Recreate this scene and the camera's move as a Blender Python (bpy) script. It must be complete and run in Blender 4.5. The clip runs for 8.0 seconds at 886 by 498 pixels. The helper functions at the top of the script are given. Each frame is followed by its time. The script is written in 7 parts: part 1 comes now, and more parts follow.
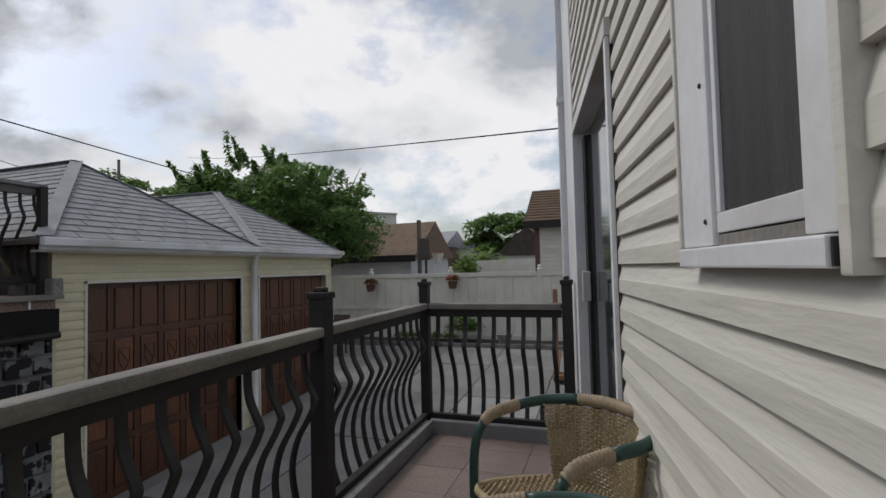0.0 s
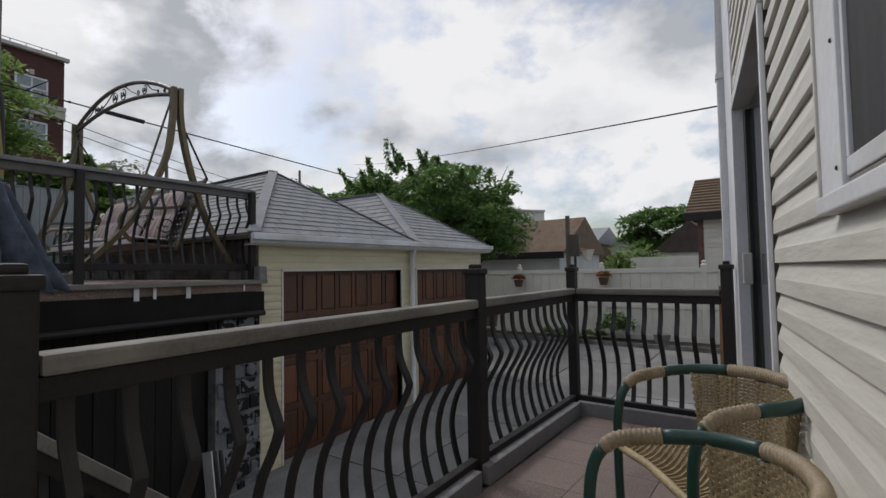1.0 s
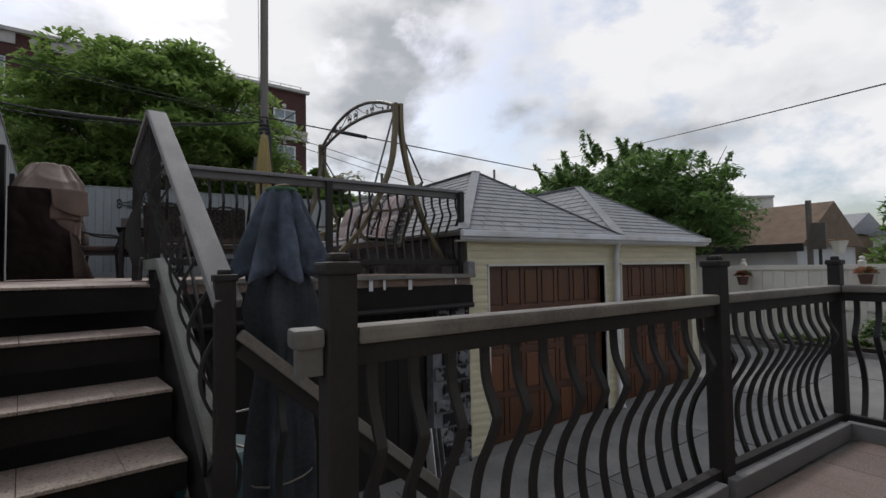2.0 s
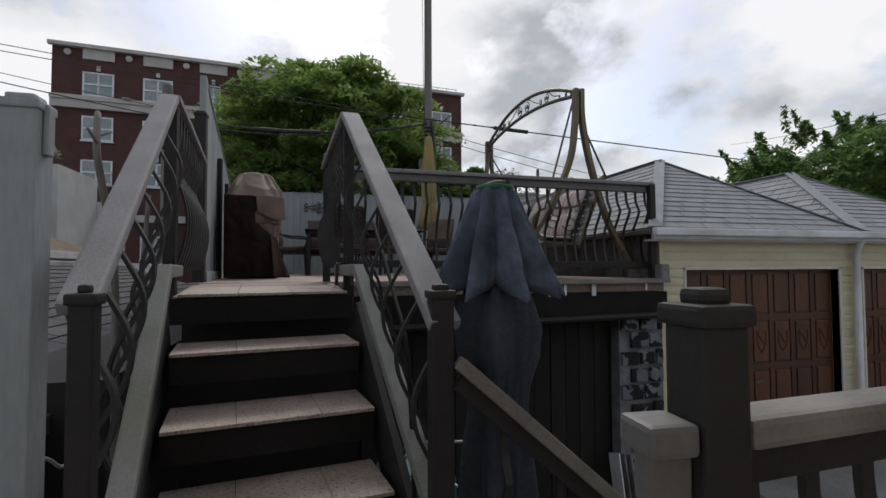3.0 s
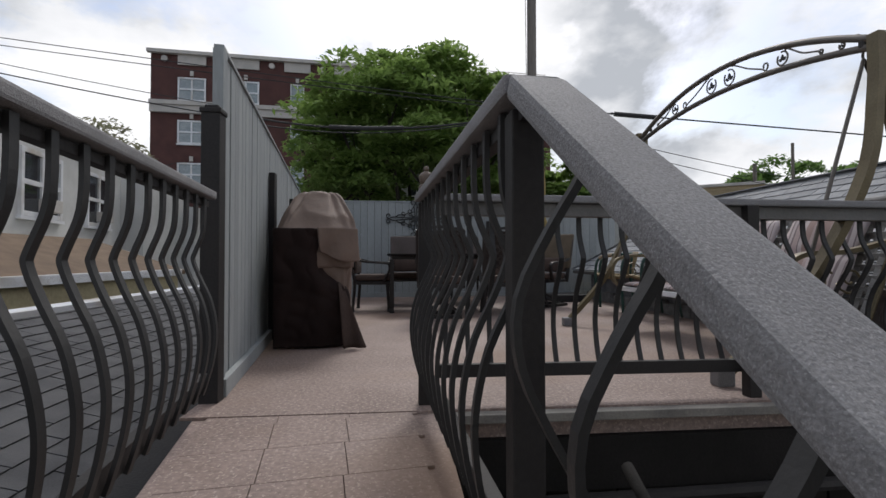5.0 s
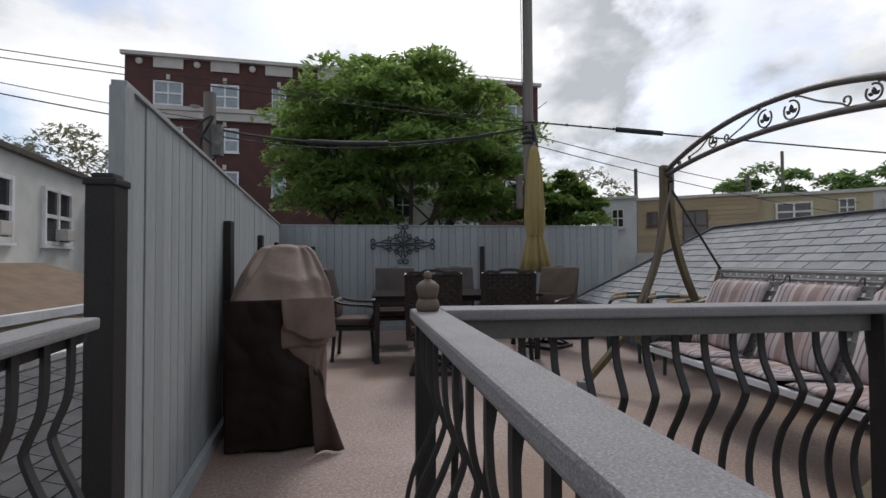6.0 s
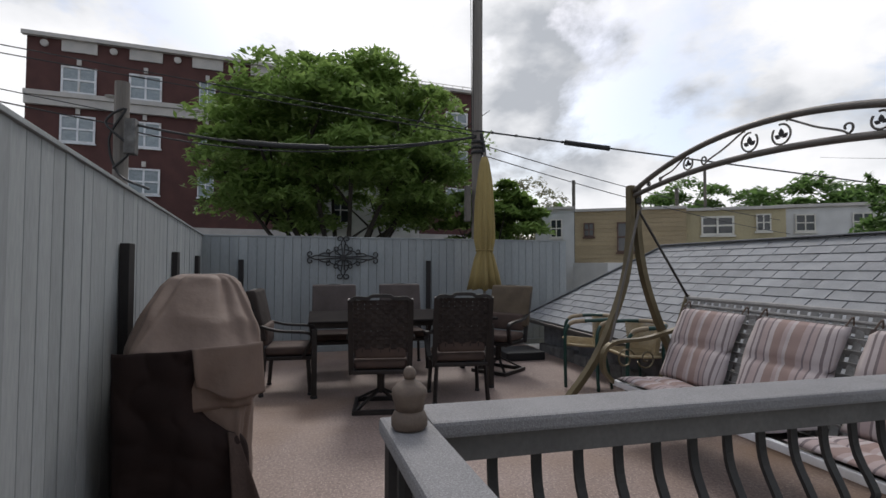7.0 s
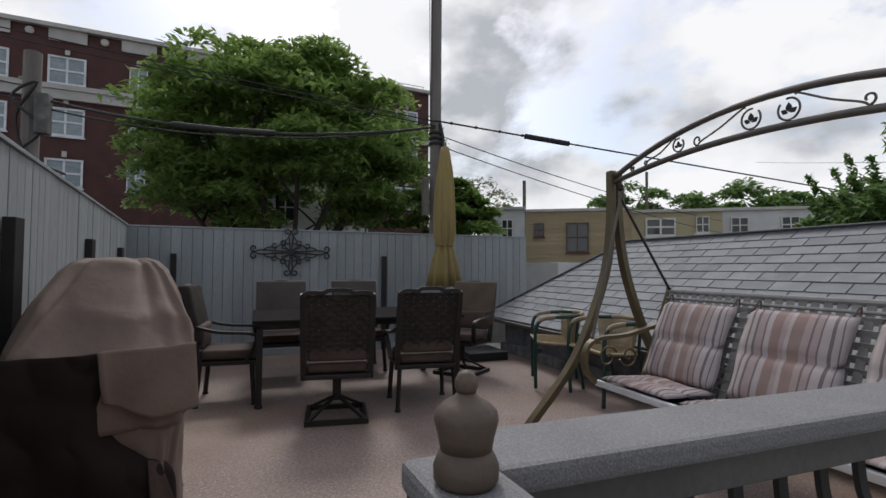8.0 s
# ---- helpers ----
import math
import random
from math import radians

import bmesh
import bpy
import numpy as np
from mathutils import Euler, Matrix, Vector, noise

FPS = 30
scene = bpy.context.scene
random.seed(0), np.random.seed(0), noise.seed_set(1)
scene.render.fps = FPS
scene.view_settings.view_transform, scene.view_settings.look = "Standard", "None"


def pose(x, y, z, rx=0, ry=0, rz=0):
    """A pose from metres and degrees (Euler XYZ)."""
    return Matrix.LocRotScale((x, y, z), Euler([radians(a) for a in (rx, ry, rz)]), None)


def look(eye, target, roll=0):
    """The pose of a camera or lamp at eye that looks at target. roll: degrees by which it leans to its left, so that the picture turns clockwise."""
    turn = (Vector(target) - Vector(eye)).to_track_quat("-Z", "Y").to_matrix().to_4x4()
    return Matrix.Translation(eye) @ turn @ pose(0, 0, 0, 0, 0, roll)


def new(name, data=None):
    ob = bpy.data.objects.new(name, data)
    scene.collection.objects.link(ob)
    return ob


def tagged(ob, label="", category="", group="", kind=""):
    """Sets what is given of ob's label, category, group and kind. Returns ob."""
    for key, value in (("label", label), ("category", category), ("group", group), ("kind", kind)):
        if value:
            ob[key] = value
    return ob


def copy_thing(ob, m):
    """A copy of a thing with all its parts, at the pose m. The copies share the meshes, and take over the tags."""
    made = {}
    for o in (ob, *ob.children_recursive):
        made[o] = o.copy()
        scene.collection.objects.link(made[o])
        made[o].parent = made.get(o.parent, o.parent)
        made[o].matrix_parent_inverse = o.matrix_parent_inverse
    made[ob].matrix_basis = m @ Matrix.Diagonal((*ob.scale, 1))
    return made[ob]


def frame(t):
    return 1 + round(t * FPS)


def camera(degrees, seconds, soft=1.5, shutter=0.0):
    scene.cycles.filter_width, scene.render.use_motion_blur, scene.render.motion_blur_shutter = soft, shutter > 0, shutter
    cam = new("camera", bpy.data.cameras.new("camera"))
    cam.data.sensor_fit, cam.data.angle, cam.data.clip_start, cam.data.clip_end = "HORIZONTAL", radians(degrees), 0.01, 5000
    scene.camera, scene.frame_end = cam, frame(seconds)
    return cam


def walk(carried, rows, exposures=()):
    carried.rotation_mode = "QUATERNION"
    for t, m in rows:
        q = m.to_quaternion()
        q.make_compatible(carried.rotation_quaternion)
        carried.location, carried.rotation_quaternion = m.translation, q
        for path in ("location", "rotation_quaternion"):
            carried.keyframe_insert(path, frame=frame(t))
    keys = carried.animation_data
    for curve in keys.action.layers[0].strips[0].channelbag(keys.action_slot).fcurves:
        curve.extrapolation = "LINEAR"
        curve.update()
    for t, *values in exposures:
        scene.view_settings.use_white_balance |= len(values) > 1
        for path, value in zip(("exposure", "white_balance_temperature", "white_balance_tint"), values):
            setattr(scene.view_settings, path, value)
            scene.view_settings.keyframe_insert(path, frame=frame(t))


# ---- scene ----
cam = camera(84.0, 8.0)
PATH = [
    (0, (-0.15, -0.068, 1.402), (-0.788, 1.826, 1.481), -1.4),
    (0.5, (-0.101, -0.209, 1.352), (-0.971, 1.589, 1.436), -1.2),
    (1, (-0.071, -0.238, 1.313), (-1.237, 1.385, 1.399), -1.0),
    (1.5, (-0.078, -0.29, 1.284), (-1.532, 1.08, 1.372), -0.7),
    (2, (-0.14, -0.361, 1.298), (-1.832, 0.703, 1.381), -0.9),
    (3.5, (-1.119, -0.488, 1.429), (-3.091, -0.164, 1.496), 0.3),
    (4, (-1.705, -0.494, 1.541), (-3.691, -0.264, 1.593), 0.4),
    (5.5, (-3.378, -0.504, 2.295), (-5.369, -0.312, 2.338), -0.1),
    (6, (-3.753, -0.501, 2.531), (-5.736, -0.25, 2.582), -0.3),
    (6.5, (-4.067, -0.515, 2.647), (-6.031, -0.143, 2.708), 0.2),
    (7, (-4.344, -0.549, 2.725), (-6.279, -0.048, 2.794), 0.2),
    (7.5, (-4.621, -0.571, 2.673), (-6.517, 0.059, 2.744), 0.3),
    (8, (-4.876, -0.587, 2.626), (-6.746, 0.119, 2.703), 0.3),
]
EXPOSURE = [(0, -0.14), (1.5, -0.12), (2.2, -0.08), (3.5, 0.0), (5.3, 0.14), (6.5, 0.13), (8, 0.0)]
walk(cam, [(t, look(eye, target, roll)) for t, eye, target, roll in PATH], EXPOSURE)

# ---- world and light ----
SUN_AZ, SUN_EL = radians(-78), radians(48)
world = bpy.data.worlds.new("sky")
scene.world = world
world.use_nodes = True


def sky_nodes():
    nt = world.node_tree
    nt.nodes.clear()
    N, L = nt.nodes.new, nt.links.new
    out = N("ShaderNodeOutputWorld")
    sky = N("ShaderNodeTexSky")
    sky.sky_type, sky.sun_disc = "NISHITA", False
    sky.sun_elevation, sky.sun_rotation = SUN_EL, SUN_AZ
    sky.air_density, sky.dust_density = 1.0, 2.5
    blue = N("ShaderNodeBackground")
    blue.inputs["Strength"].default_value = 0.13
    L(sky.outputs[0], blue.inputs["Color"])
    tc = N("ShaderNodeTexCoord")
    st = N("ShaderNodeMapping")
    st.inputs["Scale"].default_value = (1.0, 1.0, 1.75)
    st.inputs["Rotation"].default_value = (0, 0, 0.5)
    L(tc.outputs["Generated"], st.inputs[0])
    n1 = N("ShaderNodeTexNoise")
    n1.inputs["Scale"].default_value = 1.9
    n1.inputs["Detail"].default_value = 10
    n1.inputs["Roughness"].default_value = 0.58
    n1.inputs["Distortion"].default_value = 0.15
    L(st.outputs[0], n1.inputs["Vector"])
    n2 = N("ShaderNodeTexNoise")
    n2.inputs["Scale"].default_value = 3.1
    n2.inputs["Detail"].default_value = 8
    n2.inputs["Roughness"].default_value = 0.52
    mp = N("ShaderNodeMapping")
    mp.inputs["Location"].default_value = (3.1, 1.7, 0.32)
    L(st.outputs[0], mp.inputs[0])
    L(mp.outputs[0], n2.inputs["Vector"])
    cover = N("ShaderNodeValToRGB")
    cover.color_ramp.elements[0].position, cover.color_ramp.elements[1].position = 0.445, 0.53
    L(n1.outputs[0], cover.inputs[0])
    tone = N("ShaderNodeValToRGB")
    e = tone.color_ramp.elements
    e[0].position, e[0].color = 0.43, (0.975, 0.975, 1.0, 1)
    e[1].position, e[1].color = 0.64, (0.48, 0.505, 0.55, 1)
    m = e.new(0.53)
    m.color = (0.84, 0.85, 0.88, 1)
    L(n2.outputs[0], tone.inputs[0])
    cloud = N("ShaderNodeBackground")
    cloud.inputs["Strength"].default_value = 0.97
    L(tone.outputs[0], cloud.inputs["Color"])
    mix = N("ShaderNodeMixShader")
    L(cover.outputs[0], mix.inputs[0])
    L(blue.outputs[0], mix.inputs[1])
    L(cloud.outputs[0], mix.inputs[2])
    L(mix.outputs[0], out.inputs[0])


sky_nodes()
sun_data = bpy.data.lights.new("sun", "SUN")
sun_data.energy, sun_data.angle, sun_data.color = 1.25, radians(14), (1, 0.98, 0.96)
sun = new("sun", sun_data)
sun.matrix_world = look((0, 0, 30), Vector((0, 0, 30)) - Vector((math.sin(SUN_AZ) * math.cos(SUN_EL), math.cos(SUN_AZ) * math.cos(SUN_EL), math.sin(SUN_EL))))


# ---- materials ----
def mat(name, c1, c2=None, rough=0.7, metal=0.0, scale=6.0, fine=60.0, bump=0.15, spread=0.12, stretch=(1, 1, 1), objvar=0.7, speck=None, speck_scale=180.0, spec=0.5, shift=37.0, stain=None):
    """Two colours mixed by broad noise, fine grain in value and relief, optional specks and stains."""
    m = bpy.data.materials.new(name)
    m.use_nodes = True
    nt = m.node_tree
    N, L = nt.nodes.new, nt.links.new
    b = nt.nodes["Principled BSDF"]
    b.inputs["Roughness"].default_value, b.inputs["Metallic"].default_value = rough, metal
    b.inputs["Specular IOR Level"].default_value = spec
    c2 = c2 or tuple(c * 0.8 for c in c1)
    tc = N("ShaderNodeTexCoord")
    oi = N("ShaderNodeObjectInfo")
    mp = N("ShaderNodeMapping")
    mp.inputs["Scale"].default_value = stretch
    L(tc.outputs["Object"], mp.inputs[0])
    off = N("ShaderNodeVectorMath")
    off.operation = "ADD"
    sc = N("ShaderNodeMath")
    sc.operation = "MULTIPLY"
    sc.inputs[1].default_value = shift
    L(oi.outputs["Random"], sc.inputs[0])
    L(mp.outputs[0], off.inputs[0])
    L(sc.outputs[0], off.inputs[1])
    big = N("ShaderNodeTexNoise")
    big.inputs["Scale"].default_value, big.inputs["Detail"].default_value = scale, 5
    L(off.outputs[0], big.inputs["Vector"])
    ramp = N("ShaderNodeValToRGB")
    ramp.color_ramp.elements[0].position, ramp.color_ramp.elements[1].position = 0.35, 0.65
    ramp.color_ramp.elements[0].color, ramp.color_ramp.elements[1].color = (*c1, 1), (*c2, 1)
    L(big.outputs[0], ramp.inputs[0])
    grain = N("ShaderNodeTexNoise")
    grain.inputs["Scale"].default_value, grain.inputs["Detail"].default_value = fine, 4
    L(off.outputs[0], grain.inputs["Vector"])
    val = N("ShaderNodeMapRange")
    val.inputs[1].default_value, val.inputs[2].default_value = 0.3, 0.7
    val.inputs[3].default_value, val.inputs[4].default_value = 1 - spread, 1 + spread
    L(grain.outputs[0], val.inputs[0])
    ov = N("ShaderNodeMapRange")
    ov.inputs[3].default_value, ov.inputs[4].default_value = 1 - spread * objvar, 1 + spread * objvar
    L(oi.outputs["Random"], ov.inputs[0])
    mul = N("ShaderNodeMath")
    mul.operation = "MULTIPLY"
    L(val.outputs[0], mul.inputs[0])
    L(ov.outputs[0], mul.inputs[1])
    vm = N("ShaderNodeVectorMath")
    vm.operation = "SCALE"
    L(ramp.outputs[0], vm.inputs[0])
    L(mul.outputs[0], vm.inputs["Scale"])
    col = vm.outputs[0]
    for cc, ss, lo, hi in ((speck, speck_scale, 0.58, 0.64), (stain, scale * 0.45, 0.5, 0.72)):
        if cc:
            sp = N("ShaderNodeTexNoise")
            sp.inputs["Scale"].default_value, sp.inputs["Detail"].default_value = ss, 3
            L(off.outputs[0], sp.inputs["Vector"])
            rr = N("ShaderNodeMapRange")
            rr.inputs[1].default_value, rr.inputs[2].default_value = lo, hi
            L(sp.outputs[0], rr.inputs[0])
            mx = N("ShaderNodeMix")
            mx.data_type = "RGBA"
            L(rr.outputs[0], mx.inputs["Factor"])
            L(col, mx.inputs["A"])
            mx.inputs["B"].default_value = (*cc, 1)
            col = mx.outputs["Result"]
    L(col, b.inputs["Base Color"])
    rg = N("ShaderNodeMapRange")
    rg.inputs[3].default_value, rg.inputs[4].default_value = max(0.02, rough - 0.1), min(1, rough + 0.1)
    L(big.outputs[0], rg.inputs[0])
    L(rg.outputs[0], b.inputs["Roughness"])
    if bump:
        bp = N("ShaderNodeBump")
        bp.inputs["Strength"].default_value, bp.inputs["Distance"].default_value = bump, 0.01
        L(grain.outputs[0], bp.inputs["Height"])
        L(bp.outputs[0], b.inputs["Normal"])
    return m


M_SIDE = mat("cream_vinyl", (0.63, 0.61, 0.55), (0.575, 0.555, 0.50), 0.5, scale=2, fine=30, bump=0.45, spread=0.05, stretch=(1, 0.15, 1))
M_SIDEG = mat("yellow_vinyl", (0.62, 0.56, 0.38), (0.55, 0.49, 0.33), 0.5, scale=2, fine=40, bump=0.1, spread=0.06)
M_WHITE = mat("white_paint", (0.72, 0.73, 0.75), (0.62, 0.63, 0.66), 0.45, scale=3, fine=50, bump=0.05, spread=0.05, stain=(0.45, 0.42, 0.38))
M_PVC = mat("white_vinyl_fence", (0.66, 0.64, 0.58), (0.58, 0.56, 0.5), 0.5, scale=2, fine=40, bump=0.05, spread=0.05)
M_DARK = mat("dark_brown_paint", (0.019, 0.017, 0.017), (0.027, 0.024, 0.023), 0.62, spec=0.3, scale=4, fine=70, bump=0.12, spread=0.15)
M_IRON = mat("dark_iron", (0.017, 0.0165, 0.017), (0.026, 0.025, 0.025), 0.55, 0.1, scale=8, fine=90, bump=0.08)
M_TOP = mat("grey_composite_rail", (0.20, 0.196, 0.2), (0.17, 0.166, 0.17), 0.75, scale=5, fine=260, bump=0.3, spread=0.25, objvar=0.2, speck=(0.27, 0.265, 0.27), speck_scale=330)
M_TOPG = mat("smooth_grey_paint", (0.135, 0.13, 0.125), (0.11, 0.106, 0.102), 0.6, scale=4, fine=60, bump=0.1, spread=0.1)
M_TOPL = mat("weathered_rail_cap", (0.19, 0.175, 0.155), (0.13, 0.12, 0.11), 0.7, scale=5, fine=80, bump=0.25, spread=0.15, stain=(0.24, 0.23, 0.2))
M_STRING = mat("mossy_stringer", (0.17, 0.172, 0.165), (0.135, 0.142, 0.12), 0.75, scale=3, fine=90, bump=0.2, spread=0.12, stain=(0.125, 0.13, 0.10))
M_FENCE = mat("grey_blue_fence_paint", (0.285, 0.304, 0.308), (0.24, 0.259, 0.264), 0.65, scale=2.5, fine=60, bump=0.2, spread=0.09, stretch=(1, 1, 0.2))
M_FLOOR = mat("pink_beige_tile", (0.265, 0.197, 0.172), (0.205, 0.15, 0.13), 0.7, scale=1.3, fine=42, bump=0.25, spread=0.24, objvar=0.0, speck=(0.36, 0.285, 0.245), speck_scale=66, stain=(0.20, 0.125, 0.08), shift=0.0)
M_TREAD = mat("granite_tread", (0.38, 0.305, 0.26), (0.30, 0.235, 0.2), 0.6, scale=6, fine=110, bump=0.15, spread=0.25, objvar=0.15, speck=(0.17, 0.13, 0.11), speck_scale=75)
M_LFLOOR = mat("red_stone_tile", (0.215, 0.16, 0.14), (0.18, 0.135, 0.117), 0.6, scale=4, fine=120, bump=0.15, spread=0.2, speck=(0.31, 0.23, 0.19), speck_scale=130)
M_CONC = mat("concrete", (0.24, 0.232, 0.222), (0.155, 0.152, 0.147), 0.85, scale=1.3, fine=60, bump=0.3, spread=0.22, stain=(0.17, 0.165, 0.155))
M_DOOR = mat("red_brown_wood", (0.095, 0.036, 0.016), (0.06, 0.022, 0.011), 0.42, scale=3, fine=60, bump=0.12, spread=0.2, stretch=(1, 1, 0.15))
M_SHING = mat("grey_shingle", (0.285, 0.29, 0.298), (0.24, 0.245, 0.253), 0.9, scale=5, fine=160, bump=0.4, spread=0.16, speck=(0.32, 0.33, 0.34), speck_scale=200)
M_BRICK = mat("red_brick", (0.090, 0.036, 0.031), (0.072, 0.030, 0.027), 0.85, scale=1.2, fine=30, bump=0.2, spread=0.1)
M_LIME = mat("pale_limestone", (0.50, 0.47, 0.44), (0.42, 0.40, 0.38), 0.8, scale=1.2, fine=30, bump=0.1)
M_STUCCO = mat("white_stucco", (0.58, 0.58, 0.57), (0.50, 0.50, 0.49), 0.85, scale=1.5, fine=50, bump=0.2, spread=0.06)
M_BARK = mat("bark", (0.05, 0.042, 0.034), (0.03, 0.026, 0.022), 0.9, scale=5, fine=40, bump=0.6, stretch=(1, 1, 0.25))
M_WOODP = mat("weathered_pole_wood", (0.22, 0.20, 0.18), (0.15, 0.135, 0.12), 0.85, scale=4, fine=50, bump=0.4, stretch=(1, 1, 0.06))
M_CABLE = mat("black_cable", (0.012, 0.012, 0.013), (0.018, 0.018, 0.018), 0.6, bump=0)
M_COVER = mat("tan_cover_cloth", (0.160, 0.113, 0.090), (0.125, 0.086, 0.068), 0.75, scale=4, fine=16, bump=0.55, spread=0.08)
M_COVERM = mat("brown_cover_hem", (0.062, 0.042, 0.035), (0.045, 0.031, 0.026), 0.85, spec=0.2, scale=4, fine=60, bump=0.3)
M_COVERD = mat("dark_brown_cover_cloth", (0.018, 0.0115, 0.0105), (0.026, 0.0165, 0.015), 0.85, spec=0.15, scale=4, fine=250, bump=0.2)
M_CHAIR = mat("dark_bronze_metal", (0.020, 0.017, 0.016), (0.028, 0.024, 0.022), 0.45, 0.3, scale=9, fine=90, bump=0.06)
M_SLING = mat("dark_taupe_weave", (0.045, 0.036, 0.032), (0.034, 0.027, 0.024), 0.85, spec=0.2, scale=9, fine=220, bump=0.3, spread=0.2)
M_SEATC = mat("brown_cushion", (0.085, 0.055, 0.043), (0.065, 0.043, 0.035), 0.85, scale=5, fine=160, bump=0.2)
M_SWING = mat("bronze_gold_metal", (0.145, 0.115, 0.062), (0.115, 0.09, 0.05), 0.45, 0.35, scale=5, fine=90, bump=0.08)
M_SWINGT = mat("dull_taupe_metal", (0.13, 0.115, 0.10), (0.10, 0.09, 0.08), 0.5, 0.3, scale=5, fine=90, bump=0.06)
M_UMB = mat("slate_blue_canvas", (0.092, 0.112, 0.155), (0.058, 0.072, 0.102), 0.9, spec=0.2, scale=7, fine=26, bump=0.7, spread=0.25, stain=(0.036, 0.045, 0.06))
M_DARKCLOTH = mat("charcoal_cloth", (0.058, 0.064, 0.076), (0.038, 0.042, 0.051), 0.88, spec=0.2, scale=5, fine=60, bump=0.35, spread=0.15)
M_YUMB = mat("mustard_canvas", (0.27, 0.205, 0.075), (0.215, 0.16, 0.06), 0.85, scale=3, fine=160, bump=0.2, stretch=(1, 1, 0.3))
M_FINIAL = mat("terracotta_brown", (0.115, 0.083, 0.062), (0.095, 0.068, 0.052), 0.6, scale=10, fine=120, bump=0.1, spread=0.08)
M_WICKER = mat("straw_wicker", (0.36, 0.285, 0.165), (0.28, 0.215, 0.12), 0.6, scale=14, fine=140, bump=0.35, spread=0.2)
M_WRAP = mat("tan_cane_wrap", (0.30, 0.235, 0.15), (0.24, 0.185, 0.12), 0.55, scale=14, fine=140, bump=0.2)
M_GREENT = mat("dark_green_tube", (0.012, 0.045, 0.036), (0.016, 0.055, 0.044), 0.35, scale=9, fine=90, bump=0.03)
M_BLACK = mat("black_rubber", (0.010, 0.010, 0.011), (0.014, 0.014, 0.015), 0.6, bump=0.05)
M_STONE = mat("dark_block_stone", (0.010, 0.009, 0.009), (0.022, 0.02, 0.02), 0.8, scale=6, fine=60, bump=0.5)
M_MORTAR = mat("flaking_white_render", (0.21, 0.21, 0.22), (0.13, 0.13, 0.14), 0.9, scale=6, fine=60, bump=0.5, stain=(0.05, 0.05, 0.05))
# Near-black colour that holds the shade under the deck and treads.
M_SHADE = mat("shade_dark_boards", (0.017, 0.015, 0.014), (0.012, 0.011, 0.010), 0.85, spec=0.2, scale=3, fine=60, bump=0.3)
M_TANROOF = mat("tan_shingle", (0.17, 0.115, 0.075), (0.13, 0.09, 0.06), 0.9, scale=3, fine=60, bump=0.3)


M_TABLE = mat("dull_dark_tabletop", (0.016, 0.014, 0.014), (0.024, 0.021, 0.020), 0.95, spec=0.03, scale=6, fine=120, bump=0.1)
M_SCREEN = mat("dusty_screen", (0.018, 0.018, 0.019), (0.040, 0.040, 0.042), 0.7, scale=9, fine=300, bump=0.2, spread=0.35, stretch=(1, 2.5, 0.12))
M_PANEL = mat("panel_wood", (0.125, 0.047, 0.019), (0.075, 0.028, 0.012), 0.4, scale=2.5, fine=60, bump=0.1, spread=0.3, stretch=(1, 1, 0.12))
M_STONE2 = mat("grey_stone", (0.20, 0.195, 0.19), (0.12, 0.118, 0.115), 0.9, scale=6, fine=60, bump=0.5, spread=0.2, stain=(0.06, 0.055, 0.05))
# Grey boards with the dimness under the deck put into their colour.
M_UNDER = mat("shaded_grey_boards", (0.026, 0.023, 0.02), (0.017, 0.016, 0.014), 0.85, spec=0.2, scale=2, fine=50, bump=0.25, stretch=(1, 1, 0.15))
def blotch_mat():
    """Black block face with ragged remains of pale render."""
    m = mat("patchy_render", (0.20, 0.20, 0.21), (0.12, 0.12, 0.127), 0.9, scale=6, fine=60, bump=0.5)
    nt = m.node_tree
    N, L = nt.nodes.new, nt.links.new
    b = nt.nodes["Principled BSDF"]
    old = b.inputs["Base Color"].links[0].from_socket
    tc = N("ShaderNodeTexCoord")
    n = N("ShaderNodeTexNoise")
    n.inputs["Scale"].default_value, n.inputs["Detail"].default_value = 6.5, 5
    L(tc.outputs["Object"], n.inputs["Vector"])
    r = N("ShaderNodeValToRGB")
    r.color_ramp.elements[0].position, r.color_ramp.elements[1].position = 0.505, 0.53
    L(n.outputs[0], r.inputs[0])
    mx = N("ShaderNodeMixRGB")
    mx.inputs[1].default_value = (0.009, 0.0085, 0.009, 1)
    L(r.outputs[0], mx.inputs[0])
    L(old, mx.inputs[2])
    L(mx.outputs[0], b.inputs["Base Color"])
    return m


M_BLOTCH = blotch_mat()
M_WEB = mat("pale_grey_webbing", (0.30, 0.29, 0.28), (0.235, 0.23, 0.22), 0.8, scale=9, fine=120, bump=0.25, spread=0.15)
M_TEAL = mat("teal_plastic", (0.012, 0.06, 0.07), (0.016, 0.07, 0.08), 0.5, bump=0.03)
M_GREENF = mat("faded_green_canvas", (0.03, 0.085, 0.05), (0.04, 0.1, 0.06), 0.85, fine=160, bump=0.2)
M_SEATC2 = mat("taupe_cushion", (0.085, 0.066, 0.060), (0.068, 0.053, 0.048), 0.85, scale=5, fine=160, bump=0.2)
M_TAN = mat("tan_siding", (0.36, 0.28, 0.17), (0.32, 0.25, 0.15), 0.7, scale=1, fine=20, bump=0.05)
M_YELLOWW = mat("pale_yellow_wall", (0.42, 0.36, 0.22), (0.37, 0.32, 0.2), 0.8, scale=1, fine=20, bump=0.05)
M_ORANGE = mat("orange_timber", (0.25, 0.125, 0.05), (0.2, 0.1, 0.04), 0.7, scale=4, fine=50, bump=0.15)
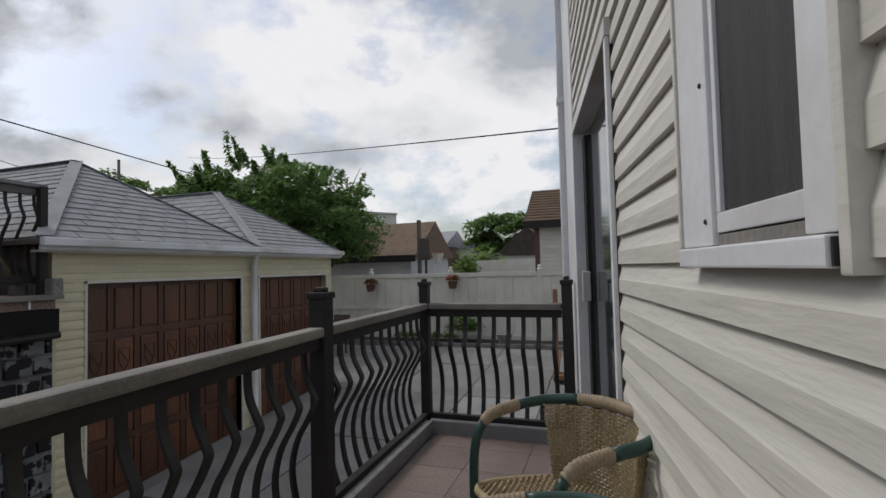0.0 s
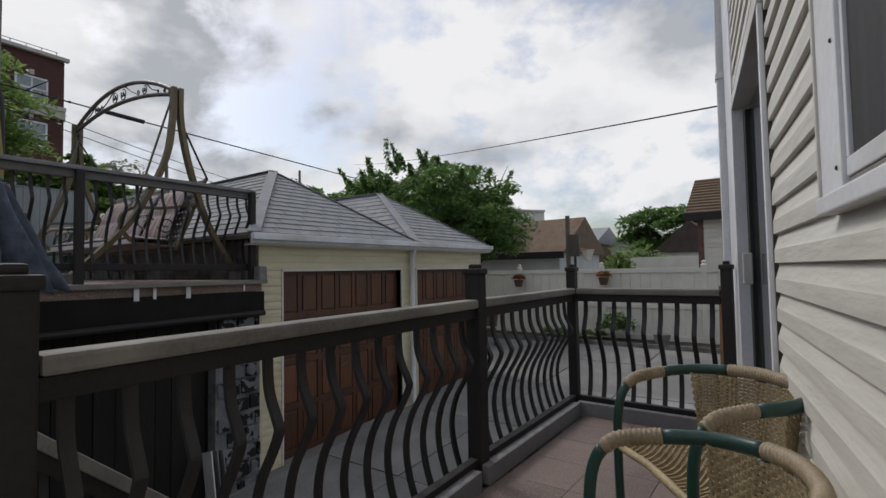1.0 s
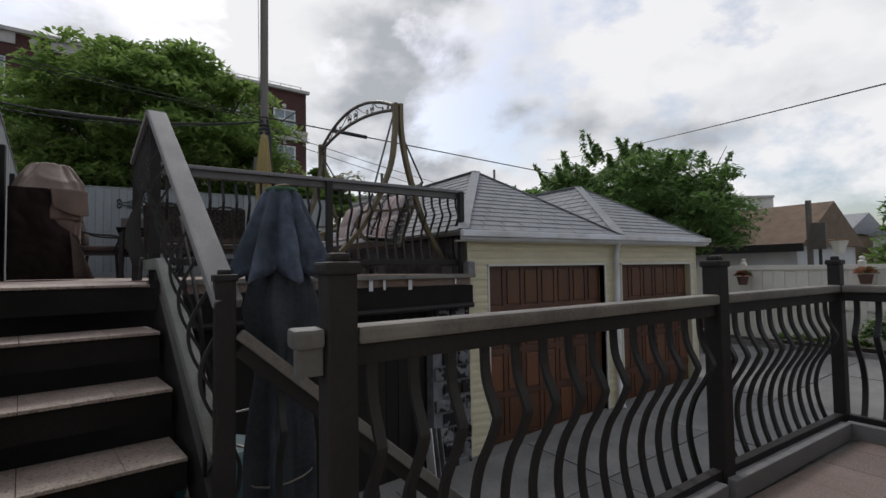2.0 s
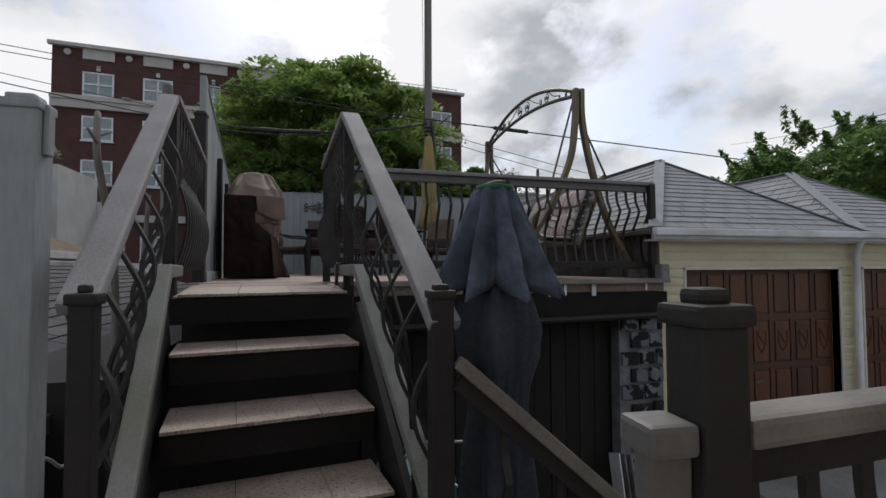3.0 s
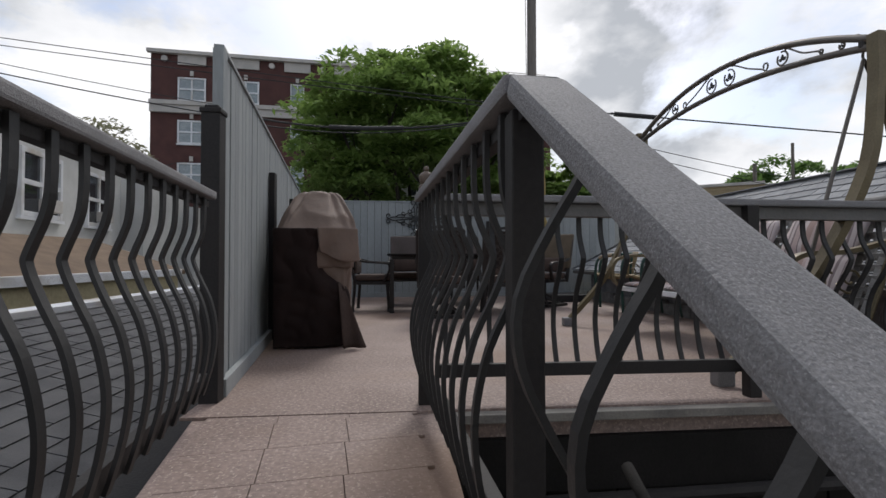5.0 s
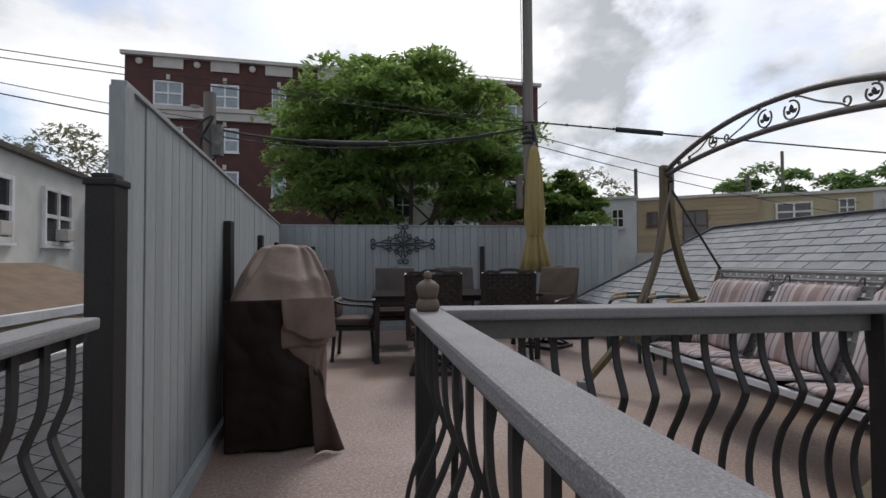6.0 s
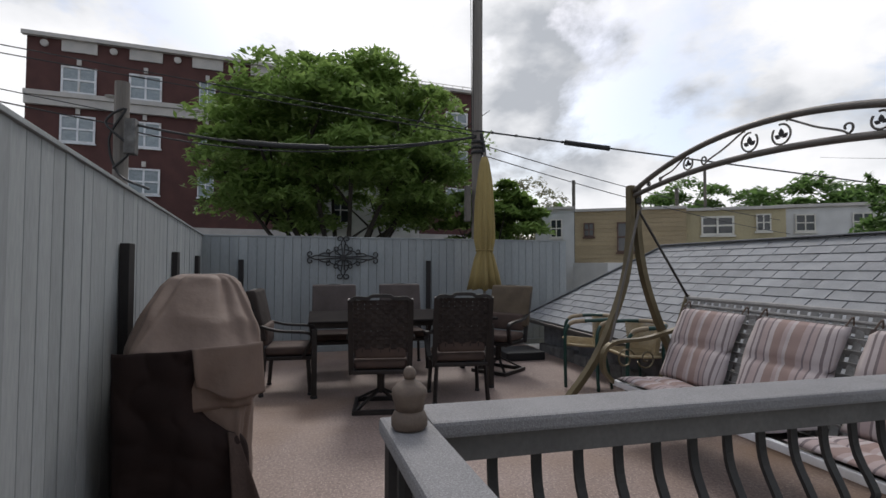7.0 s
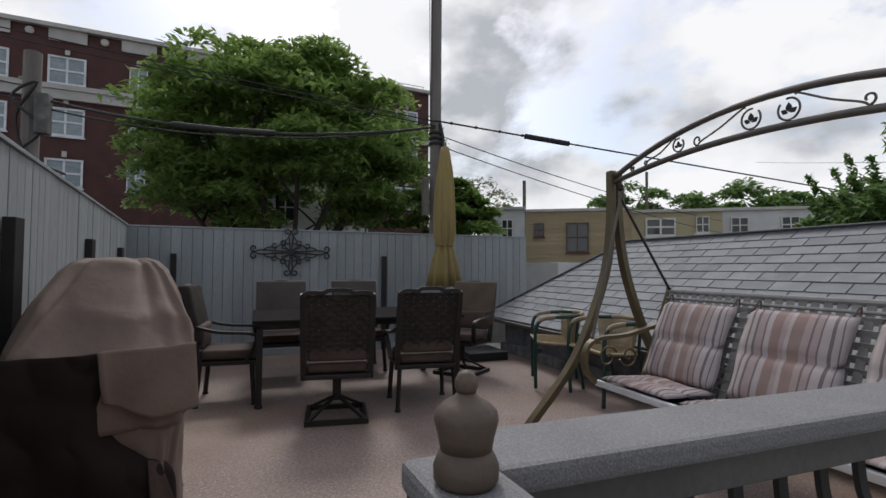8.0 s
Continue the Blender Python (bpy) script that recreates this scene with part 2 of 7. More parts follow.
M_SOIL = mat("dark_soil", (0.04, 0.03, 0.022), (0.03, 0.022, 0.017), 0.95, bump=0.5)
M_POT = mat("brown_pot", (0.10, 0.05, 0.035), (0.08, 0.04, 0.03), 0.6, bump=0.05)
M_SHINGD = mat("dark_grey_shingle", (0.078, 0.078, 0.082), (0.058, 0.058, 0.062), 0.9, scale=4, fine=120, bump=0.4, spread=0.15)
M_BLIND = mat("pale_blind_pane", (0.30, 0.34, 0.36), (0.22, 0.26, 0.28), 0.25, scale=1.5, fine=8, bump=0, spread=0.15, stretch=(1, 1, 3))
M_DKROOF = mat("dark_brown_roof", (0.06, 0.045, 0.038), (0.045, 0.034, 0.03), 0.9, scale=2, fine=40, bump=0.3)


def stripe_mat():
    """Faded woven stripes across the cushion."""
    m = bpy.data.materials.new("striped_canvas")
    m.use_nodes = True
    nt = m.node_tree
    N, L = nt.nodes.new, nt.links.new
    b = nt.nodes["Principled BSDF"]
    b.inputs["Roughness"].default_value = 0.9
    tc = N("ShaderNodeTexCoord")
    sep = N("ShaderNodeSeparateXYZ")
    L(tc.outputs["Object"], sep.inputs[0])
    mul = N("ShaderNodeMath")
    mul.operation = "MULTIPLY_ADD"
    mul.inputs[1].default_value, mul.inputs[2].default_value = 1 / 0.68, 10.5
    L(sep.outputs[0], mul.inputs[0])
    fr = N("ShaderNodeMath")
    fr.operation = "FRACT"
    L(mul.outputs[0], fr.inputs[0])
    r = N("ShaderNodeValToRGB")
    r.color_ramp.interpolation = "CONSTANT"
    pale, pink, brown, grey = (0.42, 0.365, 0.36, 1), (0.36, 0.285, 0.275, 1), (0.275, 0.195, 0.175, 1), (0.175, 0.14, 0.145, 1)
    e = r.color_ramp.elements
    e[0].position, e[0].color = 0.0, pale
    e[1].position, e[1].color = 0.07, grey
    for p, c in ((0.09, pale), (0.14, grey), (0.165, pink), (0.24, grey), (0.26, pale), (0.32, brown), (0.42, pink), (0.47, pale), (0.51, brown), (0.62, pink), (0.68, grey), (0.70, pink), (0.76, grey), (0.775, pale), (0.85, grey), (0.88, pale), (0.93, grey), (0.945, pale)):
        e.new(p).color = c
    L(fr.outputs[0], r.inputs[0])
    nz = N("ShaderNodeTexNoise")
    nz.inputs["Scale"].default_value, nz.inputs["Detail"].default_value = 9, 6
    L(tc.outputs["Object"], nz.inputs["Vector"])
    mr = N("ShaderNodeMapRange")
    mr.inputs[3].default_value, mr.inputs[4].default_value = 0.8, 1.2
    L(nz.outputs[0], mr.inputs[0])
    vm = N("ShaderNodeVectorMath")
    vm.operation = "SCALE"
    L(r.outputs[0], vm.inputs[0])
    L(mr.outputs[0], vm.inputs["Scale"])
    L(vm.outputs[0], b.inputs["Base Color"])
    bp = N("ShaderNodeBump")
    bp.inputs["Strength"].default_value, bp.inputs["Distance"].default_value = 0.3, 0.01
    L(nz.outputs[0], bp.inputs["Height"])
    L(bp.outputs[0], b.inputs["Normal"])
    return m


M_STRIPE = stripe_mat()


def glass_mat():
    m = bpy.data.materials.new("window_glass")
    m.use_nodes = True
    b = m.node_tree.nodes["Principled BSDF"]
    b.inputs["Base Color"].default_value = (0.03, 0.035, 0.04, 1)
    b.inputs["Roughness"].default_value = 0.06
    b.inputs["Specular IOR Level"].default_value = 0.6
    return m


M_GLASS = glass_mat()


def leaf_mat(name, a, b2, c):
    m = bpy.data.materials.new(name)
    m.use_nodes = True
    nt = m.node_tree
    N, L = nt.nodes.new, nt.links.new
    b = nt.nodes["Principled BSDF"]
    g = N("ShaderNodeNewGeometry")
    r = N("ShaderNodeValToRGB")
    r.color_ramp.elements[0].color, r.color_ramp.elements[1].color = (*a, 1), (*c, 1)
    r.color_ramp.elements.new(0.5).color = (*b2, 1)
    L(g.outputs["Random Per Island"], r.inputs[0])
    L(r.outputs[0], b.inputs["Base Color"])
    b.inputs["Roughness"].default_value = 0.55
    tr = N("ShaderNodeBsdfTranslucent")
    L(r.outputs[0], tr.inputs["Color"])
    mx = N("ShaderNodeMixShader")
    mx.inputs[0].default_value = 0.56
    L(b.outputs[0], mx.inputs[1])
    L(tr.outputs[0], mx.inputs[2])
    L(mx.outputs[0], nt.nodes["Material Output"].inputs[0])
    return m


M_LEAF = leaf_mat("maple_leaf", (0.125, 0.20, 0.045), (0.19, 0.29, 0.075), (0.26, 0.365, 0.11))
M_LEAF2 = leaf_mat("dark_leaf", (0.075, 0.14, 0.037), (0.125, 0.215, 0.062), (0.185, 0.29, 0.095))
M_LEAF3 = leaf_mat("pale_spring_leaf", (0.16, 0.17, 0.10), (0.22, 0.22, 0.14), (0.28, 0.27, 0.2))
M_PINK = leaf_mat("coral_petal", (0.45, 0.06, 0.07), (0.55, 0.12, 0.10), (0.6, 0.2, 0.16))
M_PETALW = leaf_mat("white_petal", (0.6, 0.58, 0.5), (0.7, 0.68, 0.6), (0.75, 0.72, 0.66))


# ---- building helpers ----
BASE = {}
IDENT = Matrix.Identity(4)


def thing(name, base, label, category, frame_m=IDENT, group="", kind=""):
    """An Empty at the thing's base; parts are given in frame_m's coordinates."""
    ob = new(name)
    ob.matrix_world = frame_m @ Matrix.Translation(base)
    ob.empty_display_size = 0.1
    BASE[ob.name] = Vector(base)
    return tagged(ob, label, category, group, kind)


def root_of(ob):
    while ob.parent:
        ob = ob.parent
    return ob


def part(name, bm, material, parent, label="", smooth=False):
    """Links a bmesh as one mesh object under a thing or a part."""
    base = BASE[root_of(parent).name]
    bmesh.ops.translate(bm, vec=-base, verts=bm.verts)
    bmesh.ops.recalc_face_normals(bm, faces=bm.faces)
    me = bpy.data.meshes.new(name)
    bm.to_mesh(me)
    bm.free()
    me.materials.append(material)
    if smooth:
        me.polygons.foreach_set("use_smooth", [True] * len(me.polygons))
    ob = new(name, me)
    ob.parent = parent
    if label:
        ob["label"] = label
    return ob


def solo(name, bm, material, label, category, kind="", frame_m=IDENT, smooth=False, group=""):
    """A thing that is one mesh."""
    bmesh.ops.recalc_face_normals(bm, faces=bm.faces)
    me = bpy.data.meshes.new(name)
    bm.to_mesh(me)
    bm.free()
    me.materials.append(material)
    if smooth:
        me.polygons.foreach_set("use_smooth", [True] * len(me.polygons))
    ob = new(name, me)
    ob.matrix_world = frame_m
    BASE[ob.name] = Vector((0, 0, 0))
    return tagged(ob, label, category, group, kind)


def box(x0, y0, z0, x1, y1, z1, bevel=0.0, bm=None, m=None):
    bm = bm or bmesh.new()
    lo = Vector((min(x0, x1), min(y0, y1), min(z0, z1)))
    hi = Vector((max(x0, x1), max(y0, y1), max(z0, z1)))
    t = Matrix.Translation((lo + hi) / 2) @ Matrix.Diagonal((*(hi - lo), 1))
    r = bmesh.ops.create_cube(bm, size=1, matrix=(m @ t) if m else t)
    if bevel:
        es = list({e for v in r["verts"] for e in v.link_edges})
        bmesh.ops.bevel(bm, geom=es, offset=bevel, segments=2, profile=0.6, affect="EDGES")
    return bm


def beam(p, q, w, h, bevel=0.004, bm=None, up=(0, 0, 1)):
    """A bar from p to q, w wide across, h high along up."""
    p, q = Vector(p), Vector(q)
    d = q - p
    x = d.normalized()
    y = Vector(up).cross(x)
    y = y.normalized() if y.length > 1e-4 else Vector((0, 1, 0))
    z = x.cross(y)
    m = Matrix((x, y, z)).transposed().to_4x4()
    m.translation = (p + q) / 2
    n = d.length / 2
    return box(-n, -w / 2, -h / 2, n, w / 2, h / 2, bevel, bm, m)


def sweep(pts, section, bm=None, up=(0, 0, 1), closed=False, caps=True, taper=None):
    """A section of (side, up) pairs swept along a line."""
    bm = bm or bmesh.new()
    pts = [Vector(p) for p in pts]
    rings, last = [], Vector(up)
    n = len(pts)
    for i, p in enumerate(pts):
        a, b = (pts[i - 1], pts[(i + 1) % n]) if closed else (pts[max(i - 1, 0)], pts[min(i + 1, n - 1)])
        t = (b - a).normalized()
        side = t.cross(last)
        side = side.normalized() if side.length > 1e-5 else t.orthogonal().normalized()
        u = side.cross(t).normalized()
        last = u
        k = taper(i / max(1, n - 1)) if taper else 1
        rings.append([bm.verts.new(p + side * sx * k + u * sy * k) for sx, sy in section])
    m = len(section)
    for i in range(n if closed else n - 1):
        r, s = rings[i], rings[(i + 1) % n]
        for j in range(m):
            bm.faces.new((r[j], r[(j + 1) % m], s[(j + 1) % m], s[j]))
    if caps and not closed:
        bm.faces.new(rings[0][::-1])
        bm.faces.new(rings[-1])
    return bm


def ring(r, n=8):
    return [(r * math.cos(2 * math.pi * i / n), r * math.sin(2 * math.pi * i / n)) for i in range(n)]


def rect(w, h):
    return [(-w / 2, -h / 2), (w / 2, -h / 2), (w / 2, h / 2), (-w / 2, h / 2)]


def tube(pts, r, n=8, bm=None, closed=False, taper=None, up=(0, 0, 1)):
    return sweep(pts, ring(r, n), bm, up, closed, True, taper)


def curve(pts, n=8):
    """Catmull-Rom through the points."""
    P = [Vector(p) for p in pts]
    P = [2 * P[0] - P[1]] + P + [2 * P[-1] - P[-2]]
    out = []
    for i in range(1, len(P) - 2):
        for k in range(n):
            t = k / n
            a, b, c, d = P[i - 1], P[i], P[i + 1], P[i + 2]
            out.append(0.5 * (2 * b + (c - a) * t + (2 * a - 5 * b + 4 * c - d) * t * t + (3 * b - a - 3 * c + d) * t ** 3))
    out.append(P[-2])
    return out


def lathe(profile, centre, n=24, bm=None):
    """(radius, height) pairs turned round a vertical axis."""
    bm = bm or bmesh.new()
    c = Vector(centre)
    rings = [[bm.verts.new(c + Vector((r * math.cos(2 * math.pi * i / n), r * math.sin(2 * math.pi * i / n), z))) for i in range(n)] for r, z in profile]
    for a, b in zip(rings, rings[1:]):
        for i in range(n):
            bm.faces.new((a[i], a[(i + 1) % n], b[(i + 1) % n], b[i]))
    bm.faces.new(rings[0][::-1])
    bm.faces.new(rings[-1])
    return bm


def poly(points, thick, bm=None):
    """A flat polygon with thickness along the given vector."""
    bm = bm or bmesh.new()
    t = Vector(thick)
    a = [bm.verts.new(Vector(p)) for p in points]
    b = [bm.verts.new(Vector(p) + t) for p in points]
    bm.faces.new(a)
    bm.faces.new(b[::-1])
    for i in range(len(a)):
        j = (i + 1) % len(a)
        bm.faces.new((a[i], b[i], b[j], a[j]))
    return bm


def cap_post(x, y, z0, z1, w, bm=None):
    """A square post with a stepped, bevelled cap."""
    bm = box(x - w / 2, y - w / 2, z0, x + w / 2, y + w / 2, z1 - 0.045, 0.006, bm)
    k = w / 2 + 0.007
    box(x - k, y - k, z1 - 0.048, x + k, y + k, z1 - 0.02, 0.007, bm)
    j = w / 2 - 0.012
    box(x - j, y - j, z1 - 0.024, x + j, y + j, z1, 0.009, bm)
    return bm


BELLY = ((0.0, 1.0), (0.0, 0.88), (-0.008, 0.80), (-0.034, 0.71), (-0.036, 0.675), (-0.012, 0.59), (0.022, 0.49), (0.042, 0.38), (0.046, 0.28), (0.034, 0.16), (0.012, 0.05), (0.0, 0.0))


BOW = ((0.0, 1.0), (-0.022, 0.955), (-0.020, 0.91), (0.014, 0.81), (0.046, 0.69), (0.044, 0.57), (0.010, 0.44), (-0.030, 0.31), (-0.044, 0.20), (-0.024, 0.08), (0.0, 0.0))


def belly_bar(p_top, p_bot, out, bm=None, w=0.026, t=0.013, k=1.0, shape=BELLY):
    """A flat iron baluster that kinks in under the rail and bows out below."""
    a, b, o = Vector(p_top), Vector(p_bot), Vector(out)
    pts = [b + (a - b) * f + o * d * k for d, f in shape]
    along = (a - b).cross(o).normalized()
    return sweep(curve(pts, 3), rect(t, w), bm, up=along)


def railing(name, p, q, out, label, n, top_m=None, top_w=0.115, top_h=0.04, z_under=0.10, foot=0.12, frame_m=IDENT, ends=(0, 0), drop=0.95, group="railings", k=1.0, fascia=None):
    """Top rail from p to q (its upper face), an under rail, a bottom rail and bowed balusters."""
    p, q = Vector(p), Vector(q)
    d = (q - p).normalized()
    o = Vector(out)
    th = thing(name, (p + q) / 2 - Vector((0, 0, drop)), label, "railing", frame_m, group)
    dn = Vector((0, 0, 1))
    part("top_rail", beam(p - dn * top_h / 2, q - dn * top_h / 2, top_w, top_h, 0.01), top_m or M_TOP, th, "grey speckled cap")
    lip = 0.036 if fascia else 0.024
    part("under_rail", beam(p - dn * (top_h + lip), q - dn * (top_h + lip), 0.085 if fascia else 0.035, 0.07 if fascia else 0.045 if top_w < 0.1 else 0.03, 0.003), fascia or M_DARK, th)
    part("bottom_rail", beam(p - dn * (drop - foot), q - dn * (drop - foot), 0.04, 0.07, 0.003), M_DARK, th)
    L = (q - p).length
    for i in range(n):
        s = ends[0] + (L - ends[0] - ends[1]) * (i + 0.5) / n
        c = p + d * s + o * 0.026
        part("baluster", belly_bar(c - dn * (top_h + 0.005), c - dn * (drop - foot + 0.04), o, k=k), M_IRON, th)
    return th


def bar_mesh(verts, faces, name, material, parent, label=""):
    """One mesh from computed arrays."""
    me = bpy.data.meshes.new(name)
    base = BASE[root_of(parent).name]
    me.from_pydata([tuple(Vector(v) - base) for v in verts], [], faces)
    me.materials.append(material)
    ob = new(name, me)
    ob.parent = parent
    if label:
        ob["label"] = label
    return ob


def leaf_cloud(rng, centres, radii, per, size, droop=0.3):
    """Bent two-triangle leaves scattered in shells round clump centres."""
    c = np.repeat(np.array(centres), per, axis=0)
    r = np.repeat(np.array(radii), per, axis=0)
    n = len(c)
    d = rng.normal(size=(n, 3))
    d /= np.linalg.norm(d, axis=1)[:, None]
    d[:, 2] = np.abs(d[:, 2]) * 1.1 - 0.35
    p = c + d * r * (0.55 + 0.5 * rng.random((n, 1)))
    a = rng.random(n) * 6.283
    s = size * (0.6 + 0.8 * rng.random(n))
    tilt = rng.normal(0, 0.35, n)
    u = np.stack([np.cos(a), np.sin(a), tilt - droop], 1)
    v = np.stack([-np.sin(a), np.cos(a), rng.normal(0, 0.35, n)], 1)
    u, v = u * s[:, None], v * (s * 0.42)[:, None]
    V = np.stack([p - u, p + v, p + u, p - v], 1).reshape(-1, 3)
    V[1::4, 2] += 0.15 * s
    V[3::4, 2] += 0.15 * s
    F = [(i, i + 1, i + 2, i + 3) for i in range(0, 4 * n, 4)]
    return V, F


def tree(name, base, height, crown_r, seed, leaf_m, label, crown_lo=0.35, clumps=60, per=220, leaf=0.16, trunk_r=0.2, limbs=7, lean=(0, 0), clump_r=0.16, flat=0.8, shoots=0, gap=None):
    rng = np.random.default_rng(seed)
    rnd = random.Random(seed)
    b = Vector(base)
    th = thing(name, base, label, "tree")
    bm = bmesh.new()
    top = b + Vector((lean[0], lean[1], height * 0.8))
    fork = b + Vector((lean[0] * 0.3, lean[1] * 0.3, height * crown_lo * 0.9))
    tube(curve([b, (b + fork) / 2 + Vector((0.05, 0.03, 0)), fork], 5), trunk_r, 9, bm, taper=lambda f: 1.25 - 0.45 * f)
    tips = []
    for i in range(limbs):
        a = 2 * math.pi * (i + 0.3 * rnd.random()) / limbs
        rr = crown_r * (0.45 + 0.35 * rnd.random())
        e = fork + Vector((math.cos(a) * rr, math.sin(a) * rr, height * (0.3 + 0.25 * rnd.random())))
        mid = fork.lerp(e, 0.5) + Vector((0, 0, -0.04 * height)) + Vector((rnd.uniform(-.3, .3), rnd.uniform(-.3, .3), 0))
        tube(curve([fork, mid, e], 5), trunk_r * 0.5, 6, bm, taper=lambda f: 1.1 - 0.85 * f)
        for j in range(3):
            s = mid.lerp(e, rnd.random())
            g = s + Vector((rnd.uniform(-1, 1), rnd.uniform(-1, 1), rnd.uniform(0.2, 1))) * crown_r * 0.35
            tube(curve([s, s.lerp(g, 0.5) + Vector((0, 0, 0.1)), g], 3), trunk_r * 0.2, 5, bm, taper=lambda f: 1.1 - 0.9 * f)
    part("trunk", bm, M_BARK, th)
    C, R = [], []
    cz = b.z + height * (crown_lo + 1) / 2
    hz = height * (1 - crown_lo) / 2
    for i in range(clumps):
        u = rng.normal(size=3)
        u /= np.linalg.norm(u)
        if u[2] < -0.55:
            u[2] *= 0.65
        k = ((0.58 + 0.42 * rng.random()) if gap else (0.35 + 0.65 * rng.random() ** 0.5)) * 0.86
        if gap and u[2] * k < gap[1] and abs(u[1] * k - gap[0]) < gap[2]:
            continue
        C.append((b.x + lean[0] + u[0] * crown_r * k, b.y + lean[1] + u[1] * crown_r * k, cz + u[2] * hz * k))
        q = crown_r * clump_r * (0.7 + 0.7 * rng.random())
        R.append((q * 1.25, q * 1.25, q * flat))
    for i in range(shoots):
        a = rng.random() * 6.283
        e = 0.15 + 1.3 * rng.random()
        q = np.array([math.cos(a) * math.cos(e), math.sin(a) * math.cos(e), math.sin(e)])
        o = np.array([b.x + lean[0], b.y + lean[1], cz]) + q * np.array([crown_r, crown_r, hz]) * 0.86
        w = (q * 0.7 + np.array([0, 0, 0.5]) + rng.normal(0, 0.35, 3)) * (0.5 + 0.8 * rng.random())
        for k in range(9):
            C.append(o + w * (k * 0.065))
            R.append((0.13 - 0.008 * k,) * 3)
    big = len(C) - 9 * shoots
    V, F = leaf_cloud(rng, C[:big], R[:big], per, leaf)
    if shoots:
        V2, F2 = leaf_cloud(rng, C[big:], R[big:], 9, leaf, 0.5)
        F += [tuple(i + len(V) for i in f) for f in F2]
        V = np.concatenate([V, V2])
    crown = bar_mesh(V, F, "crown", leaf_m, th)
    return th

# ---- ground ----
def ground_z(y):
    return -1.16 + 0.07 * (min(max(y, -3.0), 14.0) - 3.4)


bm = bmesh.new()
ys = [-3000, -40, -3, 3.4, 8, 14, 60, 3000]
xs = [-3000, -60, -13, -5.4, 2, 60, 3000]
gv = [[bm.verts.new((x, y, ground_z(y))) for x in xs] for y in ys]
for j in range(len(ys) - 1):
    for i in range(len(xs) - 1):
        bm.faces.new((gv[j][i], gv[j][i + 1], gv[j + 1][i + 1], gv[j + 1][i]))
ground = solo("ground", bm, M_CONC, "worn grey concrete driveway and yard", "ground", "structure")
for i in range(5):
    for j in range(3):
        x0, y0 = -5.3 + j * 1.35, 2.2 + i * 2.0
        bm = bmesh.new()
        zs = [(x, y, ground_z(y) + 0.005 + 0.004 * ((i + j) % 2)) for x, y in ((x0, y0), (x0 + 1.33, y0), (x0 + 1.33, y0 + 1.98), (x0, y0 + 1.98))]
        part("slab", poly(zs, (0, 0, 0.012), bm), M_CONC, ground)

# ---- house with vinyl siding ----
HM = Matrix.Translation((-0.0167, 0.086, 0)) @ Matrix.Rotation(radians(8.6), 4, "Z")
WX, LAP = 0.12, 0.0847
house = thing("house", (0.3, 0, -1.2), "house clad in cream vinyl siding beside the deck", "house", HM)
bm = box(WX + 0.012, -2.2, -1.3, WX + 0.14, 0.36, 4.4)
box(WX + 0.012, 0.66, -1.3, WX + 0.14, 1.46, 4.4, 0, bm)
box(WX + 0.012, 0.36, -1.3, WX + 0.14, 0.66, 1.41, 0, bm)
box(WX + 0.012, 0.36, 2.6, WX + 0.14, 0.66, 4.4, 0, bm)
box(WX + 0.012, 1.46, 2.15, WX + 0.14, 3.24, 4.4, 0, bm)
box(WX + 0.012, 2.62, -1.3, WX + 0.14, 3.24, 2.15, 0, bm)
box(WX + 0.012, 1.46, -1.3, WX + 0.14, 2.62, 0.38, 0, bm)
box(WX + 0.14, 3.14, -1.3, 6, 3.24, 4.4, 0, bm)
box(WX + 1.6, -2.2, -1.3, 1.8, 3.14, 4.4, 0, bm)
house_wall = part("wall", bm, M_SIDE, house)


def course(y0, y1, z, lap=LAP, wx=WX):
    """One Dutch-lap siding board, its face towards -x."""
    bm = bmesh.new()
    prof = [(0.0, 0), (-0.0135, 0.0015), (-0.013, lap * 0.47), (-0.0115, lap * 0.52), (-0.001, lap * 0.97), (0.0, lap + 0.003), (0.012, lap + 0.003), (0.012, 0)]
    a, b = [], []
    for px, pz in prof:
        a.append(bm.verts.new((wx + px, y0, z + pz)))
        b.append(bm.verts.new((wx + px, y1, z + pz)))
    n = len(prof)
    for i in range(n):
        bm.faces.new((a[i], a[(i + 1) % n], b[(i + 1) % n], b[i]))
    bm.faces.new(a)
    bm.faces.new(b[::-1])
    return bm


def siding():
    z = 1.401 - 23 * LAP
    while z < 4.2:
        spans = [(-1.9, 1.425)]
        if z + LAP > 1.41 and z < 2.62:
            spans = [(-1.9, 0.303), (0.757, 1.425)]
        if z > 2.15:
            spans = [(-1.9, 3.18)] if z > 2.62 else [(-1.9, 0.303), (0.757, 3.18)]
        for y0, y1 in spans:
            part("siding_board", course(y0, y1, z), M_SIDE, house_wall)
        z += LAP


siding()
win = thing("window_1", (WX, 0.62, 1.38), "white sliding window with dark insect screen and chipped sill", "window", HM, kind="structure")
part("window_frame", box(WX - 0.022, 0.613, 1.425, WX + 0.05, 0.744, 2.66, 0.003), M_WHITE, win, "scuffed white casing")
part("casing_bead", box(WX - 0.026, 0.745, 1.425, WX + 0.0, 0.757, 2.66, 0.003), M_SIDE, win, "cream edge trim")
part("window_frame", box(WX - 0.024, 0.321, 1.425, WX + 0.05, 0.374, 2.66, 0.003), M_WHITE, win, "scuffed white casing")
part("casing_bead", box(WX - 0.027, 0.303, 1.388, WX + 0.0, 0.3195, 2.66, 0.003), M_SIDE, win, "cream edge trim, bent at the foot")
